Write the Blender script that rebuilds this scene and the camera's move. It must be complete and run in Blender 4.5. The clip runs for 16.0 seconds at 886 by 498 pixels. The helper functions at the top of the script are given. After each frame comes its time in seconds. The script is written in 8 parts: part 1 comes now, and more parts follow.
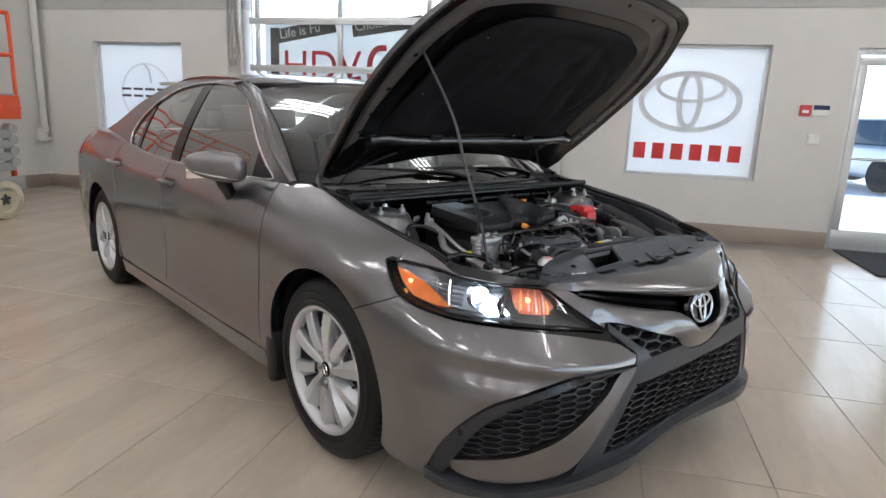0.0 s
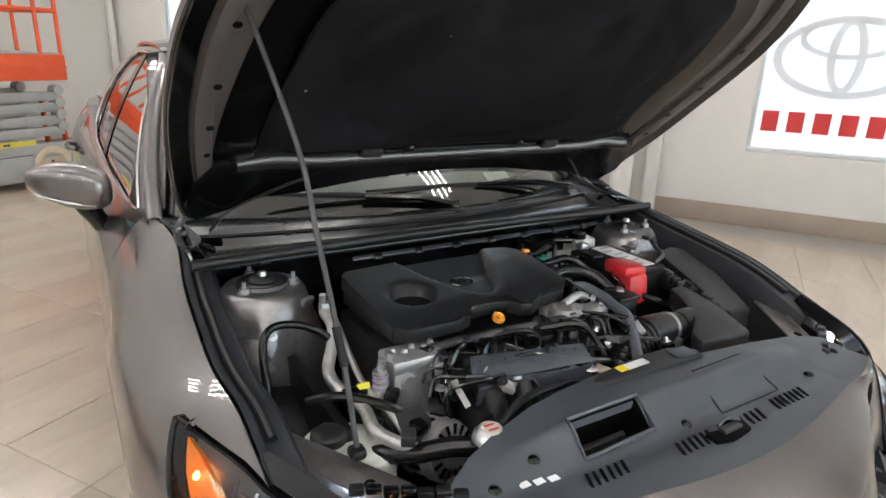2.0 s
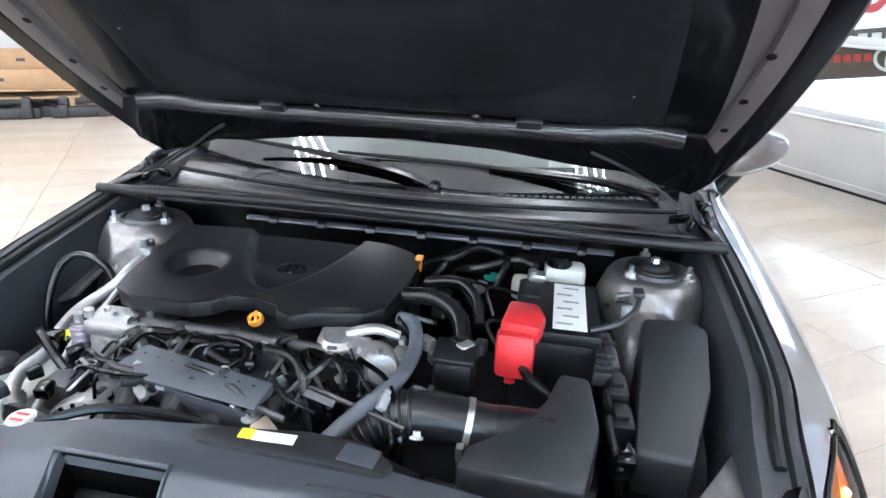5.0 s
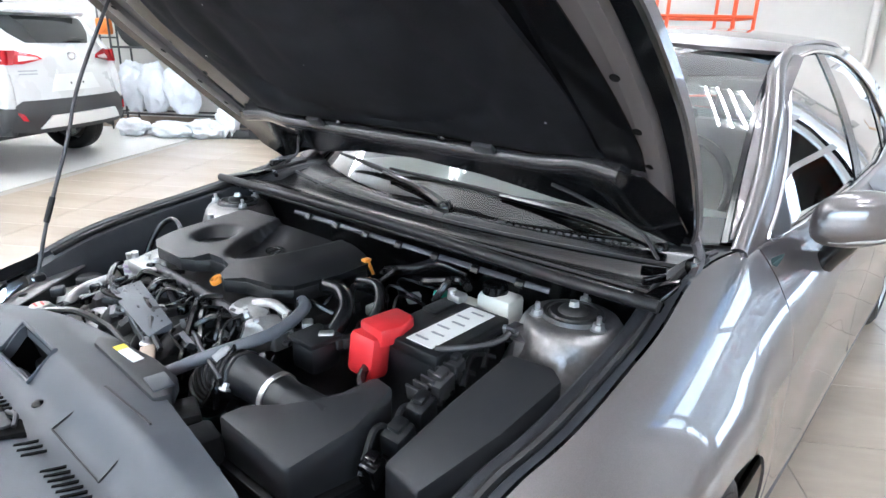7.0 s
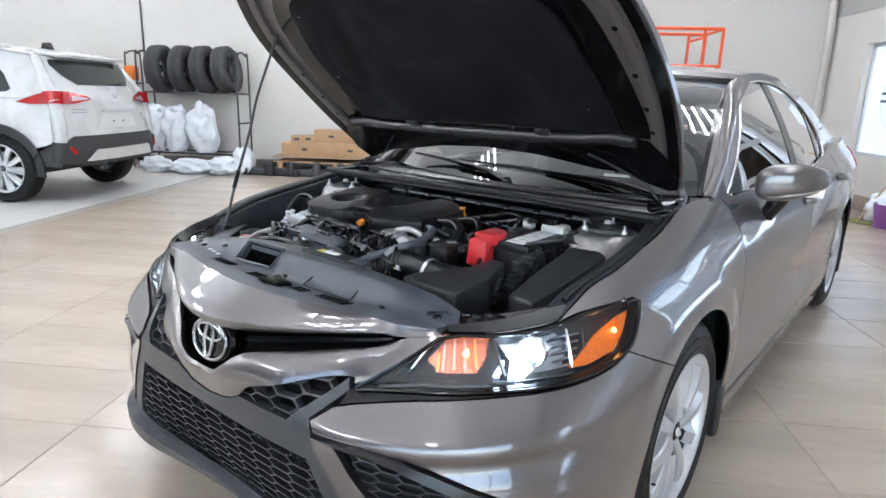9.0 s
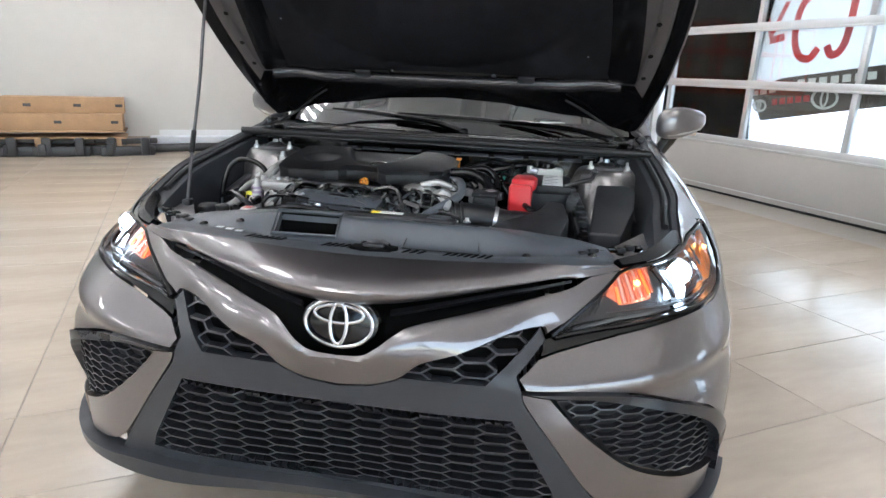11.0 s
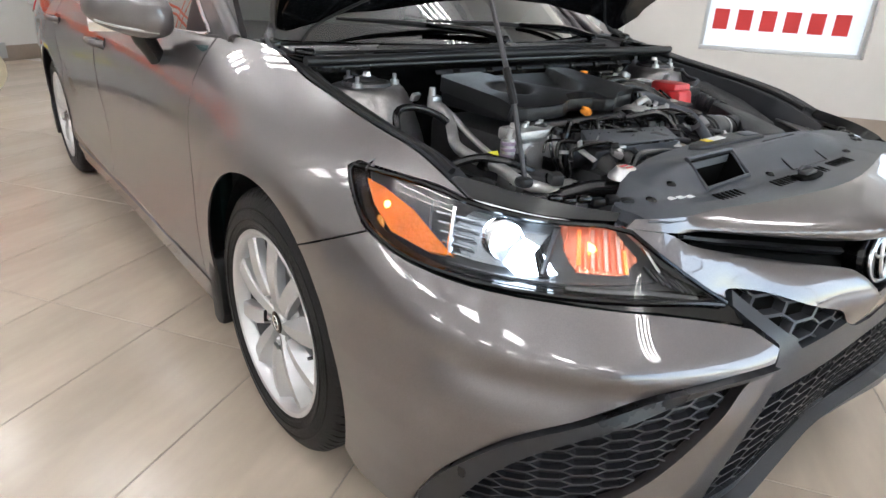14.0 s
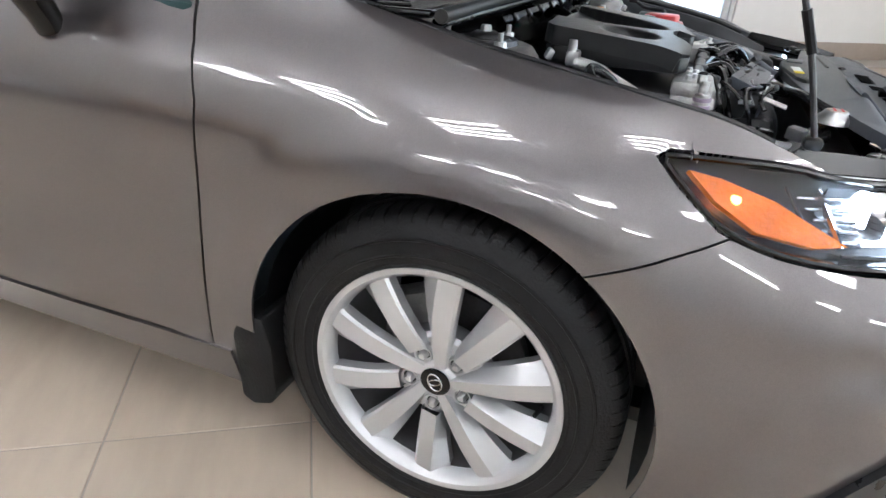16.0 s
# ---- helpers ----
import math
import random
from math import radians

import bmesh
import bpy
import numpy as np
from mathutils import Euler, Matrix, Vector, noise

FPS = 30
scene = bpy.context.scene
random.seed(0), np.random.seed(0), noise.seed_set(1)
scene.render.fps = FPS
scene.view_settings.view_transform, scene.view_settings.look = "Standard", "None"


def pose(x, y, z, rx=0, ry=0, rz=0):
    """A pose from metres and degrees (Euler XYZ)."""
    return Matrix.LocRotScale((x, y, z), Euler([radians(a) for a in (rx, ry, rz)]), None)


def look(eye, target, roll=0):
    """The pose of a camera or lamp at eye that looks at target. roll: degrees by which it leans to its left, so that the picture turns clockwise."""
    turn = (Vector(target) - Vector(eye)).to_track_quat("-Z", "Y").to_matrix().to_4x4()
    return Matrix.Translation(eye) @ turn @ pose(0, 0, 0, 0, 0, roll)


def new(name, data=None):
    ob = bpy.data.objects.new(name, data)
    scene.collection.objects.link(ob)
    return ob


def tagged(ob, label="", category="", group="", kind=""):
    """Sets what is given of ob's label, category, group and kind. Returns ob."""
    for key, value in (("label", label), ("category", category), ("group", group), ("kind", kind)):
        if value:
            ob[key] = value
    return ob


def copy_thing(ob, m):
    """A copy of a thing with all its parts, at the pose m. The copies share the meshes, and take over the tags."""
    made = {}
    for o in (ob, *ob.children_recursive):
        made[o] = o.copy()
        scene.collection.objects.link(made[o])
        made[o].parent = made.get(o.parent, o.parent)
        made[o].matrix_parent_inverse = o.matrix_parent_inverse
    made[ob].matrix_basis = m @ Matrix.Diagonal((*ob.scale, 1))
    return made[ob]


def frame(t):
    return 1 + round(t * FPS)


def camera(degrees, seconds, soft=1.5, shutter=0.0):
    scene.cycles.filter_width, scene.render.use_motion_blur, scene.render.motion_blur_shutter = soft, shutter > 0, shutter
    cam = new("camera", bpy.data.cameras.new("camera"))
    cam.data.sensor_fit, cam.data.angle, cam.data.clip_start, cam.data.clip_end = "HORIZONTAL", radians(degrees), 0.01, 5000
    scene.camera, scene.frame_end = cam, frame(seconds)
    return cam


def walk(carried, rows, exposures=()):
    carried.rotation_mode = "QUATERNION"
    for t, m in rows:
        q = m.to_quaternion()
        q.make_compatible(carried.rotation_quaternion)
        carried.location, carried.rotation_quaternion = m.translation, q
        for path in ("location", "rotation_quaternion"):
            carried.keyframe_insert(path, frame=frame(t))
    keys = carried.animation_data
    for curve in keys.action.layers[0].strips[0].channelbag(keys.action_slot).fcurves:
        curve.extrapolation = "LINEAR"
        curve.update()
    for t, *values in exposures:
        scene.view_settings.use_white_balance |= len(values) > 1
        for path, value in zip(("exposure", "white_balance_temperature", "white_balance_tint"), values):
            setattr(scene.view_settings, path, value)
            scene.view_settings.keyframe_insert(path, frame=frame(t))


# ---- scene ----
cam = camera(71.7, 16.0)
PATH = [
    (0, (-2.622, -0.439, 1.253), (-0.73, 0.045, 0.821), 2.3),
    (0.5, (-2.32, -0.45, 1.28), (-0.442, 0.054, 0.81), 2.3),
    (1, (-2.01, -0.531, 1.289), (-0.16, 0.03, 0.777), 2.4),
    (1.5, (-1.745, -0.574, 1.338), (0.055, 0.102, 0.787), 2.2),
    (2, (-1.466, -0.584, 1.399), (0.259, 0.227, 0.792), 2.1),
    (2.5, (-1.267, -0.647, 1.395), (0.364, 0.327, 0.772), 2.2),
    (3, (-1.142, -0.829, 1.424), (0.341, 0.344, 0.772), 2.2),
    (3.5, (-0.973, -0.951, 1.417), (0.368, 0.359, 0.721), 2.3),
    (4, (-0.757, -1.045, 1.412), (0.413, 0.399, 0.676), 2.5),
    (6.5, (0.288, -1.354, 1.377), (0.241, 0.519, 0.677), 1.3),
    (7, (0.434, -1.389, 1.371), (0.178, 0.487, 0.727), 1.4),
    (7.5, (0.413, -1.515, 1.361), (0.052, 0.364, 0.778), 1.7),
    (8, (0.305, -1.744, 1.357), (-0.074, 0.146, 0.82), 1.6),
    (8.5, (0.256, -1.944, 1.329), (-0.065, -0.035, 0.824), 1.5),
    (9, (0.236, -2.162, 1.267), (0.033, -0.234, 0.777), 1.6),
    (11.5, (-1.024, -1.817, 1.152), (-0.032, -0.187, 0.551), 1.8),
    (12, (-1.2, -1.592, 1.128), (-0.015, -0.12, 0.474), 1.2),
    (12.5, (-1.388, -1.306, 1.114), (0.0, -0.035, 0.438), 2.1),
    (13, (-1.615, -1.029, 1.129), (-0.061, 0.018, 0.43), 3.0),
    (13.5, (-1.71, -0.65, 1.126), (-0.045, 0.171, 0.382), 2.4),
    (14, (-1.838, -0.308, 1.11), (-0.088, 0.251, 0.32), 2.8),
    (14.5, (-1.878, -0.037, 1.1), (-0.092, 0.26, 0.251), 2.7),
    (15, (-1.735, 0.268, 1.09), (0.04, 0.281, 0.169), 2.9),
    (15.5, (-1.655, 0.502, 1.059), (0.082, 0.271, 0.095), 3.2),
    (16, (-1.571, 0.656, 1.054), (0.163, 0.271, 0.136), 3.3),
]
walk(
    cam,
    [(t, look(eye, target, roll)) for t, eye, target, roll in PATH],
    [(0, 0.93, 5780, 10), (1, 1.03, 5880, 10), (2, 1.47, 6000, 10), (2.5, 1.74, 6100, 10), (3, 2.09, 5600, 9.5), (3.5, 2.39, 5300, 9), (6.5, 2.39, 5330, 9), (7.5, 2.14, 5380, 9), (9, 1.67, 5400, 9.5), (11.5, 1.61, 5650, 9.5), (12.5, 1.68, 5450, 9.5), (14, 1.55, 5800, 10), (15, 1.45, 5750, 10), (16, 1.7, 5600, 10)],
)

# ---- world, sun and exposure ----
world = bpy.data.worlds.new("sky")
scene.world = world
world.use_nodes = True
wt = world.node_tree
sky = wt.nodes.new("ShaderNodeTexSky")
sky.sky_type, sky.sun_disc = "NISHITA", False
sky.sun_elevation, sky.sun_rotation = radians(38), radians(180)
wt.links.new(sky.outputs["Color"], wt.nodes["Background"].inputs["Color"])
wt.nodes["Background"].inputs["Strength"].default_value = 0.15
sun = new("sun", bpy.data.lights.new("sun", "SUN"))
sun.data.energy, sun.data.angle, sun.data.color = 4.0, radians(0.6), (1.0, 0.95, 0.88)
sun.matrix_world = look((0, -8, 6.5), (0, 0, 0))
scene.view_settings.exposure = 1.75

# ---- materials ----
MATS = {}


def mat(name, color, rough=0.5, metal=0.0, vary=0.0, scale=8.0, bump=0.0, bscale=60.0, coat=0.0, spec=0.5, per=0.0, emit=None, power=0.0, alpha=None, flake=0.0, streak=None):
    """A procedural surface: base colour, blotches at two scales, fine relief."""
    if name in MATS:
        return MATS[name]
    m = bpy.data.materials.new(name)
    m.use_nodes = True
    t, L = m.node_tree.nodes, m.node_tree.links
    b = t["Principled BSDF"]
    b.inputs["Base Color"].default_value = (*color, 1)
    b.inputs["Roughness"].default_value, b.inputs["Metallic"].default_value = rough, metal
    b.inputs["Specular IOR Level"].default_value = spec
    if coat:
        b.inputs["Coat Weight"].default_value, b.inputs["Coat Roughness"].default_value = coat, 0.025
    co = t.new("ShaderNodeTexCoord")
    src = co.outputs["Object"]
    if streak:
        mp = t.new("ShaderNodeMapping")
        mp.inputs["Scale"].default_value = streak
        L.new(src, mp.inputs["Vector"])
        src = mp.outputs["Vector"]
    if vary or per:
        n1, n2 = t.new("ShaderNodeTexNoise"), t.new("ShaderNodeTexNoise")
        for n, s in ((n1, scale), (n2, scale * 7)):
            n.inputs["Scale"].default_value, n.inputs["Detail"].default_value = s, 6
            L.new(src, n.inputs["Vector"])
        add = t.new("ShaderNodeMath")
        add.operation = "MULTIPLY_ADD"
        L.new(n2.outputs["Fac"], add.inputs[0])
        add.inputs[1].default_value = 0.45
        L.new(n1.outputs["Fac"], add.inputs[2])
        last = add.outputs[0]
        mr = t.new("ShaderNodeMapRange")
        mr.inputs["From Min"].default_value, mr.inputs["From Max"].default_value = 0.4, 1.05
        mr.inputs["To Min"].default_value, mr.inputs["To Max"].default_value = 1 - vary, 1 + vary
        L.new(last, mr.inputs["Value"])
        val = mr.outputs["Result"]
        if per:
            oi = t.new("ShaderNodeObjectInfo")
            pr = t.new("ShaderNodeMapRange")
            pr.inputs["To Min"].default_value, pr.inputs["To Max"].default_value = 1 - per, 1 + per
            L.new(oi.outputs["Random"], pr.inputs["Value"])
            mu = t.new("ShaderNodeMath")
            mu.operation = "MULTIPLY"
            L.new(val, mu.inputs[0]), L.new(pr.outputs["Result"], mu.inputs[1])
            val = mu.outputs[0]
        hsv = t.new("ShaderNodeHueSaturation")
        hsv.inputs["Color"].default_value = (*color, 1)
        L.new(val, hsv.inputs["Value"])
        L.new(hsv.outputs["Color"], b.inputs["Base Color"])
        rr = t.new("ShaderNodeMapRange")
        rr.inputs["To Min"].default_value, rr.inputs["To Max"].default_value = max(0.02, rough * 0.8), min(1, rough * 1.2)
        L.new(n1.outputs["Fac"], rr.inputs["Value"])
        L.new(rr.outputs["Result"], b.inputs["Roughness"])
    if bump:
        nb = t.new("ShaderNodeTexNoise")
        nb.inputs["Scale"].default_value, nb.inputs["Detail"].default_value = bscale, 4
        L.new(src, nb.inputs["Vector"])
        bp = t.new("ShaderNodeBump")
        bp.inputs["Strength"].default_value, bp.inputs["Distance"].default_value = bump, 0.01
        L.new(nb.outputs["Fac"], bp.inputs["Height"])
        L.new(bp.outputs["Normal"], b.inputs["Normal"])
    if flake:
        vo = t.new("ShaderNodeTexVoronoi")
        vo.inputs["Scale"].default_value = 1400
        L.new(co.outputs["Object"], vo.inputs["Vector"])
        fm = t.new("ShaderNodeMapRange")
        fm.inputs["To Min"].default_value, fm.inputs["To Max"].default_value = 1 - flake, 1 + flake
        sp = t.new("ShaderNodeSeparateColor")
        L.new(vo.outputs["Color"], sp.inputs["Color"])
        L.new(sp.outputs["Red"], fm.inputs["Value"])
        hs = t.new("ShaderNodeHueSaturation")
        hs.inputs["Color"].default_value = (*color, 1)
        L.new(fm.outputs["Result"], hs.inputs["Value"])
        L.new(hs.outputs["Color"], b.inputs["Base Color"])
    if emit:
        b.inputs["Emission Color"].default_value, b.inputs["Emission Strength"].default_value = (*emit, 1), power
    MATS[name] = m
    return m


def specks(m, size, part, color):
    """Scatters lint over a dark cloth."""
    t, L = m.node_tree.nodes, m.node_tree.links
    b = t["Principled BSDF"]
    old = b.inputs["Base Color"].links[0].from_socket
    co, vo = t.new("ShaderNodeTexCoord"), t.new("ShaderNodeTexVoronoi")
    vo.inputs["Scale"].default_value = size
    L.new(co.outputs["Object"], vo.inputs["Vector"])
    lt = t.new("ShaderNodeMath")
    lt.operation = "LESS_THAN"
    lt.inputs[1].default_value = part
    L.new(vo.outputs["Distance"], lt.inputs[0])
    mx = t.new("ShaderNodeMix")
    mx.data_type = "RGBA"
    mx.inputs[7].default_value = (*color, 1)
    L.new(lt.outputs[0], mx.inputs[0]), L.new(old, mx.inputs[6])
    L.new(mx.outputs[2], b.inputs["Base Color"])


def glass(name, color, rough=0.0, twice=False):
    """A thin pane: it lets most light straight through and mirrors the rest."""
    if name in MATS:
        return MATS[name]
    m = bpy.data.materials.new(name)
    m.use_nodes = True
    t, L = m.node_tree.nodes, m.node_tree.links
    t.remove(t["Principled BSDF"])
    tr, gl, mx, fr = t.new("ShaderNodeBsdfTransparent"), t.new("ShaderNodeBsdfGlossy"), t.new("ShaderNodeMixShader"), t.new("ShaderNodeFresnel")
    tr.inputs["Color"].default_value = (*color, 1)
    gl.inputs["Roughness"].default_value = rough
    fr.inputs["IOR"].default_value = 1.52
    gain = t.new("ShaderNodeMath")
    gain.operation, gain.use_clamp = "MULTIPLY", True
    gain.inputs[1].default_value = 2.6 if twice else 1.0
    L.new(fr.outputs[0], gain.inputs[0])
    L.new(gain.outputs[0], mx.inputs[0]), L.new(tr.outputs[0], mx.inputs[1]), L.new(gl.outputs[0], mx.inputs[2])
    L.new(mx.outputs[0], t["Material Output"].inputs["Surface"])
    MATS[name] = m
    return m


def frosted(name, color, through_part=0.6, rough=0.5):
    """Backlit film: lets daylight through, spread in all directions."""
    m = bpy.data.materials.new(name)
    m.use_nodes = True
    t, L = m.node_tree.nodes, m.node_tree.links
    b = t["Principled BSDF"]
    b.inputs["Base Color"].default_value, b.inputs["Roughness"].default_value = (*color, 1), rough
    tr, mx = t.new("ShaderNodeBsdfTranslucent"), t.new("ShaderNodeMixShader")
    tr.inputs["Color"].default_value = (*color, 1)
    mx.inputs[0].default_value = through_part
    L.new(b.outputs[0], mx.inputs[1]), L.new(tr.outputs[0], mx.inputs[2])
    L.new(mx.outputs[0], t["Material Output"].inputs["Surface"])
    return m


PAINT = mat("grey_metallic_paint", (0.114, 0.103, 0.1065), 0.34, 0.80, coat=1.0, flake=0.12)
PAINT.node_tree.nodes["Principled BSDF"].inputs["Coat IOR"].default_value = 1.95
BLACK = mat("black_grained_plastic", (0.008, 0.0085, 0.010), 0.38, spec=0.38, vary=0.25, scale=12, bump=0.15, bscale=600)
GLOSSB = mat("gloss_black_plastic", (0.004, 0.004, 0.0045), 0.12)
HOSEG = mat("shiny_black_hose", (0.008, 0.008, 0.009), 0.22, vary=0.2, scale=30)
BOXP = mat("fine_grained_box_plastic", (0.020, 0.021, 0.0235), 0.45, spec=0.45, vary=0.18, scale=10, bump=0.12, bscale=700)
APRON = mat("slate_rubber_cover", (0.022, 0.024, 0.029), 0.5, vary=0.25, scale=9, bump=0.12, bscale=260)
COWLP = mat("smooth_black_cowl", (0.007, 0.0075, 0.009), 0.26, vary=0.3, scale=5)
FRAMEP = mat("charcoal_bumper_plastic", (0.030, 0.033, 0.039), 0.34, vary=0.15, scale=6, bump=0.1, bscale=500)
TRIMP = mat("semi_gloss_black_trim", (0.016, 0.017, 0.020), 0.28, vary=0.15, scale=6)
SATIN = mat("satin_grey_plastic", (0.064, 0.071, 0.084), 0.38, vary=0.15, scale=6, bump=0.1, bscale=500)
RUBBER = mat("black_rubber", (0.008, 0.008, 0.009), 0.5, spec=0.28, vary=0.3, scale=14, bump=0.2, bscale=220)
SEAL = mat("rubber_seal", (0.012, 0.012, 0.013), 0.45, vary=0.2, scale=20)
FELT = mat("black_felt", (0.0098, 0.0098, 0.0118), 0.8, spec=0.15, vary=0.8, scale=3.5, bump=0.12, bscale=220)
specks(FELT, 11.0, 0.035, (0.35, 0.35, 0.36))
SILVER = mat("silver_wheel_paint", (0.56, 0.57, 0.59), 0.33, 0.6, vary=0.03, scale=10, coat=0.25)
ALU = mat("cast_aluminium", (0.5, 0.5, 0.5), 0.42, 0.85, vary=0.25, scale=25, bump=0.25, bscale=180)
STEEL = mat("zinc_steel", (0.55, 0.56, 0.57), 0.32, 0.9, vary=0.2, scale=30)
CHROME = mat("chrome", (0.85, 0.85, 0.86), 0.07, 1.0)
DARKMET = mat("dark_steel", (0.09, 0.09, 0.095), 0.45, 0.8, vary=0.3, scale=25)
GREYRUB = mat("grey_hose_rubber", (0.085, 0.093, 0.11), 0.45, vary=0.15, scale=18)
RED = mat("red_plastic", (0.55, 0.025, 0.03), 0.35, vary=0.08, scale=20)
WHITEP = mat("translucent_white_plastic", (0.66, 0.68, 0.64), 0.35, vary=0.08, scale=15)
YELLOW = mat("yellow_plastic", (0.75, 0.72, 0.04), 0.45)
ORANGE = mat("orange_plastic", (0.78, 0.30, 0.03), 0.4)
LABEL = mat("paper_label", (0.78, 0.8, 0.8), 0.45, vary=0.05, scale=30)
LABELY = mat("yellow_label", (0.85, 0.68, 0.03), 0.45)
PRINT = mat("grey_print", (0.3, 0.32, 0.35), 0.6)
GLASS = glass("tinted_glass", (0.80, 0.87, 0.83), twice=True)
CLEAR = glass("clear_lens", (0.93, 0.95, 0.96))
PANE = glass("window_glass", (0.93, 0.96, 0.95))
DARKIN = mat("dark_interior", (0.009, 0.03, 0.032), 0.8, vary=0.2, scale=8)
BAYMET = mat("bare_primer_paint", (0.25, 0.24, 0.24), 0.3, 0.8, vary=0.4, scale=12, bump=0.55, bscale=16)
UNDER = mat("thin_bay_paint", (0.105, 0.094, 0.091), 0.45, 0.15, vary=0.1, scale=9)
AMBER = mat("amber_lens", (0.80, 0.19, 0.007), 0.16, emit=(1.0, 0.25, 0.01), power=0.05, vary=0.2, scale=25, bump=0.35, bscale=130, coat=0.8)
AMBERON = mat("lit_amber", (0.95, 0.25, 0.05), 0.3, emit=(1.0, 0.36, 0.06), power=4.5)
AMBOWL = mat("amber_bowl", (0.80, 0.36, 0.24), 0.22, 0.7, emit=(1.0, 0.17, 0.06), power=0.08)
AMPALE = mat("pale_amber_flute", (0.86, 0.66, 0.58), 0.2, 0.6, emit=(1.0, 0.42, 0.30), power=0.07)
AMSTRIP = mat("bright_amber_flute", (0.95, 0.4, 0.15), 0.2, 0.4, emit=(1.0, 0.20, 0.02), power=0.36)
HEADON = mat("lit_headlamp", (0.9, 0.95, 1.0), 0.3, emit=(0.84, 0.93, 1.0), power=7.0)


# ---- mesh tools ----
def obj(name, g, m, parent=None, label="", sharp=38, smooth=True):
    V, F = g
    me = bpy.data.meshes.new(name)
    me.from_pydata([tuple(map(float, v)) for v in V], [], [tuple(map(int, f)) for f in F])
    me.materials.append(m)
    if smooth:
        me.polygons.foreach_set("use_smooth", [True] * len(me.polygons))
        me.set_sharp_from_angle(angle=radians(sharp))
    me.update()
    ob = new(name, me)
    if parent:
        ob.parent = parent
    if label:
        tagged(ob, label=label)
    return ob


def thing(name, m, label, category, group="", kind=""):
    ob = new(name)
    ob.empty_display_size = 0.1
    ob.matrix_world = m
    return tagged(ob, label, category, group, kind)


def join(*gs):
    V, F = [], []
    for v, f in gs:
        n = len(V)
        V.extend(v)
        F.extend([tuple(i + n for i in q) for q in f])
    return V, F


def move(g, m):
    return [tuple(m @ Vector(v)) for v in g[0]], g[1]


def from_bm(bm):
    bm.verts.index_update()
    g = [tuple(v.co) for v in bm.verts], [tuple(v.index for v in f.verts) for f in bm.faces]
    bm.free()
    return g


def rbox(c, s, bev=0.004, m=None, seg=2):
    """A box of size s about c, its edges rounded."""
    bm = bmesh.new()
    bmesh.ops.create_cube(bm, size=1)
    for v in bm.verts:
        v.co = Vector((v.co.x * s[0], v.co.y * s[1], v.co.z * s[2]))
    if bev:
        bmesh.ops.bevel(bm, geom=list(bm.edges), offset=min(bev, min(s) * 0.45), segments=seg, affect="EDGES", profile=0.5)
    g = from_bm(bm)
    t = pose(*c) if m is None else pose(*c) @ m
    return move(g, t)


def block(top, z0, z1, bev=0.006, taper=0.0, seg=2):
    """A prism over a 2D outline, its edges rounded."""
    bm = bmesh.new()
    n = len(top)
    cx, cy = sum(p[0] for p in top) / n, sum(p[1] for p in top) / n
    lo = [bm.verts.new((p[0], p[1], z0)) for p in top]
    hi = [bm.verts.new((p[0] + (cx - p[0]) * taper, p[1] + (cy - p[1]) * taper, z1 if len(p) < 3 else p[2])) for p in top]
    bm.faces.new(list(reversed(lo)))
    bm.faces.new(hi)
    for i in range(n):
        bm.faces.new((lo[i], lo[(i + 1) % n], hi[(i + 1) % n], hi[i]))
    bmesh.ops.recalc_face_normals(bm, faces=bm.faces)
    if bev:
        bmesh.ops.bevel(bm, geom=list(bm.edges), offset=bev, segments=seg, affect="EDGES", profile=0.5, clamp_overlap=True)
    return from_bm(bm)


def spline(P, n=12, closed=False):
    P = [np.array(p, float) for p in P]
    k = len(P)
    out = []
    for i in range(k if closed else k - 1):
        if closed:
            a, b, c, d = P[i - 1], P[i], P[(i + 1) % k], P[(i + 2) % k]
        else:
            b, c = P[i], P[i + 1]
            a, d = (P[i - 1] if i else 2 * b - c), (P[i + 2] if i + 2 < k else 2 * c - b)
        for t in np.arange(n) / n:
            out.append(0.5 * (2 * b + (c - a) * t + (2 * a - 5 * b + 4 * c - d) * t * t + (3 * b - a - 3 * c + d) * t**3))
    if not closed:
        out.append(P[-1])
    return out


def tube(P, r, n=10, step=8, smooth=True, closed=False, caps=True):
    """A pipe of radius r (or radii along it) through points."""
    pts = spline(P, step, closed) if smooth and len(P) > 2 else [np.array(p, float) for p in P]
    k = len(pts)
    rs = np.interp(np.linspace(0, 1, k), np.linspace(0, 1, len(r)), r) if isinstance(r, (list, tuple)) else [r] * k
    V, F = [], []
    up = None
    for i, p in enumerate(pts):
        t = (pts[(i + 1) % k] - pts[i - 1]) if closed else pts[min(i + 1, k - 1)] - pts[max(i - 1, 0)]
        t = t / (np.linalg.norm(t) + 1e-9)
        if up is None:
            up = np.cross(t, (0, 0, 1)) if abs(t[2]) < 0.9 else np.cross(t, (1, 0, 0))
        up = up - t * np.dot(up, t)
        up = up / (np.linalg.norm(up) + 1e-9)
        w = np.cross(t, up)
        for j in range(n):
            a = 2 * math.pi * j / n
            V.append(tuple(p + rs[i] * (math.cos(a) * up + math.sin(a) * w)))
    for i in range(k if closed else k - 1):
        for j in range(n):
            a, b = i * n, ((i + 1) % k) * n
            F.append((a + j, a + (j + 1) % n, b + (j + 1) % n, b + j))
    if caps and not closed:
        F.append(tuple(reversed(range(n))))
        F.append(tuple(range((k - 1) * n, k * n)))
    return V, F


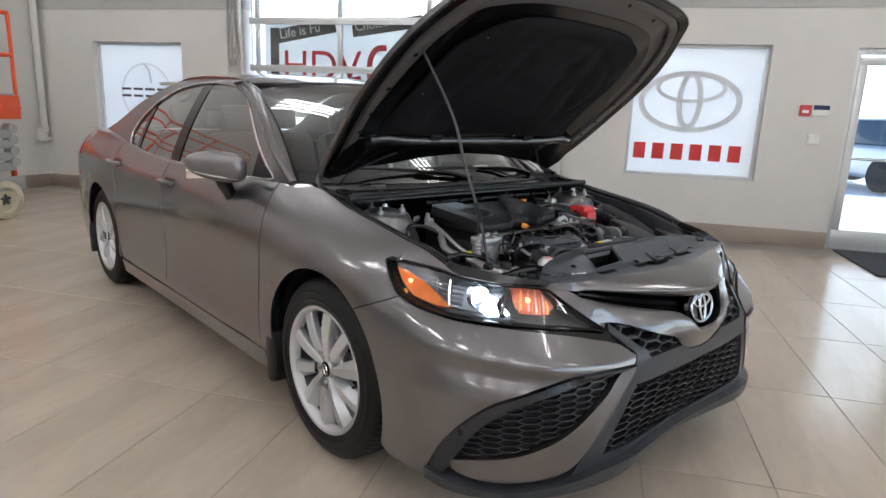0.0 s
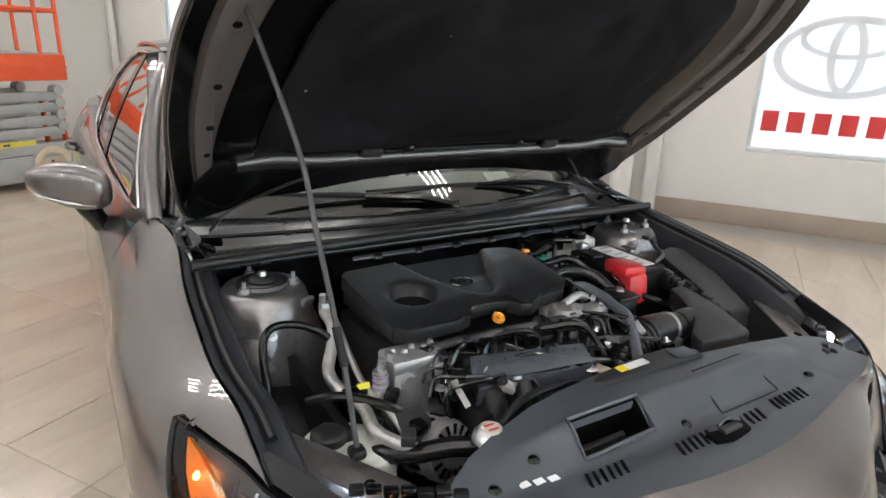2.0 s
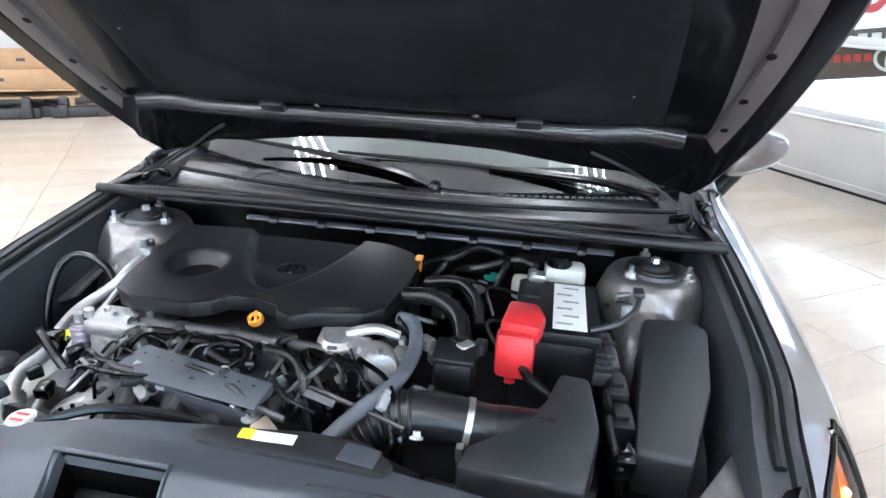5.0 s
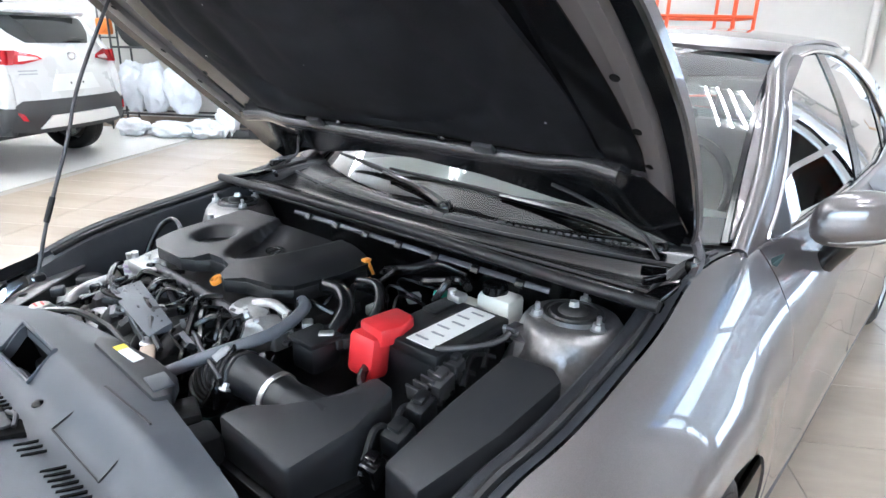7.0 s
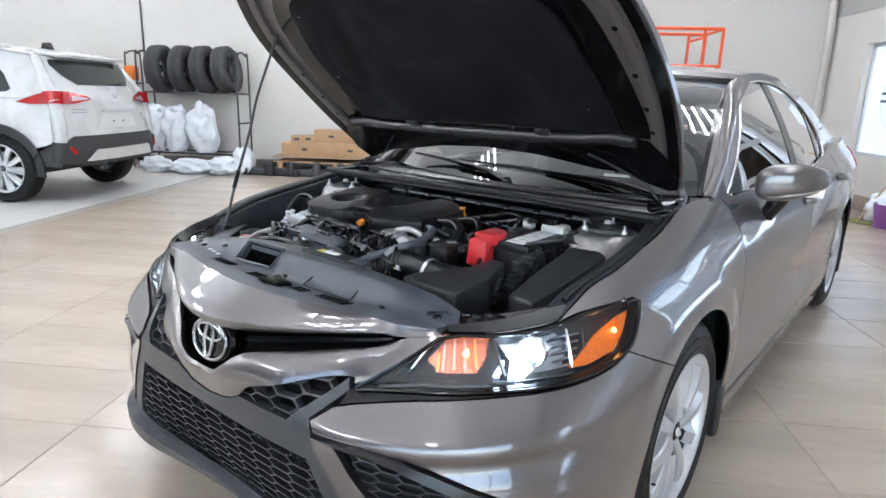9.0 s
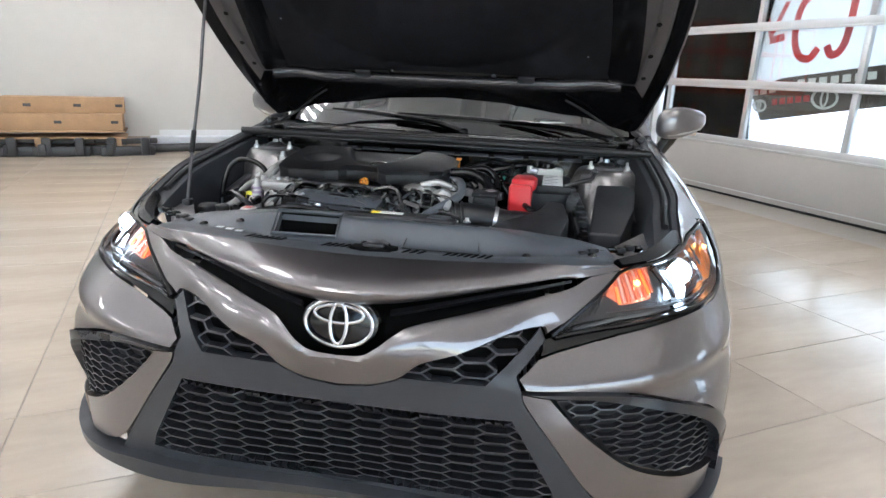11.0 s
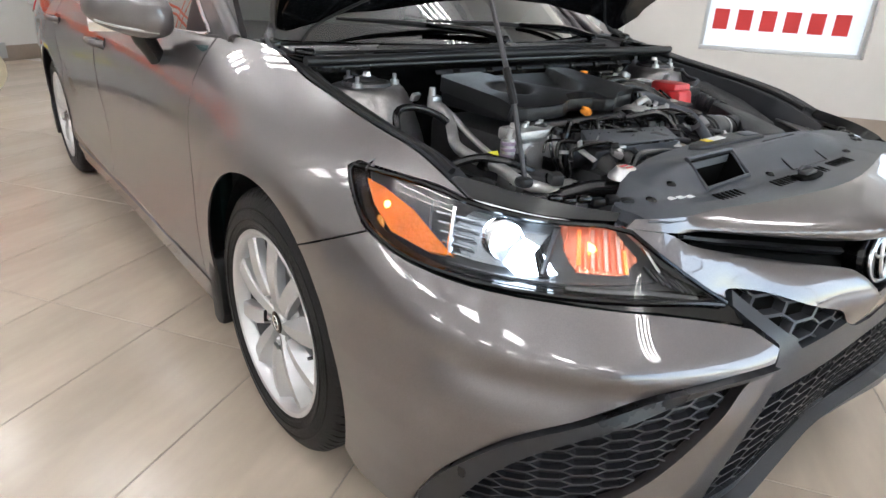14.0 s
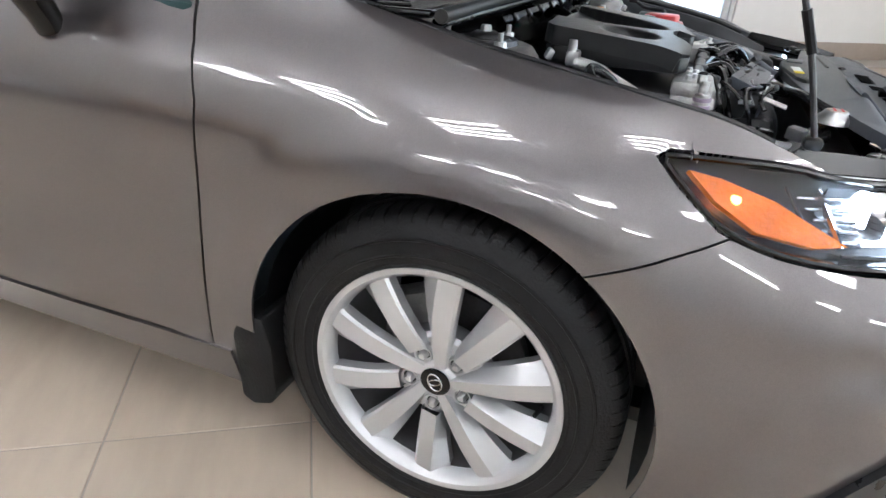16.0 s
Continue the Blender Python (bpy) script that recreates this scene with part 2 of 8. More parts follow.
def lathe(prof, n=48, m=None, arc=2 * math.pi):
    """Turns a profile of (radius, height) about z."""
    V, F = [], []
    full = arc > 6.28
    steps = n if full else n + 1
    for i in range(steps):
        a = arc * i / n
        for r, h in prof:
            V.append((r * math.cos(a), r * math.sin(a), h))
    k = len(prof)
    for i in range(n):
        for j in range(k - 1):
            a, b = i * k + j, ((i + 1) % steps) * k + j
            F.append((a, b, b + 1, a + 1))
    return (V, F) if m is None else move((V, F), m)


def inside(poly, pts):
    x, y = pts[..., 0], pts[..., 1]
    c = np.zeros(x.shape, bool)
    for (x1, y1), (x2, y2) in zip(poly, np.roll(poly, -1, 0)):
        if y1 != y2:
            c ^= ((y1 > y) != (y2 > y)) & (x < (x2 - x1) * (y - y1) / (y2 - y1) + x1)
    return c


def clip(poly, x0, x1, y0, y1):
    for ax, lim, sg in ((0, x0, 1), (0, x1, -1), (1, y0, 1), (1, y1, -1)):
        out = []
        for p, q in zip(poly, poly[1:] + poly[:1]):
            ip, iq = sg * (p[ax] - lim) >= 0, sg * (q[ax] - lim) >= 0
            if ip:
                out.append(p)
            if ip != iq:
                t = (lim - p[ax]) / (q[ax] - p[ax])
                out.append((p[0] + t * (q[0] - p[0]), p[1] + t * (q[1] - p[1])))
        poly = out
        if len(poly) < 3:
            return []
    return poly


def panel(poly, fn, res=0.03, thick=0.004, holes=(), flip=False, resv=None):
    """A sheet with the 2D outline poly, laid on the surface fn(u, v), its edges turned in by thick."""
    poly = np.array(poly, float)
    resv = resv or res
    lo, hi = poly.min(0), poly.max(0)
    nu, nv = max(2, int(math.ceil((hi[0] - lo[0]) / res))), max(2, int(math.ceil((hi[1] - lo[1]) / resv)))
    gu, gv = np.linspace(lo[0], hi[0], nu + 1), np.linspace(lo[1], hi[1], nv + 1)
    cor = np.stack(np.meshgrid(gu, gv, indexing="ij"), -1)
    ins = inside(poly, cor)
    touched = np.zeros((nu, nv), bool)
    fine = min(hi[0] - lo[0], hi[1] - lo[1]) / max(nu, nv) * 0.4
    for p, q in zip(poly, np.roll(poly, -1, 0)):
        n = max(2, int(np.linalg.norm((q - p) / ((gu[1] - gu[0]), (gv[1] - gv[0]))) * 40))
        for t in np.linspace(0, 1, n):
            w = p + (q - p) * t
            touched[min(nu - 1, int((w[0] - lo[0]) / (gu[1] - gu[0]))), min(nv - 1, int((w[1] - lo[1]) / (gv[1] - gv[0])))] = True
    ids, uv, F = {}, [], []
    key = lambda p: (round(p[0] * 2e4), round(p[1] * 2e4))  # noqa: E731

    def vid(p):
        k = key(p)
        if k not in ids:
            ids[k] = len(uv)
            uv.append(p)
        return ids[k]

    pl = [tuple(p) for p in poly]
    area = sum(a[0] * b[1] - b[0] * a[1] for a, b in zip(pl, pl[1:] + pl[:1]))
    if area < 0:
        pl.reverse()
    for i in range(nu):
        for j in range(nv):
            if not touched[i, j]:
                if ins[i, j] and ins[i + 1, j + 1] and ins[i, j + 1] and ins[i + 1, j]:
                    F.append([vid((gu[i], gv[j])), vid((gu[i + 1], gv[j])), vid((gu[i + 1], gv[j + 1])), vid((gu[i], gv[j + 1]))])
                    continue
                if not (ins[i, j] or ins[i + 1, j + 1] or ins[i, j + 1] or ins[i + 1, j]):
                    continue
            c = clip(pl, gu[i], gu[i + 1], gv[j], gv[j + 1])
            f = []
            for p in c:
                k = vid(p)
                if not f or f[-1] != k:
                    f.append(k)
            if len(f) > 2 and f[0] == f[-1]:
                f.pop()
            if len(set(f)) > 2:
                if len(set(f)) < len(f):
                    seen = []
                    for k in f:
                        if k not in seen:
                            seen.append(k)
                    f = seen
                F.append(f)
    for h in holes:
        cen = np.array([np.mean([uv[k] for k in f], 0) for f in F])
        keep = ~inside(np.array(h, float), cen)
        F = [f for f, k in zip(F, keep) if k]
    a = np.array(uv)
    V = [tuple(v) for v in fn(a[:, 0], a[:, 1])]
    if flip:
        F = [list(reversed(f)) for f in F]
    if thick:
        bm = bmesh.new()
        vs = [bm.verts.new(v) for v in V]
        for f in F:
            try:
                bm.faces.new([vs[k] for k in f])
            except ValueError:
                pass
        bm.normal_update()
        nor = [tuple(v.normal) for v in bm.verts]
        bm.verts.index_update()
        rim = [(e.verts[0].index, e.verts[1].index, e.link_faces[0]) for e in bm.edges if len(e.link_faces) == 1]
        extra, W, G = {}, list(V), list(F)
        for p, q, f in rim:
            order = [v.index for v in f.verts]
            if order[(order.index(p) + 1) % len(order)] != q:
                p, q = q, p
            for k in (p, q):
                if k not in extra:
                    extra[k] = len(W)
                    W.append(tuple(V[k][c] - nor[k][c] * thick for c in range(3)))
            G.append((q, p, extra[p], extra[q]))
        bm.free()
        return W, G
    return V, F


# ---- the room ----
XW, YW, XL, YB, ZC = 4.604, 7.35, -11.0, -7.0, 4.9
WALL = mat("wall_paint", (0.60, 0.585, 0.56), 0.75, vary=0.04, scale=1.2, bump=0.06, bscale=140)
WALLUP = mat("grey_wall_paint", (0.40, 0.40, 0.385), 0.75, vary=0.04, scale=1.2, bump=0.06, bscale=140)
CEIL = mat("ceiling_panels", (0.82, 0.83, 0.84), 0.8, vary=0.03, scale=2)
BASE = mat("brown_base_tile", (0.30, 0.245, 0.20), 0.4, vary=0.12, scale=3)
GROUT = mat("grout", (0.30, 0.27, 0.235), 0.8, vary=0.1, scale=10)
TILE = mat("beige_porcelain_tile", (0.47, 0.397, 0.32), 0.18, vary=0.15, scale=1.6, per=0.045, bump=0.02, bscale=30, streak=(0.5, 2.2, 1))
CONC = mat("pale_floor_slab", (0.60, 0.585, 0.555), 0.3, vary=0.08, scale=1.2, bump=0.02, bscale=30)
ALUF = mat("anodised_frame", (0.62, 0.64, 0.65), 0.38, 0.6, vary=0.06, scale=6)
DOORG = mat("grey_door_panel", (0.41, 0.395, 0.375), 0.5, vary=0.05, scale=3)
WHITEW = mat("white_paint", (0.78, 0.78, 0.76), 0.45, vary=0.04, scale=4)


def wall(name, pieces, m, label):
    return tagged(obj(name, join(*pieces), m, smooth=False), label, "wall", kind="structure")


def slab(x0, x1, y0, y1, z0, z1):
    return rbox(((x0 + x1) / 2, (y0 + y1) / 2, (z0 + z1) / 2), (x1 - x0, y1 - y0, z1 - z0), 0)


# openings in the window wall: y0, y1, z0, z1
T = 0.22
OPEN = {"door": (-3.72, -2.78, 0, 2.05), "sign": (-2.0, -0.648, 0.672, 2.07), "garage": (0.40, 4.12, 0, 3.35), "crest": (5.047, 6.437, 0.655, 2.02)}
edges = [YB]
pieces_low, pieces_up = [], []
ZB = 2.43
last = YB
for key, (y0, y1, z0, z1) in OPEN.items():
    pieces_low.append(slab(XW, XW + T, last, y0, 0, ZB))
    if z0 > 0:
        pieces_low.append(slab(XW, XW + T, y0, y1, 0, z0))
    if z1 < ZB:
        pieces_low.append(slab(XW, XW + T, y0, y1, z1, ZB))
    last = y1
pieces_low.append(slab(XW, XW + T, last, YW + T, 0, ZB))
gy0, gy1, _, gz1 = OPEN["garage"]
pieces_up = [slab(XW - 0.012, XW + T, YB, gy0, ZB, ZC), slab(XW - 0.012, XW + T, gy1, YW + T, ZB, ZC), slab(XW - 0.012, XW + T, gy0, gy1, gz1, ZC)]
wall("wall_east", pieces_low, WALL, "light warm grey painted wall with windows and an overhead door")
wall("wall_east_upper", pieces_up, WALLUP, "darker grey painted band of wall above the windows")
wall("wall_north", [slab(XL, XW, YW, YW + T, 0, ZB)], WALL, "plain light grey painted wall")
wall("wall_north_upper", [slab(XL, XW - 0.012, YW, YW + T, ZB, ZC)], WALL, "plain light grey painted wall above")
wall("wall_west", [slab(XL - T, XL, YB, YW + T, 0, ZC)], WALL, "plain light grey painted wall")
SX0, SX1, SZ0, SZ1 = -9.2, 3.4, 0.25, 3.3
wall("wall_south", [slab(XL - T, SX0, YB - T, YB, 0, ZC), slab(SX1, XW + T, YB - T, YB, 0, ZC), slab(SX0, SX1, YB - T, YB, 0, SZ0), slab(SX0, SX1, YB - T, YB, SZ1, ZC)], WALL, "plain light grey painted wall with a band of windows")
win3 = tagged(new("window_3"), "long band of clear windows in aluminium frames", "window", kind="structure")
for zz in (SZ0 + 0.03, SZ1 - 0.03):
    obj("window_frame", rbox(((SX0 + SX1) / 2, YB - 0.11, zz), (SX1 - SX0, 0.07, 0.06), 0.004), ALUF, win3)
for k in range(9):
    xk = SX0 + 0.03 + (SX1 - SX0 - 0.06) * k / 8
    obj("window_frame", rbox((xk, YB - 0.11, (SZ0 + SZ1) / 2), (0.06, 0.07, SZ1 - SZ0 - 0.12), 0.004), ALUF, win3)
    if k < 8:
        pn = obj("pane", slab(xk + 0.03, xk + (SX1 - SX0 - 0.06) / 8 - 0.03, YB - 0.114, YB - 0.106, SZ0 + 0.06, SZ1 - 0.06), PANE, win3, smooth=False)
        pn.visible_shadow = False
tagged(obj("ceiling", slab(XL - T, XW + T, YB - T, YW + T, ZC, ZC + 0.15), CEIL, smooth=False), "pale grey flat ceiling", "ceiling", kind="structure")
bb = [(YB, -2.78 - 0.94), (-2.78, 0.05), (4.2, YW)]
for a, b in bb:
    tagged(obj("baseboard", rbox((XW - 0.006, (a + b) / 2, 0.09), (0.012, b - a, 0.18), 0.002), BASE), "brown tile skirting along the wall", "baseboard", kind="structure")
tagged(obj("baseboard", rbox(((XL + XW) / 2, YW - 0.006, 0.09), (XW - XL - 0.03, 0.012, 0.18), 0.002), BASE), "brown tile skirting along the wall", "baseboard", kind="structure")

# floor: a bed of grout, a pale slab beyond, and tiles laid on it
floor = tagged(obj("floor", join(slab(XL - T, -4.22, YB - T, YW + T, -0.2, 0.0), ), CONC, smooth=False), "pale polished floor beside beige porcelain tiles", "floor", kind="structure")
obj("grout_bed", slab(-4.22, XW + T, YB - T, YW + T, -0.2, -0.0025), GROUT, floor, smooth=False)

# window frames, frosted panes and their signs
FROST = frosted("frosted_film", (0.86, 0.90, 0.93), 0.30)
REDV = frosted("red_vinyl", (0.66, 0.05, 0.05), 0.2)
GREYV = frosted("silver_vinyl", (0.74, 0.75, 0.76), 0.32)
PALEV = frosted("pale_vinyl", (0.72, 0.74, 0.76), 0.5)
DARKV = frosted("charcoal_vinyl", (0.07, 0.07, 0.08), 0.2)


def oval(cy, cz, ry, rz, w, x, n=56):
    """A flat oval band facing the room."""
    V, F = [], []
    for i in range(n):
        a = 2 * math.pi * i / n
        for k, d in ((0, -0.003), (1, -0.003), (1, 0.0), (0, 0.0)):
            V.append((x + d, cy + (ry - w * k) * math.cos(a), cz + (rz - w * k * 0.9) * math.sin(a)))
    for i in range(n):
        for k in range(4):
            a, b = 4 * i, 4 * ((i + 1) % n)
            F.append((a + k, a + (k + 1) % 4, b + (k + 1) % 4, b + k))
    return V, F


def window(key, name, label):
    y0, y1, z0, z1 = OPEN[key]
    w = tagged(new(name), label, "window", kind="structure")
    xg, f = XW + 0.10, 0.035
    cy, cz = (y0 + y1) / 2, (z0 + z1) / 2
    for yy, zz, sy, sz in ((cy, z1 - f / 2, y1 - y0, f), (cy, z0 + f / 2, y1 - y0, f), (y0 + f / 2, cz, f, z1 - z0 - 2 * f), (y1 - f / 2, cz, f, z1 - z0 - 2 * f)):
        obj("window_frame", rbox((xg, yy, zz), (0.06, sy, sz), 0.003), ALUF, w)
    p = obj("pane", slab(xg - 0.004, xg + 0.004, y0 + f, y1 - f, z0 + f, z1 - f), FROST, w, "frosted white backlit pane", smooth=False)
    p.visible_shadow = False
    return w, xg - 0.008


ws, xs = window("sign", "window_1", "square window with a frosted pane and a red and silver sign")
sg = obj("sign_oval", oval(-1.268, 1.478, 0.532, 0.328, 0.062, xs), GREYV, ws, "flat silver oval band")
obj("sign_oval", oval(-1.268, 1.63, 0.36, 0.165, 0.045, xs - 0.004), GREYV, ws)
obj("sign_oval", oval(-1.268, 1.49, 0.135, 0.30, 0.06, xs - 0.008), GREYV, ws)
ys = np.linspace(-0.70, -1.885, 7)
for i in range(6):
    obj("sign_bar", rbox((xs, (ys[i] + ys[i + 1]) / 2, 0.94), (0.003, 0.125, 0.175), 0), REDV, ws, "plain red bar of the sign")
wc, xc = window("crest", "window_2", "square window with a frosted pane and a grey round crest")
obj("crest_ring", oval(5.70, 1.36, 0.40, 0.40, 0.022, xc), PALEV, wc, "pale grey thin ring")
obj("crest_arc", tube([(xc, 5.71, 1.74), (xc, 5.64, 1.66), (xc, 5.62, 1.5)], 0.010, 6), PALEV, wc)
obj("crest_arc", tube([(xc, 5.40, 1.1), (xc, 5.6, 1.0), (xc, 5.8, 0.99)], 0.010, 6), PALEV, wc)
for k in range(5):
    yy = 6.08 - k * 0.19
    obj("crest_bar", join(rbox((xc - 0.004, yy - 0.06, 1.415), (0.003, 0.15, 0.03), 0), rbox((xc - 0.004, yy - 0.06, 1.325), (0.003, 0.15, 0.03), 0)), DARKV, wc, "dark bars of an unread word")

# overhead door
gd = thing("garage_door", pose(0, 0, 0), "closed sectional overhead door of glazed aluminium with a solid bottom panel", "garage door")
xd = XW + 0.09
zr = [0.0, 0.545, 1.14, 1.70, 2.27, 2.84, 3.33]
obj("bottom_panel", rbox((xd, 2.26, 0.272), (0.05, 3.64, 0.54), 0.004), DOORG, gd, "solid grey bottom panel")
obj("bottom_seal", rbox((xd, 2.26, 0.012), (0.06, 3.66, 0.024), 0.006), RUBBER, gd)
obj("panel_groove", rbox((xd - 0.026, 2.26, 0.075), (0.004, 3.62, 0.012), 0), ALUF, gd)
for i in range(1, 6):
    z0, z1 = zr[i], zr[i + 1]
    obj("rail", join(rbox((xd, 2.26, z0 + 0.036), (0.055, 3.64, 0.07), 0.004), rbox((xd - 0.02, 2.26, z0 - 0.002), (0.03, 3.64, 0.02), 0.003)), ALUF, gd, "aluminium section rail")
    for y in (0.46, 0.58 + 0.0, 1.71, 2.84, 3.97, 4.06)[1:5]:
        obj("mullion", rbox((xd, y, (z0 + z1) / 2 + 0.03), (0.05, 0.055, z1 - z0 - 0.07), 0.004), ALUF, gd)
    for ya, yb in ((0.44, 0.58), (0.58, 1.71), (1.71, 2.84), (2.84, 3.97), (3.97, 4.08)):
        p = obj("glass_pane", slab(xd + 0.006, xd + 0.012, ya, yb, z0 + 0.07, z1), PANE, gd, smooth=False)
        p.visible_shadow = False
for y in (0.36, 4.16):
    t = thing("door_track", pose(0, 0, 0), "vertical galvanised steel track beside the overhead door", "door track", "door tracks")
    obj("rail", join(rbox((XW - 0.03, y, 1.75), (0.06, 0.012, 3.3), 0.002), rbox((XW - 0.06, y - 0.02, 1.75), (0.01, 0.05, 3.3), 0.002)), STEEL, t)
    for z in (0.4, 1.3, 2.2, 3.1):
        obj("bracket", rbox((XW - 0.016, y + 0.03, z), (0.03, 0.06, 0.06), 0.003), STEEL, t)


# ---- ceiling lamps: strips of four tubes ----
TUBE = mat("lit_tube", (1, 1, 1), 0.4, emit=(1.0, 0.915, 0.815), power=12.2)
lamp = thing("ceiling_lamp", pose(-1.9, 1.95, ZC - 0.55), "white high-bay ceiling lamp with four lit tubes", "ceiling lamp", "ceiling lamps")
for yy in (-0.57, 0.57):
    obj("end_cap", rbox((0, yy, 0.035), (0.56, 0.06, 0.05), 0.006), WHITEW, lamp)
for k in range(4):
    obj("tube", tube([(-0.225 + 0.15 * k, -0.54, 0.0), (-0.225 + 0.15 * k, 0.54, 0.0)], 0.016, 8, smooth=False), TUBE, lamp, "lit tube")
    obj("channel", rbox((-0.225 + 0.15 * k, 0, 0.045), (0.03, 1.08, 0.02), 0.003), WHITEW, lamp)
for yy in (-0.45, 0.45):
    obj("hanger", tube([(0.0, yy, 0.06), (0, yy, 0.55)], 0.004, 6, smooth=False), STEEL, lamp)
    obj("cross_bar", rbox((0, yy, 0.065), (0.5, 0.03, 0.012), 0.002), WHITEW, lamp)
for lx in (-9.8, -5.85, -1.9, 2.05):
    for ly in (-5.7, -3.15, -0.6, 1.95, 4.5, 6.6):
        if (lx, ly) != (-1.9, 1.95) and (lx, ly) != (2.05, -5.7):
            copy_thing(lamp, pose(lx, ly, ZC - 0.55))
# ---- the sedan ----
CA = radians(33)
CAR = pose(0.023 * math.cos(CA), -0.023 * math.sin(CA), 0, 0, 0, -33)
car = thing("sedan", CAR, "dark grey metallic sedan, bonnet propped open, headlamps lit", "car")

# plan outline of one half, from the middle of the nose to the middle of the tail
PLAN = [(0, -0.955), (0.2, -0.953), (0.4, -0.937), (0.55, -0.895), (0.68, -0.82), (0.79, -0.70), (0.855, -0.55), (0.895, -0.36), (0.91, -0.15), (0.915, 0.1), (0.905, 0.5), (0.905, 1.4), (0.915, 2.4), (0.915, 2.9), (0.89, 3.4), (0.84, 3.7), (0.70, 3.88), (0.4, 3.92), (0, 3.925)]
_C = np.array(spline(PLAN, 24))
_C[0, 0] = 0
_S = np.r_[0, np.cumsum(np.hypot(*np.diff(_C, axis=0).T))]
_T = np.gradient(_C, _S, axis=0)
_T /= np.linalg.norm(_T, axis=1)[:, None]
_N = np.stack([-_T[:, 1], _T[:, 0]], 1)
_k = int(np.argmin(abs(_C[:, 1] + 0.2)))


def ux(x):
    return float(np.interp(x, _C[:_k, 0], _S[:_k]))


def uy(y):
    return float(np.interp(y, _C[:, 1], _S))


# along the outline: height of the widest line, and how the skin leans in above it and below
SKIN = np.array([(0, 0.615, 0, 9.3, 0, 0.9), (ux(0.25), 0.585, 0.3, 4.5, 0, 0.6), (ux(0.44), 0.548, 1.20, -2.6, 0, 0.1), (ux(0.578), 0.56, 1.05, -1.7, 0, 0.1), (uy(-0.55), 0.60, 0.3, 2.2, 0, 0.2), (uy(-0.29), 0.62, 0, 0.2, 9.0, 0.25), (uy(0), 0.64, 0, 0, 8.5, 0.3), (uy(0.35), 0.66, 0, 0, 5.8, 0.3), (uy(0.8), 0.66, 0, 0, 3.5, 0.3), (uy(3), 0.68, 0, 0, 3.2, 0.3), (uy(3.7), 0.7, 0, 0, 4, 0.3), (_S[-1], 0.7, 0, 1, 0, 0.4)])


_U = np.linspace(0, _S[-1], 1600)
_g = np.exp(-0.5 * (np.arange(-75, 76) * (_U[1] - _U[0]) / 0.085) ** 2)
_g /= _g.sum()


def eased(v, mirror=1):
    """Rounds the corners of a run of values along the outline."""
    w = np.r_[mirror * v[75:0:-1], v, mirror * v[-2:-77:-1]]
    return np.convolve(w, _g, "valid")


SMOOTH = [eased(np.interp(_U, SKIN[:, 0], SKIN[:, i])) for i in range(1, 6)]
_CX, _CY = np.interp(_U, _S, _C[:, 0]), np.interp(_U, _S, _C[:, 1])
_NX, _NY = eased(np.interp(_U, _S, _N[:, 0]), -1), eased(np.interp(_U, _S, _N[:, 1]))


# how far the bumper corners swell beyond the plan outline: along it, and by height
SWELL_U = [(0.5, 0), (0.62, 0.3), (0.76, 0.8), (0.88, 1.0), (1.04, 1.0), (1.16, 0.62), (1.30, 0.22), (1.45, 0)]
SWELL_Z = [(0.2, 0.056), (0.3, 0.052), (0.4, 0.054), (0.48, 0.050), (0.55, 0.036), (0.60, 0.031), (0.65, 0.026), (0.70, 0.019), (0.76, 0.011), (0.84, 0)]
SWELL = eased(np.interp(_U, *np.array(SWELL_U).T))


def skin(side=1, out=0.0, crease=True):
    def fn(u, z):
        u, z = np.asarray(u, float), np.asarray(z, float)
        zl, a, b, c, g = [np.interp(u, _U, v) for v in SMOOTH]
        soft = 0.008
        h = soft * np.log1p(np.exp(np.clip((z - zl) / soft, -40, 40))) - 0.0
        q = np.maximum(0, 0.5 - z)
        d = a * h + b * h * h + c * h**3 + g * q * q - out
        d = d - np.interp(u, _U, SWELL) * np.interp(z, *np.array(SWELL_Z).T)
        band = np.clip((u - 0.42) / 0.1, 0, 1) * np.clip((1.05 - u) / 0.15, 0, 1)
        d = d + 0.012 * band * np.exp(-(((z - zl + 0.035) / 0.028) ** 2))
        if crease:
            y = np.interp(u, _S, _C[:, 1])
            door = np.clip((y - 0.30) / 0.6, 0, 1) ** 2 * np.clip((3.3 - y) / 0.4, 0, 1)
            d = d + door * (0.010 * np.exp(-(((z - 0.50) / 0.10) ** 2)) - 0.010 * np.exp(-(((z - 0.835 - 0.015 * y) / 0.03) ** 2)) - 0.012 * np.exp(-(((z - 0.30) / 0.05) ** 2)))
            for yc in (0.0, 2.825):
                rr = np.hypot(y - yc, z - 0.33)
                an = np.degrees(np.arctan2(z - 0.33, y - yc))
                on = np.clip((an + 5) / 40, 0, 1) * np.clip((172 - an) / 30, 0, 1)
                d = d - 0.010 * on / (1 + np.exp((rr - 0.470) / 0.016))
        x = np.interp(u, _U, _CX) + d * np.interp(u, _U, _NX)
        y = np.interp(u, _U, _CY) + d * np.interp(u, _U, _NY)
        return np.stack([side * x, y, z], -1)

    return fn


def both(name, poly, m, label="", res=0.03, thick=0.006, out=0.0, holes=(), parent=None, resv=None):
    obs = []
    for s in (-1, 1):
        obs.append(obj(name, panel(poly, skin(s, out), res, thick, holes, flip=s < 0, resv=resv), m, parent or car, label))
    return obs


def arc(cy, cz, r, a0, a1, n=26):
    return [(uy(cy + r * math.cos(radians(a))), cz + r * math.sin(radians(a))) for a in np.linspace(a0, a1, n)]


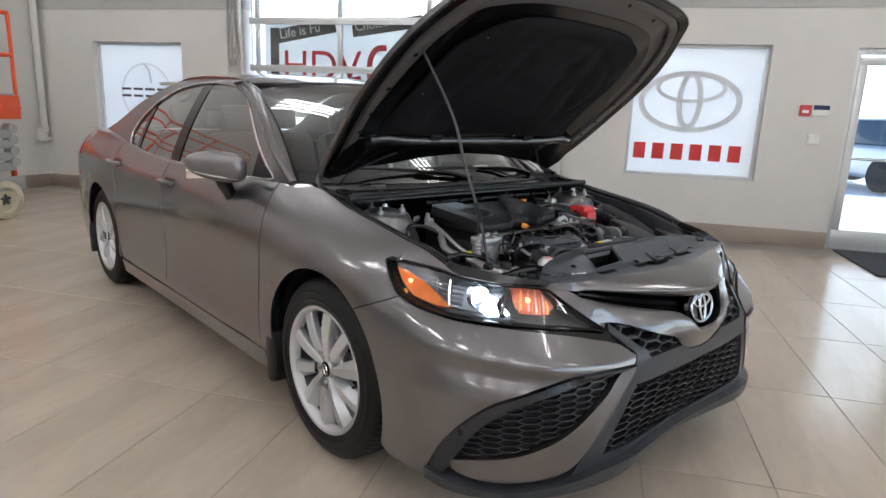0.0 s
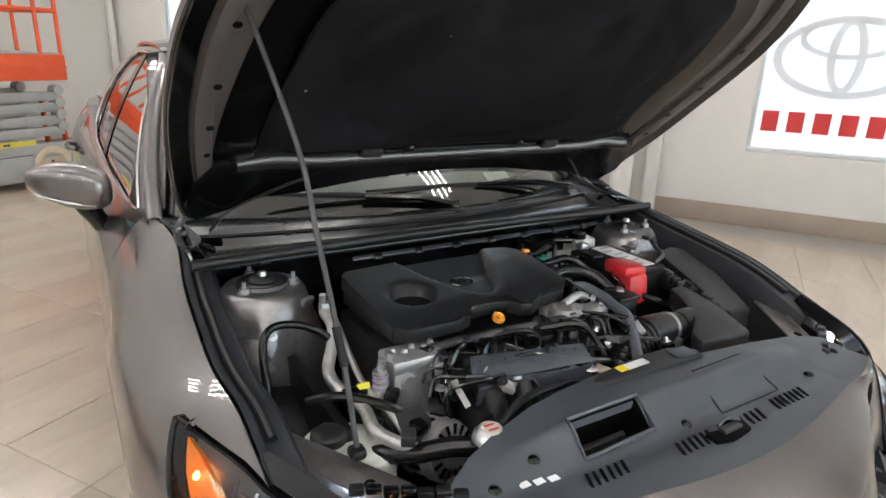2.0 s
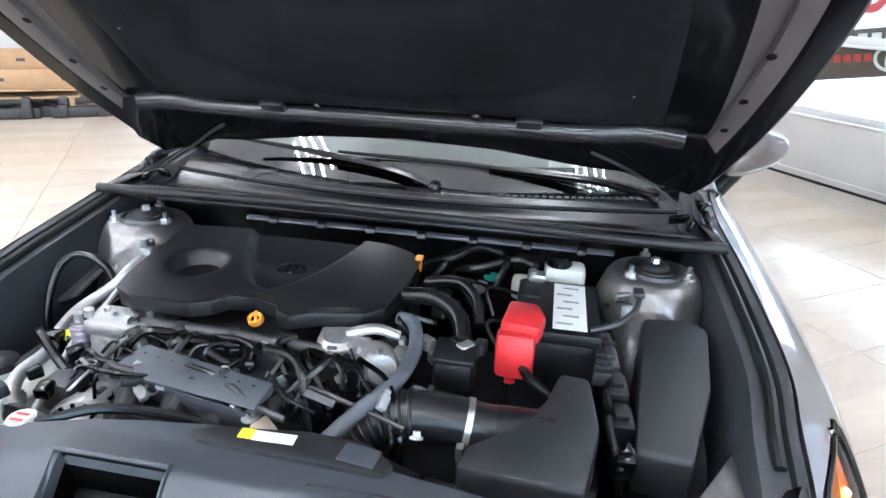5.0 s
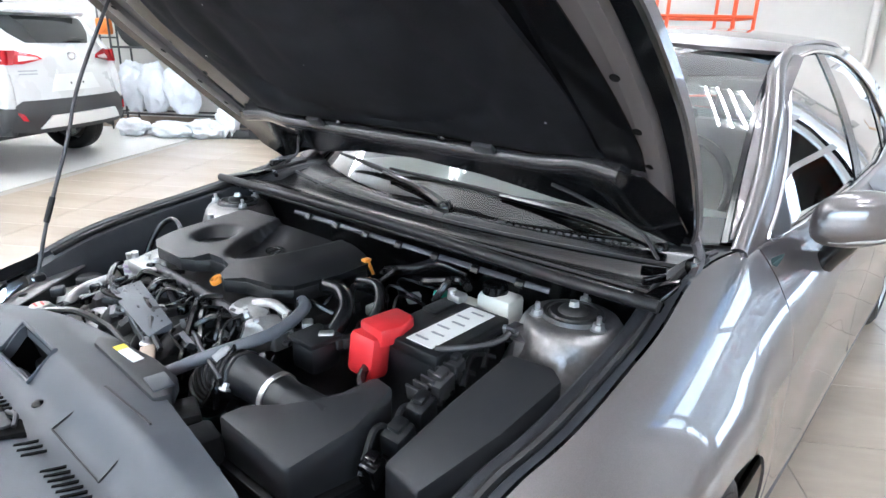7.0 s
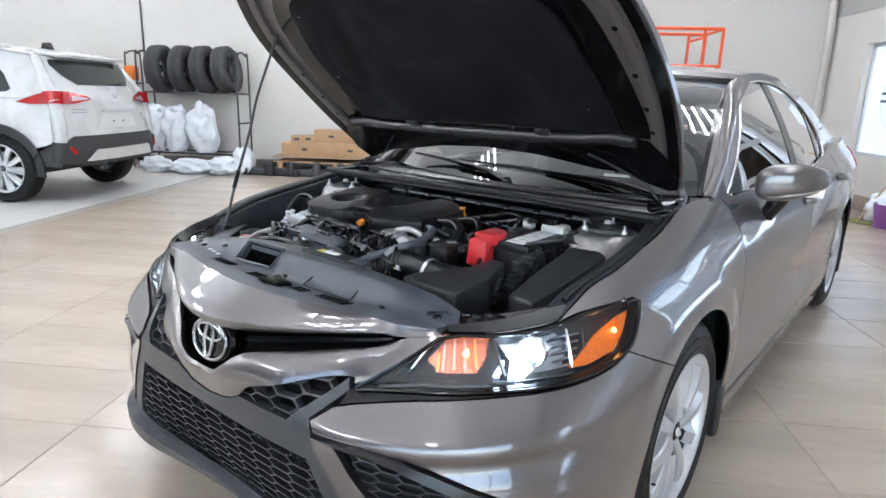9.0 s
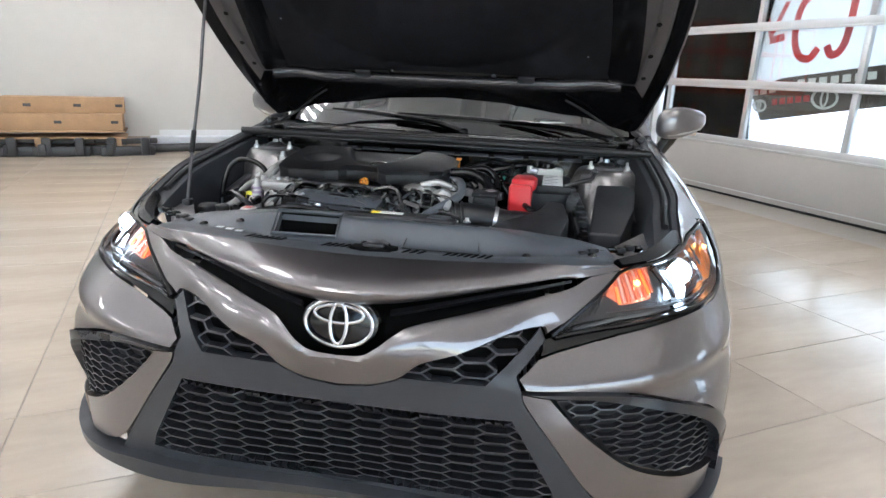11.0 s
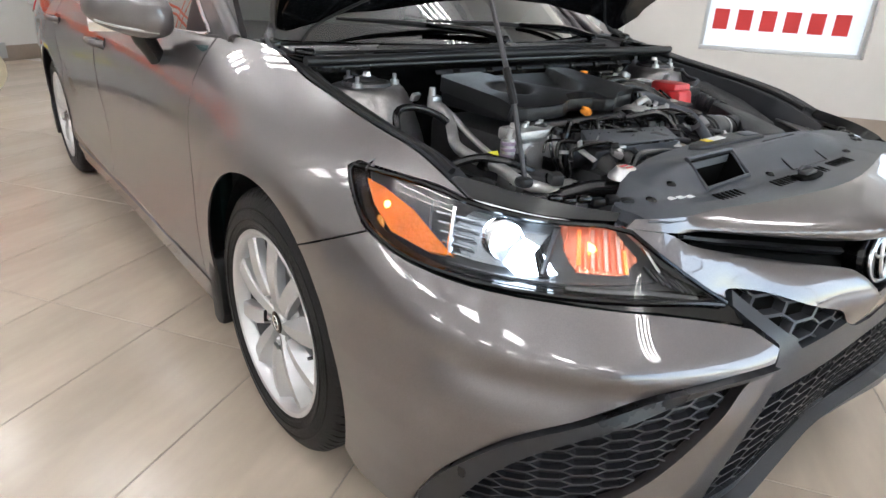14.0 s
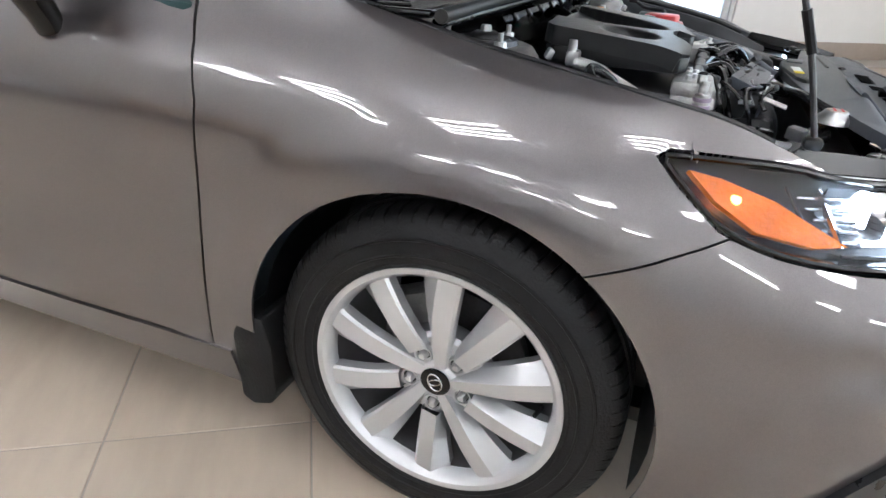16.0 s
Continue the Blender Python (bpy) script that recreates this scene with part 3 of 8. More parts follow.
AR = 0.378
hl_up = [(1.279, 0.800), (1.18, 0.795), (1.10, 0.789), (1.0, 0.775), (0.85, 0.768), (0.69, 0.766)]
top_edge = [(2.10, 0.955), (1.95, 0.958), (1.812, 0.944), (1.627, 0.908), (1.449, 0.880), (1.277, 0.852), (1.184, 0.833), (1.09, 0.803), (1.03, 0.782)]
# fenders
fend = [(1.365, 0.632)] + arc(0.0, 0.33, AR, 126, -21, 40) + [(2.06, 0.19), (2.086, 0.25), (2.068, 0.43), (2.048, 0.66), (2.042, 0.78), (2.062, 0.87)] + spline(top_edge, 6)
fend += [(1.05, 0.7865), (1.10, 0.7945), (1.18, 0.8005), (1.278, 0.807), (1.297, 0.797), (1.262, 0.765), (1.20, 0.7165), (1.185, 0.7105)]
both("fender", fend, PAINT, "grey metallic front fender", 0.011)
# bumper corners
lo_out = [(0.40, 0.551), (0.53, 0.548), (0.642, 0.537), (0.76, 0.505), (0.849, 0.467), (0.928, 0.393), (0.98, 0.32), (1.013, 0.252), (1.03, 0.195)]
bump = [(1.362, 0.6295)] + arc(0.0, 0.33, AR, 129, 198, 24) + [(1.19, 0.19)] + list(reversed(spline(lo_out, 6))) + [(0.385, 0.572), (0.428, 0.602)] + spline([(0.47, 0.6125), (0.63, 0.6435), (0.813, 0.6655), (1.0, 0.6755), (1.113, 0.6895), (1.181, 0.7085)], 5)
both("bumper_corner", bump, PAINT, "grey metallic front bumper cover", 0.016, resv=0.006)
# lower blade of each corner
blade = spline([(0.392, 0.541), (0.402, 0.515), (0.47, 0.42), (0.542, 0.322), (0.60, 0.262), (0.68, 0.236), (0.82, 0.226), (0.93, 0.24), (0.955, 0.275)], 6) + spline([(0.90, 0.288), (0.80, 0.305), (0.728, 0.326), (0.628, 0.37), (0.514, 0.462), (0.45, 0.532)], 6)
both("bumper_blade", blade, PAINT, "grey metallic blade below the side intake", 0.02, 0.02)
# nose with the slot cut into it
nose_top = spline([(0, 0.758), (0.178, 0.764), (0.428, 0.773), (0.66, 0.776)], 8)
bar_lo = spline([(0.455, 0.645), (0.442, 0.656), (0.36, 0.644), (0.257, 0.612), (0.18, 0.589), (0.132, 0.551), (0.075, 0.529), (0, 0.521)], 8)
bar_up = spline([(0, 0.592), (0.055, 0.600), (0.088, 0.620), (0.125, 0.648), (0.165, 0.664), (0.293, 0.684), (0.40, 0.703), (0.514, 0.727), (0.562, 0.745)], 8)
slot_up = spline([(0.566, 0.752), (0.428, 0.737), (0.257, 0.716), (0.10, 0.700), (0, 0.696)], 8)
cut = [(0.682, 0.764), (0.585, 0.7535)]
_ntop, _sl = [np.array(sorted((p[0], p[1]) for p in q)) for q in (nose_top + cut, slot_up)]
# across the panel: place and height of its rounded leading edge, then of its rear edge
LEAD = np.array([(0, -0.957, 0.731, -0.828, 0.7735), (0.05, -0.955, 0.732, -0.827, 0.7735), (0.12, -0.940, 0.734, -0.821, 0.7735), (0.19, -0.914, 0.737, -0.810, 0.773), (0.26, -0.882, 0.740, -0.797, 0.7725), (0.33, -0.848, 0.744, -0.782, 0.772), (0.40, -0.813, 0.748, -0.768, 0.773), (0.46, -0.790, 0.753, -0.758, 0.774), (0.7, -0.72, 0.76, -0.70, 0.776)])


def nosefn(side):
    """A nearly flat top that rolls over a rounded leading edge and tucks in below it."""
    def fn(u, z):
        b = skin(side)(u, z)
        x = np.abs(b[..., 0])
        zt, zl = np.interp(u, _ntop[:, 0], _ntop[:, 1]), np.interp(u, _sl[:, 0], _sl[:, 1])
        yf, zf, y0, z0 = [np.interp(x, LEAD[:, 0], LEAD[:, i]) for i in (1, 2, 3, 4)]
        t = np.clip((zt - z) / np.maximum(zt - zl, 0.01), 0, 1)
        a, c = np.clip(t / 0.7, 0, 1) * math.pi / 2, np.clip((t - 0.7) / 0.3, 0, 1) * math.pi / 2
        y = y0 + (yf - y0) * (0.45 * a * 2 / math.pi + 0.55 * np.sin(a)) + 0.04 * (1 - np.cos(c))
        zz = z0 - (z0 - zf) * (0.7 * a * 2 / math.pi + 0.3 * (1 - np.cos(a))) - np.maximum(zf - zl, 0) * np.sin(c)
        w = np.clip((0.50 - x) / 0.12, 0, 1)
        w = w * w * (3 - 2 * w)
        return np.stack([b[..., 0], b[..., 1] + w * (y - b[..., 1]), z + w * (zz - z)], -1)

    return fn


for s in (-1, 1):
    obj("nose_panel", panel(nose_top + cut + slot_up, nosefn(s), 0.012, 0.008, flip=s < 0, resv=0.0025), PAINT, car, "grey metallic nose panel above the slim grille")
_lo = np.array(sorted((p[0], p[1]) for p in bar_lo if p[0] < 0.445))
_up = np.array(sorted((p[0], p[1]) for p in bar_up))


def barfn(side):
    """The skin with a rounded swell between the bar's two edges."""
    def fn(u, z):
        lo, up = np.interp(u, _lo[:, 0], _lo[:, 1]), np.interp(u, _up[:, 0], _up[:, 1])
        t = np.clip((z - lo) / np.maximum(up - lo, 0.02), 0, 1)
        fade = np.clip((0.58 - u) / 0.12, 0, 1)
        bend = 0.014 * np.exp(-(((u - 0.13) / 0.11) ** 2)) * t
        lift_ = np.interp(t, [0, 0.3, 0.6, 0.86, 0.94, 1], [-0.006, 0.001, 0.006, 0.0085, 0.0075, 0.0])
        return skin(side, bend + fade * lift_)(u, z)

    return fn


for s in (-1, 1):
    obj("nose_bar", panel([(0.585, 0.7525), (0.680, 0.763), (0.56, 0.690)] + bar_lo + bar_up, barfn(s), 0.010, 0.02, flip=s < 0), PAINT, car, "grey metallic bar sweeping below the slim grille")
# black frame between the grilles
frame_poly = [(0, 0.478), (0.375, 0.478), (0.42, 0.40), (0.473, 0.308), (0.487, 0.272), (0.3, 0.266), (0, 0.25), (0, 0.215), (0.49, 0.228), (0.60, 0.232), (0.545, 0.315), (0.468, 0.42), (0.398, 0.514), (0.388, 0.548), (0.378, 0.575), (0.447, 0.634), (0.436, 0.655), (0.425, 0.645), (0.335, 0.575), (0.315, 0.553), (0.137, 0.553), (0.128, 0.546), (0.075, 0.526), (0, 0.518)]
both("grille_frame", frame_poly, FRAMEP, "matt charcoal grille surround", 0.02, 0.03, out=-0.004)
# chin lip
lip = spline([(0, 0.228), (0.3, 0.236), (0.49, 0.242), (0.62, 0.226), (0.82, 0.208), (0.93, 0.22), (1.02, 0.24)], 6) + spline([(1.02, 0.205), (0.9, 0.188), (0.5, 0.196), (0, 0.198)], 6)
both("chin_lip", lip, FRAMEP, "charcoal plastic chin spoiler", 0.02, 0.05, out=0.026)
# intakes: recessed backs, the shade of the hollow put into their near-black
intake = [(0.452, 0.537), (0.55, 0.535), (0.66, 0.522), (0.78, 0.485), (0.845, 0.452), (0.895, 0.40), (0.93, 0.33), (0.94, 0.28), (0.90, 0.288), (0.80, 0.305), (0.728, 0.326), (0.628, 0.37), (0.514, 0.462)]
both("intake_back", intake, mat("intake_shade_black", (0.005, 0.005, 0.006), 0.6, spec=0.2), "", 0.02, 0.0, out=-0.026)
rim_in = spline([(0.40, 0.548), (0.53, 0.544), (0.642, 0.533), (0.76, 0.501), (0.849, 0.463), (0.928, 0.389), (0.98, 0.316), (1.013, 0.248), (1.025, 0.20)], 5) + [(0.965, 0.235)] + spline([(0.93, 0.30), (0.90, 0.355), (0.868, 0.402), (0.815, 0.449), (0.745, 0.484), (0.64, 0.514), (0.53, 0.534), (0.45, 0.5405)], 5)
both("intake_trim", rim_in, TRIMP, "black plastic trim round the side intake", 0.014, 0.04, out=0.012)


def hexnet(poly, flat, slant, ch, side, out, depth, bar, shift=0.0):
    """A net of flat-topped hexagons inside an outline, each wall a thin fin standing on the skin."""
    poly_a = np.array(poly)
    lo, hi = poly_a.min(0), poly_a.max(0)
    fo, fi = skin(side, out), skin(side, out - depth)
    V, F = [], []
    segs = []
    pitch = flat + slant
    for col in range(int((hi[0] - lo[0]) / pitch) + 4):
        u = (math.floor(lo[0] / pitch) - 1 + col) * pitch + shift
        z = math.floor(lo[1] / ch) * ch - ch + (ch / 2 if (col + math.floor(lo[0] / pitch)) % 2 else 0)
        while z < hi[1] + ch:
            a, b, c = (u - flat / 2, z), (u + flat / 2, z), (u + flat / 2 + slant, z + ch / 2)
            segs += [(a, b), (b, c), (c, (u + flat / 2, z + ch))]
            z += ch
    for p, q in segs:
        n = 5 if abs(q[0] - p[0]) > 0.03 else 3
        pts = [(p[0] + (q[0] - p[0]) * t, p[1] + (q[1] - p[1]) * t) for t in np.linspace(0, 1, n)]
        for a, b in zip(pts, pts[1:]):
            if not inside(poly_a, np.array([[(a[0] + b[0]) / 2, (a[1] + b[1]) / 2]]))[0]:
                continue
            du, dz = b[0] - a[0], b[1] - a[1]
            ln = math.hypot(du, dz)
            nu_, nz = -dz / ln * bar, du / ln * bar
            ov = 0.04
            a2, b2 = (a[0] - du * ov, a[1] - dz * ov), (b[0] + du * ov, b[1] + dz * ov)
            quad = [(a2[0] + nu_, a2[1] + nz), (b2[0] + nu_, b2[1] + nz), (b2[0] - nu_, b2[1] - nz), (a2[0] - nu_, a2[1] - nz)]
            U, Z = np.array([k[0] for k in quad]), np.array([k[1] for k in quad])
            k = len(V)
            V.extend(map(tuple, fo(U, Z)))
            V.extend(map(tuple, fi(U, Z)))
            F.extend([(k, k + 1, k + 2, k + 3), (k, k + 4, k + 5, k + 1), (k + 2, k + 6, k + 7, k + 3)])
    return V, F


# Near-black for openings: the shade inside them is put into the colour.
HOLLOW = mat("hollow_shade_black", (0.003, 0.003, 0.003), 0.7, spec=0.08)
NET = mat("satin_black_net", (0.024, 0.0255, 0.030), 0.36, vary=0.1, scale=20)
net_poly = [(0.46, 0.535), (0.53, 0.533), (0.65, 0.514), (0.76, 0.481), (0.83, 0.444), (0.878, 0.398), (0.91, 0.345), (0.925, 0.305), (0.90, 0.295), (0.80, 0.312), (0.728, 0.333), (0.63, 0.378), (0.52, 0.468)]
low_poly = [(-0.001, 0.478), (0.375, 0.478), (0.42, 0.40), (0.473, 0.308), (0.487, 0.272), (0.3, 0.266), (-0.001, 0.25)]
up_poly = [(0.435, 0.652), (0.36, 0.644), (0.257, 0.612), (0.185, 0.590), (0.145, 0.562), (0.14, 0.553), (0.315, 0.553), (0.335, 0.575)]
for s in (-1, 1):
    obj("lower_grille", hexnet([(p[0] * 1.01, 0.365 + (p[1] - 0.365) * 1.01) for p in low_poly], 0.046, 0.023, 0.0245, s, -0.010, 0.024, 0.0021), NET, car, "black plastic honeycomb lower grille", smooth=False)
    obj("upper_grille", hexnet(up_poly, 0.046, 0.022, 0.029, s, -0.012, 0.020, 0.0021, 0.02), NET, car, "black plastic honeycomb grille", smooth=False)
    obj("intake_net", hexnet(net_poly, 0.032, 0.020, 0.020, s, -0.012, 0.018, 0.0017, 0.01), NET, car, "black plastic intake net", smooth=False)
# Sheets closing the grilles and slim slot, dark as the shaded hollow behind.
both("grille_back", [(0, 0.72), (0.45, 0.72), (0.5, 0.66), (0.4, 0.56), (0.5, 0.26), (0, 0.235)], HOLLOW, "", 0.05, 0.0, out=-0.06)
both("upper_back", [(0.09, 0.53), (0.09, 0.66), (0.47, 0.70), (0.50, 0.62), (0.36, 0.53)], HOLLOW, "", 0.02, 0.0, out=-0.045)
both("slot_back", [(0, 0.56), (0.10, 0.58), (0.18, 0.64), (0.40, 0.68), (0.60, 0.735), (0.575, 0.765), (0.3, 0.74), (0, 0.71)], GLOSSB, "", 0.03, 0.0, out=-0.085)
both("slot_blade", [(0.10, 0.672), (0.25, 0.694), (0.42, 0.718), (0.53, 0.737), (0.53, 0.742), (0.42, 0.7235), (0.25, 0.70), (0.10, 0.679)], BLACK, "black slim grille blade", 0.03, 0.012, out=-0.012)
# badge
for nm, ry, rz, w, dz, dy in (("badge", 0.0735, 0.0485, 0.0100, 0.0, 0.0), ("badge", 0.018, 0.042, 0.0100, 0.0, 0.002), ("badge", 0.053, 0.0185, 0.0085, 0.0195, 0.001)):
    P = [(ry * math.cos(a), -0.936 - dy + 0.2 * (dz + rz * math.sin(a)), 0.655 + dz + rz * math.sin(a)) for a in np.linspace(0, 2 * math.pi, 40, endpoint=False)]
    obj(nm, move(tube(P, w / 2, 8, 2, True, True), pose(0, 0, 0)), mat("satin_badge_chrome", (0.52, 0.53, 0.55), 0.2, 1.0), car, "chrome oval nose badge")
V, F = lathe([(0.0, 0.003), (0.07, 0.002), (0.083, -0.003), (0.088, -0.012), (0.080, -0.04)], 48)
obj("badge_plate", move(([(v[0], v[1] * 0.68, v[2]) for v in V], F), pose(0, -0.931, 0.655, 90 - 11)), GLOSSB, car, "gloss black badge plate")

# doors, sills, tail: side panels on the same skin
def belt(y):
    return float(np.interp(y, [0.4, 0.8, 1.5, 2.1, 2.5, 3.0], [0.952, 0.945, 0.938, 0.952, 0.985, 1.02]))


def strip(ys, f):
    return [(uy(y), f(y)) for y in ys]


fd = [(uy(0.498), 0.25), (uy(0.483), 0.43), (uy(0.463), 0.66), (uy(0.457), 0.78), (uy(0.477), 0.87), (uy(0.515), 0.948)] + strip(np.linspace(0.55, 1.62, 9), belt) + [(uy(1.62), 0.8), (uy(1.60), 0.6), (uy(1.585), 0.275)] + strip(np.linspace(1.5, 0.6, 5), lambda y: 0.268)
both("front_door", fd, PAINT, "grey metallic front door", 0.05, 0.008)
rd = [(uy(1.591), 0.275), (uy(1.606), 0.6), (uy(1.627), 0.8), (uy(1.627), belt(1.627))] + strip(np.linspace(1.7, 2.52, 7), belt) + [(uy(2.50), 0.85)] + [(uy(2.40), 0.68)] + arc(2.825, 0.33, AR + 0.03, 150, 176, 8) + [(uy(2.38), 0.275)]
both("rear_door", rd, PAINT, "grey metallic rear door", 0.05, 0.008)
sill = strip(np.linspace(0.45, 2.40, 16), lambda y: 0.262) + strip(np.linspace(2.42, 0.44, 16), lambda y: 0.175)
both("sill", sill, PAINT, "grey metallic sill", 0.08, 0.01, out=0.006)
qp = [(uy(2.41), 0.275)] + arc(2.825, 0.33, AR, 190, -20, 40) + [(uy(3.3), 0.2), (uy(3.75), 0.24), (_S[-1], 0.26), (_S[-1], 1.02), (uy(3.85), 1.03), (uy(3.4), 1.045), (uy(2.9), 1.03), (uy(2.53), belt(2.53)), (uy(2.508), 0.85), (uy(2.408), 0.68)] + arc(2.825, 0.33, AR + 0.026, 150, 176, 8)
both("rear_quarter", qp, PAINT, "grey metallic rear quarter", 0.03, 0.008)
both("tail_lamp", [(uy(3.55), 0.99), (uy(3.5), 0.86), (uy(3.8), 0.80), (_S[-1] - 0.45, 0.80), (_S[-1] - 0.45, 0.95)], mat("red_lens", (0.45, 0.01, 0.015), 0.12, coat=1.0), "red tail lamp", 0.05, 0.01, out=0.006)


# greenhouse
def gh(s, out=0.0):
    def fn(y, z):
        y, z = np.asarray(y, float), np.asarray(z, float)
        xb = np.interp(y, [0.3, 0.8, 2.0, 2.6, 3.2], [0.775, 0.805, 0.815, 0.80, 0.76])
        xr = np.interp(y, [0.3, 0.8, 1.2, 2.0, 2.6, 3.2], [0.60, 0.60, 0.598, 0.59, 0.575, 0.55])
        t = np.clip((z - 0.93) / 0.45, -0.1, 1.1)
        x = xb + (xr - xb) * (0.62 * t + 0.38 * t * np.abs(t)) + out
        return np.stack([s * x, y, z], -1)

    return fn


dlo_top = spline([(0.56, 0.962), (0.70, 1.05), (0.88, 1.175), (1.06, 1.29), (1.25, 1.345), (1.6, 1.365), (1.95, 1.345), (2.25, 1.27), (2.45, 1.15), (2.52, 1.06), (2.50, 1.0)], 6)
fg = [p for p in dlo_top if p[0] < 1.60] + [(1.60, 1.36), (1.62, 0.94)] + [(y, belt(y) - 0.005) for y in np.linspace(1.6, 0.58, 8)]
rg = [(1.70, 0.94), (1.68, 1.362)] + [p for p in dlo_top if p[0] > 1.69] + [(y, belt(y) - 0.005) for y in np.linspace(2.48, 1.75, 6)]
for s in (-1, 1):
    # pillars and roof rail as a band round the side glass
    band = [(0.40, 0.94), (0.52, 0.946)] + [tuple(p) for p in dlo_top] + [(2.52, belt(2.52) - 0.01), (2.9, 0.99), (3.3, 1.0), (3.3, 1.04)] + list(reversed([tuple(p) for p in spline([(0.45, 0.975), (0.62, 1.075), (0.82, 1.205), (1.02, 1.32), (1.25, 1.378), (1.6, 1.402), (1.95, 1.395), (2.3, 1.345), (2.65, 1.25), (3.0, 1.12), (3.3, 1.04)], 6)]))
    obj("side_frame", panel(band, gh(s), 0.04, 0.02, flip=s < 0), PAINT, car, "grey metallic pillars and roof rail")
    obj("window_trim", tube([tuple(v) for v in gh(s, 0.004)(*np.array([(p[0], p[1]) for p in dlo_top[::2]] + [(y, belt(y) + 0.003) for y in np.linspace(2.46, 0.62, 12)]).T)], 0.006, 6, 2, True, True), CHROME, car, "bright metal window trim")
    obj("front_glass", panel(fg, gh(s, -0.006), 0.06, 0.0, flip=s < 0), GLASS, car, "tinted side glass")
    obj("rear_glass", panel(rg, gh(s, -0.006), 0.06, 0.0, flip=s < 0), GLASS, car, "tinted side glass")
    obj("pillar_cover", panel([(1.60, 0.94), (1.585, 1.37), (1.695, 1.37), (1.72, 0.94)], gh(s, -0.002), 0.05, 0.01, flip=s < 0), GLOSSB, car, "gloss black centre pillar")
    obj("pillar_cover", panel([(2.30, 0.955), (2.28, 1.27), (2.33, 1.25), (2.36, 0.96)], gh(s, -0.002), 0.05, 0.01, flip=s < 0), GLOSSB, car)
    bar = gh(s, -0.014)(np.array([0.43, 0.62, 0.82, 1.02, 1.2]), np.array([0.950, 1.064, 1.194, 1.308, 1.352]))
    obj("screen_post", tube([tuple(v) for v in bar], [0.019, 0.022, 0.024, 0.024, 0.020], 12, 8), PAINT, car, "grey metallic windscreen post")
    obj("mirror_sail", panel([(0.53, 0.95), (0.59, 0.975), (0.70, 1.045), (0.74, 1.06), (0.74, 0.945)], gh(s, 0.0), 0.05, 0.006, flip=s < 0), BLACK, car, "black mirror triangle")


def roof(u, y):
    z0 = np.interp(y, [0.95, 1.05, 1.2, 1.4, 1.7, 2.0, 2.3, 2.6, 2.8], [1.378, 1.395, 1.418, 1.436, 1.447, 1.445, 1.428, 1.39, 1.355])
    edge = np.interp(y, [0.95, 1.2, 2.0, 2.6, 2.8], [0.60, 0.60, 0.592, 0.578, 0.57])
    t = np.abs(u) / edge
    drop = np.interp(y, [0.95, 1.25, 1.6, 1.95, 2.3, 2.65, 2.8], [0.075, 0.043, 0.040, 0.047, 0.075, 0.13, 0.16])
    return np.stack([u, y, z0 - drop * t**2.4], -1)


obj("roof", panel([(-0.6, 1.17), (-0.4, 1.065), (-0.2, 1.018), (0, 1.0), (0.2, 1.018), (0.4, 1.065), (0.6, 1.17), (0.592, 2.0), (0.575, 2.72), (0, 2.78), (-0.575, 2.72), (-0.592, 2.0)], roof, 0.06, 0.012), PAINT, car, "grey metallic roof")


def screen(u, s):
    """Windscreen: u across, s from the cowl (0) to the roof (1)."""
    w0, w1 = 0.735, 0.60
    x = u * (w0 + (w1 - w0) * s)
    yb, yt = 0.27 + 0.23 * u**2, 1.03 + 0.17 * u**2
    zb, zt = 0.945 + 0.005 * u**2, 1.395 - 0.05 * u**2
    bow = 0.03 * np.sin(np.pi * s)
    return np.stack([x, yb + (yt - yb) * s - bow, zb + (zt - zb) * s + bow * 1.1], -1)


for s in (-1, 1):
    inner = lambda v, k=0.0: 0.990 - 0.015 * v - k  # noqa: E731
    strip_v = list(np.linspace(0.0, 1.0, 13))
    pil = [(s * (1.03 + 0.05 * v), v) for v in strip_v] + [(s * inner(v), v) for v in reversed(strip_v)]
    obj("screen_pillar", panel(pil, lambda u, v: screen(u, v) + np.array([0, -0.012, 0.014]), 0.04, 0.014, flip=s < 0), PAINT, car, "grey metallic windscreen pillar")
    frit = [(s * (inner(v) + 0.004), v) for v in strip_v] + [(s * inner(v, 0.024), v) for v in reversed(strip_v)]
    obj("screen_band", panel(frit, lambda u, v: screen(u, v) + np.array([0, -0.003, 0.004]), 0.04, 0.0, flip=s < 0), GLOSSB, car)
obj("windscreen", panel([(-1, 0), (1, 0), (1, 1), (-1, 1)], screen, 0.1, 0.0), GLASS, car, "tinted curved windscreen")
obj("screen_band", panel([(-1, 0), (1, 0), (1, 0.10), (-1, 0.10)], lambda u, s: screen(u, s) - np.array([0, -0.004, 0.006]), 0.1, 0.0), GLOSSB, car, "black ceramic band")


def rear_screen(u, s):
    x = u * (0.56 + 0.05 * s)
    return np.stack([x, 2.76 + 0.58 * s - 0.04 * u**2, 1.352 - 0.28 * s - 0.09 * u**2 * (1 - s) + 0.02 * np.sin(np.pi * s)], -1)


obj("rear_screen", panel([(-1, 0), (1, 0), (1, 1), (-1, 1)], rear_screen, 0.15, 0.0), GLASS, car, "tinted rear screen")
obj("boot_lid", panel([(-0.72, 3.2), (0.72, 3.2), (0.74, 3.6), (0.66, 3.86), (0, 3.91), (-0.66, 3.86), (-0.74, 3.6)], lambda x, y: np.stack([x, y, 1.075 - 0.06 * np.abs(x / 0.74) ** 2.5 - 0.03 * np.clip((y - 3.5) / 0.4, 0, 1) ** 2], -1), 0.08, 0.01), PAINT, car, "grey metallic boot lid")
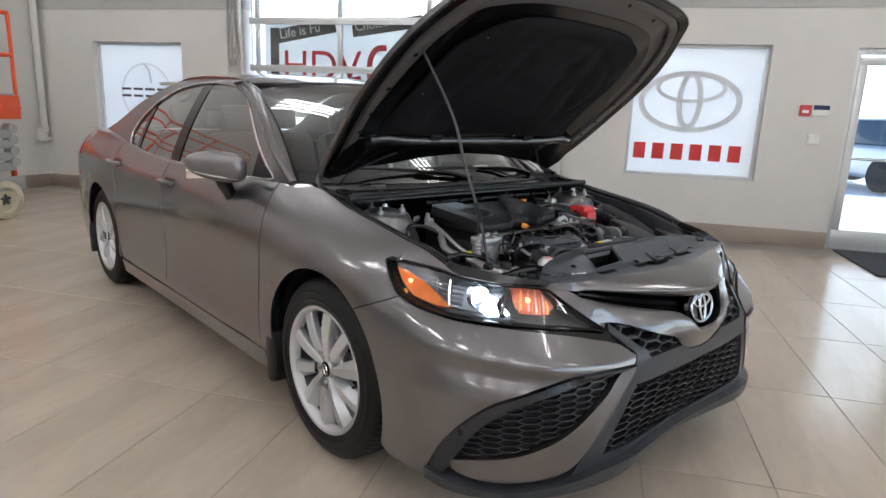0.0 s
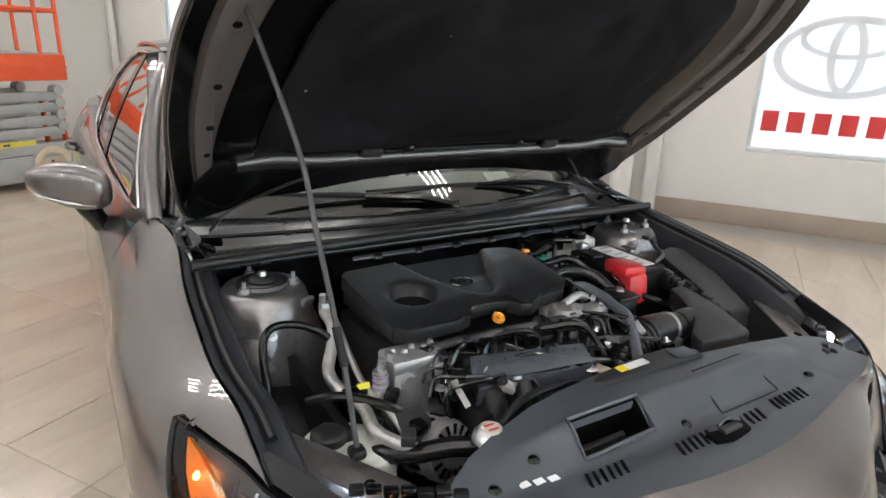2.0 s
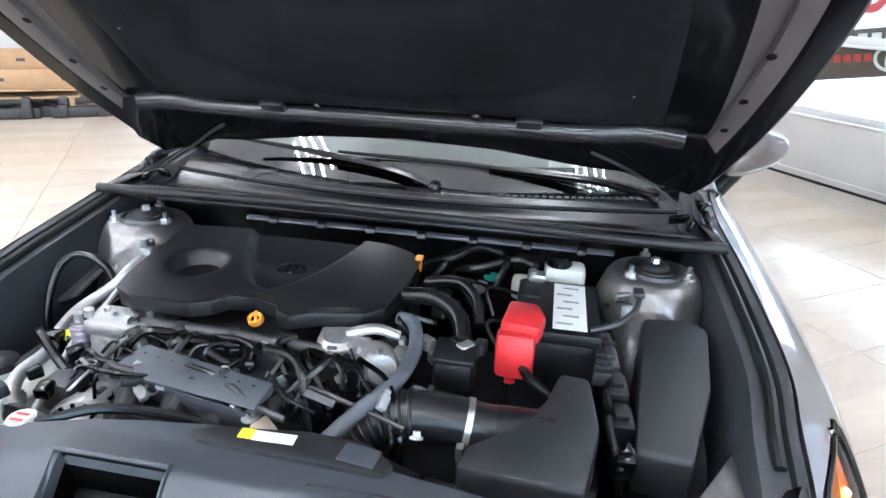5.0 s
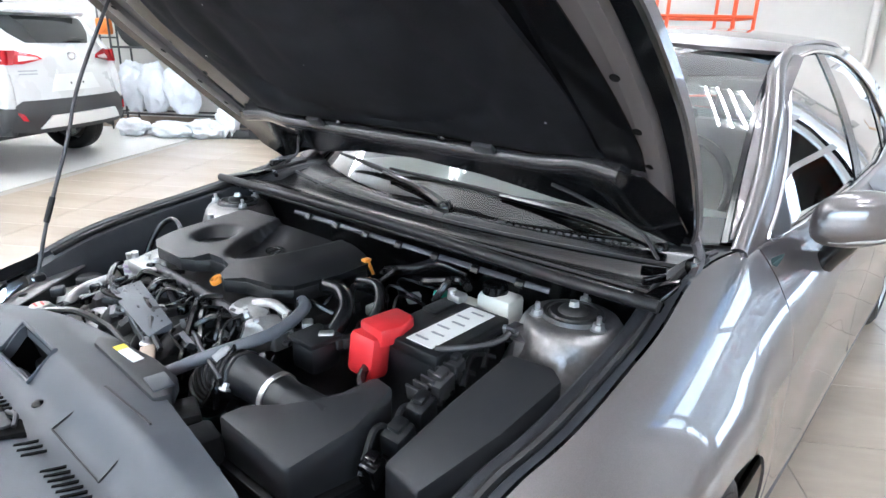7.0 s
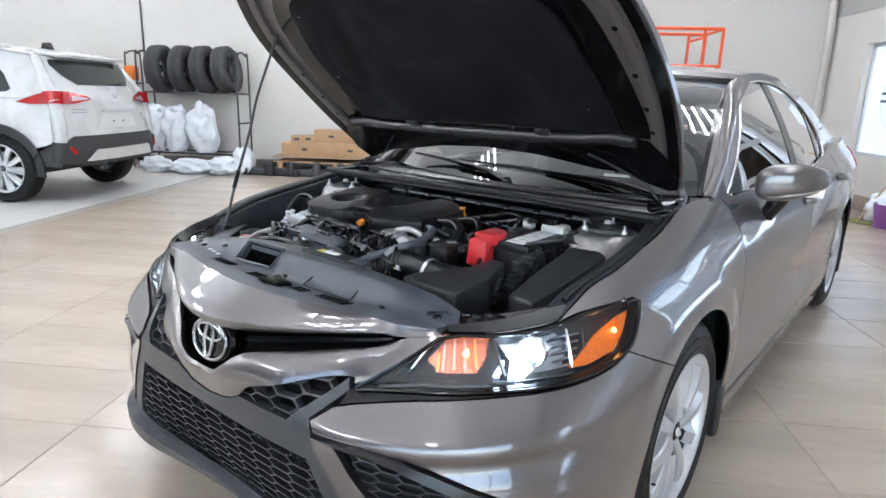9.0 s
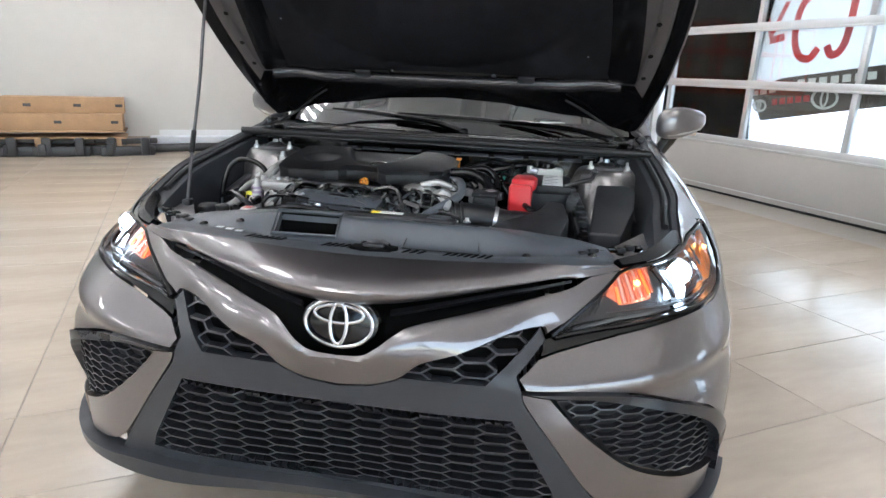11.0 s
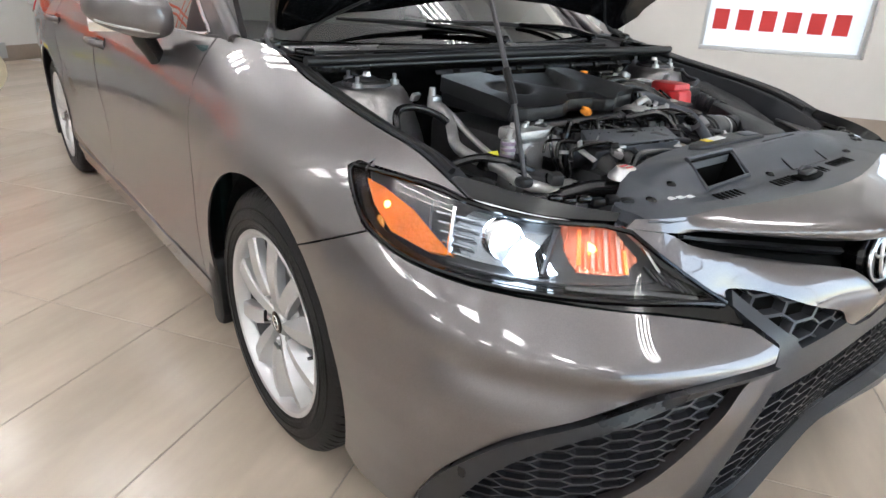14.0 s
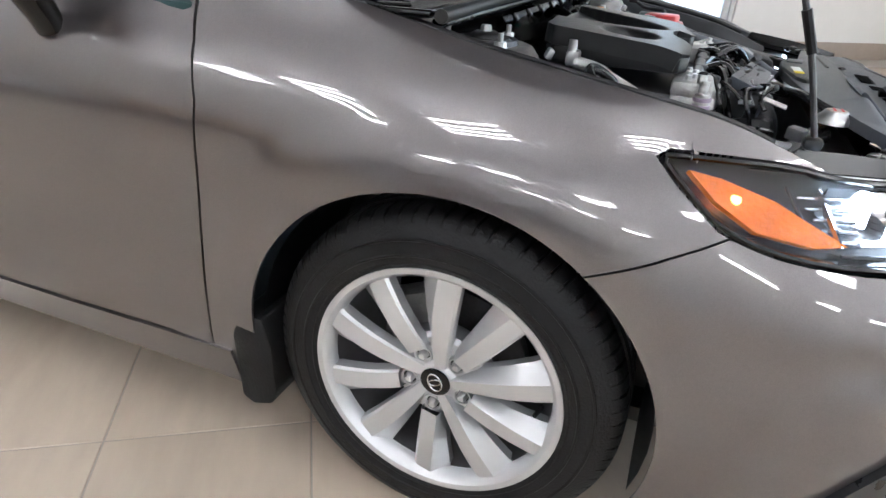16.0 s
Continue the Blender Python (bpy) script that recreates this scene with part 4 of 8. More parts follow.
# underbody and cabin
obj("floor_pan", join(rbox((0, 1.75, 0.22), (1.66, 2.9, 0.06), 0.02), rbox((0, -0.3, 0.20), (1.3, 1.0, 0.04), 0.01)), BLACK, car)


# ---- bonnet: built shut, then swung up about its hinge ----


def lid(drop=0.0):
    def fn(x, y):
        x, y = np.asarray(x, float), np.asarray(y, float)
        z = np.interp(y, [-0.78, -0.70, -0.6, -0.4, -0.1, 0.2, 0.40], [0.762, 0.792, 0.822, 0.868, 0.922, 0.965, 0.985])
        z = z - 0.022 * np.abs(x / 0.75) ** 2.2 - 0.016 * np.clip((np.abs(x) - 0.62) / 0.13, 0, 1) ** 2 + 0.012 * np.exp(-(((np.abs(x) - 0.52) / 0.05) ** 2))
        p = np.stack([x, y, z - drop], -1)
        q = p - np.array([0, 0.38, 0.985])
        a = radians(50)
        return np.stack([p[..., 0], 0.38 + q[..., 1] * math.cos(a) + q[..., 2] * math.sin(a), 0.985 - q[..., 1] * math.sin(a) + q[..., 2] * math.cos(a)], -1)

    return fn


half = spline([(0, -0.765), (0.2, -0.757), (0.40, -0.737), (0.53, -0.710), (0.588, -0.682)], 5) + spline([(0.612, -0.655), (0.655, -0.60), (0.694, -0.54), (0.724, -0.48)], 4) + spline([(0.747, -0.42), (0.768, -0.30), (0.774, -0.13), (0.767, 0.0), (0.756, 0.10), (0.738, 0.216), (0.722, 0.29), (0.708, 0.33)], 4) + spline([(0.69, 0.34), (0.5, 0.285), (0.25, 0.232), (0, 0.215)], 5)
hood_poly = [tuple(p) for p in half] + [(-p[0], p[1]) for p in reversed(half[:-1])][:-1]


def inset(poly, f, cy=-0.2):
    return [(p[0] * f, cy + (p[1] - cy) * f) for p in poly]


hood = obj("bonnet", panel(hood_poly, lid(), 0.05, 0.018), PAINT, car, "grey metallic bonnet propped open, dark felt beneath")
obj("inner_panel", panel(hood_poly, lid(0.019), 0.05, 0.0, flip=True), UNDER, hood, "painted inner bonnet frame")
def ring(prof, m, name, label, parent, n0=0, n1=None):
    """A moulded band that follows the bonnet's outline: pairs of inset and drop."""
    rows = [[tuple(v) for v in lid(dr)(*np.array(inset(hood_poly, f)).T)] for f, dr in prof]
    k = len(hood_poly)
    F = [(i * k + j, i * k + (j + 1) % k, (i + 1) * k + (j + 1) % k, (i + 1) * k + j) for i in range(len(rows) - 1) for j in range(k)]
    return obj(name, ([v for r in rows for v in r], F), m, parent, label)


ring([(0.994, 0.020), (0.990, 0.027), (0.944, 0.027), (0.938, 0.020)], GLOSSB, "hem", "dark folded hem and seal", hood)
ring([(0.934, 0.020), (0.928, 0.034), (0.905, 0.037), (0.885, 0.034), (0.88, 0.022)], UNDER, "stiffener", "raised painted stiffener with punched holes", hood)
for k, (x, y) in enumerate(((0.682, 0.05), (0.685, -0.18), (0.672, -0.34), (0.685, -0.05), (0.53, -0.595), (0.32, -0.66), (0.10, -0.695))):
    for sx in (-1, 1):
        p = lid(0.0372)(np.array([sx * x]), np.array([y]))[0]
        obj("punched_hole", lathe([(0, -0.0012), (0.008 if k % 2 else 0.006, -0.0012), (0.0085, 0.0)], 12, pose(*p) @ pose(0, 0, 0, -50 + 10, 0, 0)), MATS["hollow_shade_black"] if "hollow_shade_black" in MATS else mat("hollow_shade_black", (0.004, 0.004, 0.004), 0.6), hood)
pad_half = spline([(0, -0.57), (0.25, -0.56), (0.41, -0.515), (0.495, -0.42), (0.535, -0.30), (0.56, -0.1), (0.567, 0.05), (0.55, 0.09), (0.3, 0.075), (0, 0.07)], 6)
pad = [tuple(p) for p in pad_half] + [(-p[0], p[1]) for p in reversed(pad_half[:-1])][:-1]


obj("inner_channel", panel([(p[0] * 1.17, p[1] * 1.09) for p in pad], lid(0.0235), 0.05, 0.003, flip=True), GLOSSB, hood, "black inner channel")


def padrelief(x, y):
    """Pressed shapes in the felt: a dished middle, a rolled border and a few ribs."""
    ax = np.abs(x)
    e = np.minimum(np.minimum((0.567 - ax + 0.06 * (y < -0.3) * (y + 0.3)) / 0.03, (y + 0.57 - 0.35 * ax**3) / 0.03), (0.095 - y) / 0.03)
    e = np.clip(e, 0, 1)
    h = 0.018 * e * e * (3 - 2 * e)
    groove = lambda d, w, k: -k * np.exp(-((d / w) ** 2))  # noqa: E731
    h = h + groove(np.hypot(ax / 0.47, (y + 0.22) / 0.27) - 1.0, 0.035, 0.010)
    h = h + groove(np.hypot(ax - 0.36, y + 0.02) - 0.0, 0.030, 0.014) + groove(np.hypot(ax - 0.13, y + 0.36), 0.030, 0.014)
    h = h + groove(ax - 0.16 - 0.2 * (y + 0.4) ** 2, 0.012, 0.007) * np.clip((-0.1 - y) / 0.08, 0, 1) * np.clip((y + 0.48) / 0.08, 0, 1)
    h = h - 0.009 * np.exp(-(((ax - 0.30 - 0.3 * (y + 0.3)) / 0.035) ** 2)) * np.clip((y + 0.55) / 0.1, 0, 1) * np.clip((0.02 - y) / 0.1, 0, 1)
    h = h - 0.007 * np.exp(-(((y + 0.22 + 0.25 * ax) / 0.03) ** 2)) * (ax < 0.26) - 0.007 * np.exp(-(((y + 0.50) / 0.025) ** 2)) * np.clip((0.42 - ax) / 0.1, 0, 1)
    return h + 0.003 * np.sin(9 * x + 4) * np.sin(11 * y)


obj("felt_pad", panel(pad, lambda x, y: lid(0.028 + padrelief(x, y))(x, y), 0.02, 0.01, flip=True), FELT, hood, "black felt insulation pad with pressed ribs and dust")
for x in (-0.28, 0.30):
    p = lid(0.05)(np.array([x]), np.array([0.088]))[0]
    obj("pad_clip", rbox(tuple(p), (0.055, 0.035, 0.012), 0.003, pose(0, 0, 0, -42)), DARKMET, hood, "grey metal pad clip")
    p = lid(0.05)(np.array([x * 0.62]), np.array([0.075]))[0]
    obj("pad_clip", lathe([(0, 0.006), (0.009, 0.005), (0.012, 0)], 12, pose(*p) @ pose(0, 0, 0, 140)), GLOSSB, hood)
ridge = lid(0.042)
obj("rear_channel", panel([(-0.66, 0.09), (0.66, 0.09), (0.705, 0.16), (0.715, 0.25), (0.685, 0.325), (0.48, 0.27), (0.22, 0.222), (0, 0.207), (-0.22, 0.222), (-0.48, 0.27), (-0.685, 0.325), (-0.715, 0.25), (-0.705, 0.16)], lid(0.041), 0.04, 0.003, flip=True), GLOSSB, hood, "black rear edge of the inner panel")
obj("rear_brace", tube([tuple(ridge(np.array([x]), np.array([0.118 + 0.02 * (1 - (x / 0.6) ** 2) - 0.02]))[0]) for x in np.linspace(-0.62, 0.62, 15)], 0.023, 12, 3), mat("satin_brace_paint", (0.045, 0.043, 0.046), 0.26, 0.5, coat=0.8), hood, "rounded satin cross brace")

# ---- wheels ----
def make_wheel():
    w = new("wheel")
    R = 0.334
    prof = [(0.231, -0.098), (0.243, -0.106), (0.265, -0.110), (0.29, -0.106), (0.312, -0.096), (0.325, -0.086), (0.3315, -0.074), (0.333, -0.05)]
    prof += [(0.333, -0.040), (0.325, -0.038), (0.325, -0.030), (0.334, -0.028), (0.334, -0.006), (0.326, -0.004), (0.326, 0.004), (0.334, 0.006), (0.334, 0.028), (0.325, 0.030), (0.325, 0.038), (0.333, 0.040)]
    prof += [(0.333, 0.05), (0.3315, 0.074), (0.325, 0.086), (0.312, 0.096), (0.29, 0.106), (0.2885, 0.1085), (0.2855, 0.1088), (0.284, 0.1075), (0.264, 0.110), (0.2625, 0.1122), (0.2595, 0.1124), (0.258, 0.1102), (0.247, 0.107), (0.244, 0.108), (0.236, 0.104), (0.231, 0.098)]
    V, F, k, blocks = [], [], len(prof), 76
    step = 2 * math.pi / blocks
    cols = [(b * step + f * step, deep) for b in range(blocks) for f, deep in ((0.0, 0), (0.42, 0), (0.78, 0), (0.82, 1), (0.96, 1))]
    for a, deep in cols:
        for j, (r, h) in enumerate(prof):
            cutd = (0.008 if j in (6, 7, 8, 19, 20, 21) else 0.003 if j in (5, 22) else 0) * deep
            skew = 0.3 * step * (abs(h) - 0.05) / 0.05 if 0.04 < abs(h) < 0.1 else 0
            V.append(((r - cutd) * math.cos(a + skew), (r - cutd) * math.sin(a + skew), h))
    n = len(cols)
    F = [(i * k + j, ((i + 1) % n) * k + j, ((i + 1) % n) * k + j + 1, i * k + j + 1) for i in range(n) for j in range(k - 1)]
    obj("tyre", (V, F), RUBBER, w, "black road tyre with a blocked tread", 30)
    rim = lathe([(0.213, 0.07), (0.230, 0.094), (0.2375, 0.1015), (0.2355, 0.106), (0.225, 0.1045), (0.217, 0.096), (0.211, 0.075)], 80)
    # Darker than the rim's silver: the shade between the spokes is in this colour.
    obj("rim_barrel", lathe([(0.213, 0.07), (0.205, -0.02), (0.19, -0.09), (0.17, -0.09), (0.19, -0.02), (0.210, 0.07)], 64), mat("barrel_shade_grey", (0.13, 0.13, 0.135), 0.45, 0.6, vary=0.2, scale=12), w, "inner barrel of the rim, its shade put into a darker grey")
    obj("rim", rim, SILVER, w, "silver alloy rim")
    for i in range(10):
        a = 36 * i + 8
        tw = 7
        nutted = i % 2 == 0
        r0 = 0.070 if nutted else 0.030
        half_in, half_out = (0.021, 0.035) if nutted else (0.013, 0.039)
        zf = lambda r: 0.088 + 0.010 * math.sin((r - 0.05) / 0.165 * math.pi * 0.9)  # noqa: E731
        pts = []
        for r in np.linspace(r0, 0.221, 6):
            h = half_in + (half_out - half_in) * ((r - r0) / (0.213 - r0)) ** (1.1 if nutted else 0.9)
            sh = math.tan(radians(tw)) * (r - 0.05)
            z = zf(r)
            pts.append([(r, -h + sh, z - 0.026), (r, -h + sh, z - 0.004), (r, -h * 0.84 + sh, z + 0.001), (r, h * (0.60 - 0.55 * (r - r0) / (0.213 - r0)) + sh, z + 0.005), (r, h + sh, z - 0.022), (r, h + sh, z - 0.040)])
        V2, F2 = [p for q in pts for p in q], []
        for q in range(5):
            for j in range(5):
                F2.append((q * 6 + j, (q + 1) * 6 + j, (q + 1) * 6 + j + 1, q * 6 + j + 1))
        F2.append((5 * 6 + 0, 5 * 6 + 1, 5 * 6 + 2, 5 * 6 + 3, 5 * 6 + 4, 5 * 6 + 5))
        obj("spoke", move((V2, [tuple(reversed(f)) for f in F2]), pose(0, 0, 0, 0, 0, a)), SILVER, w, sharp=22)
    obj("hub", lathe([(0.0, 0.088), (0.031, 0.088), (0.034, 0.085), (0.042, 0.078), (0.066, 0.074), (0.084, 0.072), (0.092, 0.064), (0.094, 0.03)], 40), SILVER, w)
    obj("centre_cap", lathe([(0.0, 0.0915), (0.024, 0.0915), (0.029, 0.089)], 32), GLOSSB, w, "gloss black centre cap")
    obj("cap_ring", tube([(0.018 * math.cos(t), 0.013 * math.sin(t), 0.092) for t in np.linspace(0, 2 * math.pi, 20, endpoint=False)], 0.0016, 6, 1, True, True), CHROME, w)
    obj("cap_ring", tube([(0.006 * math.cos(t), 0.012 * math.sin(t), 0.092) for t in np.linspace(0, 2 * math.pi, 16, endpoint=False)], 0.0013, 6, 1, True, True), CHROME, w)
    for i in range(5):
        a = radians(72 * i + 8)
        obj("nut_pocket", lathe([(0.0125, -0.002), (0.0145, 0.006), (0.0175, 0.007), (0.019, -0.004)], 20, pose(0.055 * math.cos(a), 0.055 * math.sin(a), 0.077)), SILVER, w)
        obj("pocket_floor", lathe([(0.0, 0.0005), (0.0145, 0.0005)], 16, pose(0.055 * math.cos(a), 0.055 * math.sin(a), 0.077)), DARKMET, w)
        obj("wheel_nut", move(lathe([(0.0, 0.012), (0.006, 0.012), (0.0095, 0.008), (0.010, 0.0), (0.013, -0.002), (0.014, -0.004)], 6), pose(0.055 * math.cos(a), 0.055 * math.sin(a), 0.078)), STEEL, w)
    obj("brake_disc", lathe([(0.07, 0.0), (0.145, 0.0), (0.146, -0.02), (0.07, -0.02)], 48, pose(0, 0, 0.0)), DARKMET, w, "steel brake disc")
    obj("brake_caliper", rbox((0.12, 0.02, 0.005), (0.07, 0.13, 0.06), 0.012), ALU, w)
    obj("valve", tube([(-0.075, -0.178, 0.07), (-0.072, -0.172, 0.10)], 0.004, 8, smooth=False), RUBBER, w)
    return w


first = make_wheel()
first.parent = car
first.matrix_basis = pose(-0.792, 0, 0.333, 0, -90, 0) @ pose(0, 0, 0, 0, 0, 23)
tagged(first, label="silver ten-spoke alloy wheel with a black tyre")
for x, y, ry, spin in ((-0.792, 2.825, -90, 20), (0.792, 0, 90, 50), (0.792, 2.825, 90, 5)):
    c = copy_thing(first, pose(x, y, 0.333, 0, ry, 0) @ pose(0, 0, 0, 0, 0, spin))
    c.parent = car
# wheel housings and mud flaps
for s in (-1, 1):
    for yc in (0.0, 2.825):
        V, F = lathe([(0.376, -0.30), (0.376, 0.0)], 30, arc=math.pi * 1.22)
        V = [(s * (0.868 + v[2]), yc + v[0] * math.cos(radians(-21.6)) - v[1] * math.sin(radians(-21.6)), 0.33 + v[0] * math.sin(radians(-21.6)) + v[1] * math.cos(radians(-21.6))) for v in V]
        obj("wheel_housing", (V, F), BLACK, car, "black wheel arch liner")
        obj("housing_wall", rbox((s * 0.57, yc, 0.45), (0.02, 0.8, 0.6), 0.0), BLACK, car)
    for yc in (0.405, 3.235):
        outl = [(-0.045, 0.06), (-0.062, 0.0), (-0.066, -0.11), (-0.05, -0.15), (-0.005, -0.165), (0.022, -0.15), (0.03, 0.0), (0.012, 0.06)]
        g = block([(p[0], p[1]) for p in outl], -0.10, 0.10, 0.006)
        obj("mud_flap", move(g, pose(s * 0.800, yc, 0.31, 0, 0, 0) @ pose(0, 0, 0, 90, 0, 90)), RUBBER, car, "black moulded mud flap")
# ---- headlamps ----
HOUSE = mat("dark_lamp_housing", (0.05, 0.052, 0.055), 0.3, 0.3, vary=0.15, scale=20)
REFL = mat("lamp_reflector", (0.75, 0.76, 0.78), 0.12, 1.0)


def disc_on(side, u, z, r, out, m, name, parent, label="", h=0.02, squash=1.0):
    f = skin(side, out, False)
    p0, pu, pz = [np.array(f(np.array([a]), np.array([b]))[0]) for a, b in ((u, z), (u + 0.01, z), (u, z + 0.01))]
    ex, ez = (pu - p0) / np.linalg.norm(pu - p0), (pz - p0) / np.linalg.norm(pz - p0)
    n = np.cross(ex, ez) * side
    n /= np.linalg.norm(n)
    n = np.array((n[0], n[1] - 0.6, n[2] * 0.2))
    n /= np.linalg.norm(n)
    e1 = np.cross((0, 0, 1), n)
    e1 /= np.linalg.norm(e1)
    e2 = np.cross(n, e1)
    V, F = lathe([(0.0, h), (r * 0.5, h * 0.9), (r * 0.85, h * 0.45), (r, 0.0), (r * 1.06, -0.004), (r * 1.06, -0.03)], 28)
    return obj(name, ([tuple(p0 + v[0] * e1 * squash + v[1] * e2 + v[2] * n) for v in V], F), m, parent, label)


def hood_ring(side, u, z, r, out, parent, squash=1.0):
    """A polished collar standing out round a lamp's lens."""
    ob = disc_on(side, u, z, 0.01, out, REFL, "lamp_collar", parent, "polished lamp collar", 0.01)
    me = ob.data
    V, F = lathe([(r, -0.01), (r, 0.012), (r + 0.003, 0.013), (r + 0.005, -0.01)], 28)
    p0 = Vector(skin(side, out, False)(np.array([u]), np.array([z]))[0])
    n = Vector((p0.x * 0.35, -1.0, 0.02)).normalized()
    e1 = Vector((0, 0, 1)).cross(n).normalized()
    e2 = n.cross(e1)
    me.clear_geometry()
    me.from_pydata([tuple(p0 + e1 * v[0] * squash + e2 * v[1] + n * v[2]) for v in V], [], F)
    me.polygons.foreach_set("use_smooth", [True] * len(me.polygons))
    me.update()
    return ob


hl_poly = [(1.284, 0.799)] + [tuple(p) for p in spline(hl_up, 4)] + [tuple(p) for p in spline([(0.67, 0.757), (0.56, 0.695), (0.463, 0.641)], 4)] + [tuple(p) for p in spline([(0.463, 0.637), (0.514, 0.6455), (0.63, 0.6595), (0.813, 0.675), (1.0, 0.6825), (1.113, 0.6955), (1.195, 0.722), (1.256, 0.768), (1.285, 0.793)], 5)]
wedge_lo = [(0.434, 0.605), (0.47, 0.6135), (0.63, 0.6445), (0.813, 0.6665), (1.0, 0.6765), (1.11, 0.690)]
wedge_up = [(1.11, 0.694), (1.0, 0.6815), (0.813, 0.674), (0.63, 0.6585), (0.514, 0.6445), (0.463, 0.636), (0.447, 0.632)]
# The gap's shade, drawn as a gloss black strip set back from the skin.
both("lamp_gap_trim", wedge_lo + wedge_up, GLOSSB, "black strip standing for the shaded gap under the headlamp", 0.02, 0.02, out=-0.008)
for s in (-1, 1):
    fl = s < 0
    lampo = obj("headlamp", panel(hl_poly, skin(s, -0.045, False), 0.03, 0.0, flip=fl), HOUSE, car, "lit headlamp with white projector and amber turn lamps")
    edge = [tuple(v) for v in skin(s, -0.004, False)(*np.array(hl_poly).T)]
    back = [tuple(v) for v in skin(s, -0.046, False)(*np.array(hl_poly).T)]
    n = len(edge)
    obj("housing_wall", (edge + back, [(i, (i + 1) % n, n + (i + 1) % n, n + i) if not fl else (n + i, n + (i + 1) % n, (i + 1) % n, i) for i in range(n)]), GLOSSB, lampo)
    ln = obj("lens", panel(hl_poly, skin(s, -0.002, False), 0.03, 0.003, flip=fl), CLEAR, lampo, "clear curved lens")
    ln.visible_shadow = False
    obj("lens_rim", tube([tuple(v) for v in skin(s, 0.0, False)(*np.array([hl_poly[i] for i in range(0, len(hl_poly), 2)]).T)], 0.0045, 6, 1, True, True), GLOSSB, lampo, "black lens rim")
    obj("side_reflector", panel([(1.247, 0.781), (1.20, 0.773), (1.12, 0.750), (1.012, 0.702), (1.06, 0.700), (1.145, 0.714), (1.203, 0.746)], skin(s, -0.014, False), 0.012, 0.012, flip=fl), AMBER, lampo, "amber side marker")
    disc_on(s, 1.175, 0.750, 0.006, -0.012, AMBERON, "marker_bulb", lampo, "lit amber bulb", 0.004)
    flute = lambda u, z, s=s: skin(s, -0.036, False)(u, z) + np.stack([0 * u, 0.003 * np.abs(np.sin(u * 210)) - 0.005 * (((u - 0.735) / 0.09) ** 2 + ((z - 0.718) / 0.04) ** 2 < 1) * (1 - ((u - 0.735) / 0.09) ** 2 - ((z - 0.718) / 0.04) ** 2) * -1.0, 0 * u], -1)  # noqa: E731
    obj("turn_bowl", panel([(0.695, 0.750), (0.825, 0.757), (0.80, 0.715), (0.775, 0.692), (0.68, 0.685), (0.638, 0.704)], flute, 0.006, 0.004, flip=fl), AMBOWL, lampo, "fluted amber turn lamp bowl")
    for k in range(9):
        u0 = 0.668 + 0.0150 * k
        zt, zb = min(0.751, 0.722 + 0.02 * k), 0.689 + 0.0022 * k
        obj("flute", panel([(u0, zb), (u0 + 0.008, zb), (u0 + 0.011, zt), (u0 + 0.003, zt)], skin(s, -0.031, False), 0.01, 0.003, flip=fl), AMSTRIP if k in (0, 7) else AMPALE if k % 2 else AMBOWL, lampo)
    disc_on(s, 0.75, 0.726, 0.006, -0.030, AMBERON, "turn_bulb", lampo, "lit amber bulb", 0.008)
    for k, (u0, z0, u1, z1, w) in enumerate(((0.69, 0.7585, 1.16, 0.783, 0.003), (0.62, 0.678, 1.02, 0.690, 0.0022), (0.60, 0.690, 0.64, 0.735, 0.004), (0.845, 0.694, 0.83, 0.753, 0.005), (1.02, 0.698, 1.05, 0.762, 0.005), (1.06, 0.70, 1.10, 0.765, 0.003))):
        pts = [tuple(skin(s, -0.02, False)(np.array([u0 + (u1 - u0) * t]), np.array([z0 + (z1 - z0) * t]))[0]) for t in np.linspace(0, 1, 9)]
        obj("lamp_bezel", tube(pts, w, 6, 2), REFL if k % 2 == 0 else HOUSE, lampo, "thin polished strip" if k % 2 == 0 else "")
    for k in range(7):
        pts = [tuple(skin(s, -0.036, False)(np.array([u]), np.array([z]))[0]) for u, z in ((0.50 + 0.016 * k, 0.640 + 0.005 * k), (0.53 + 0.016 * k, 0.665 + 0.005 * k))]
        obj("lamp_rib", tube(pts, 0.0025, 6, smooth=False), HOUSE, lampo)
    obj("bowl", panel([(0.84, 0.752), (1.02, 0.758), (1.05, 0.73), (1.0, 0.694), (0.83, 0.69), (0.85, 0.72)], skin(s, -0.038, False), 0.02, 0.01, flip=fl), mat("frosted_bowl", (0.42, 0.44, 0.47), 0.2, 0.9), lampo, "polished reflector")
    disc_on(s, 0.938, 0.730, 0.027, -0.030, HEADON, "projector_lamp", lampo, "lit white projector lens", 0.006)
    hood_ring(s, 0.938, 0.730, 0.030, -0.032, lampo)
    obj("low_lamp", panel([(0.818, 0.693), (0.89, 0.687), (0.922, 0.702), (0.912, 0.722), (0.895, 0.736), (0.862, 0.727)], skin(s, -0.028, False), 0.015, 0.006, flip=fl), HEADON, lampo, "lit white lower reflector")
    for k in range(5):
        pts = [tuple(skin(s, -0.026, False)(np.array([u]), np.array([z]))[0]) for u, z in ((0.985 + 0.002 * k, 0.700 + 0.012 * k), (1.035 + 0.012 * k, 0.703 + 0.012 * k))]
        obj("reflector_rib", tube(pts, 0.003, 6, smooth=False), MATS["frosted_bowl"], lampo, "polished reflector rib")
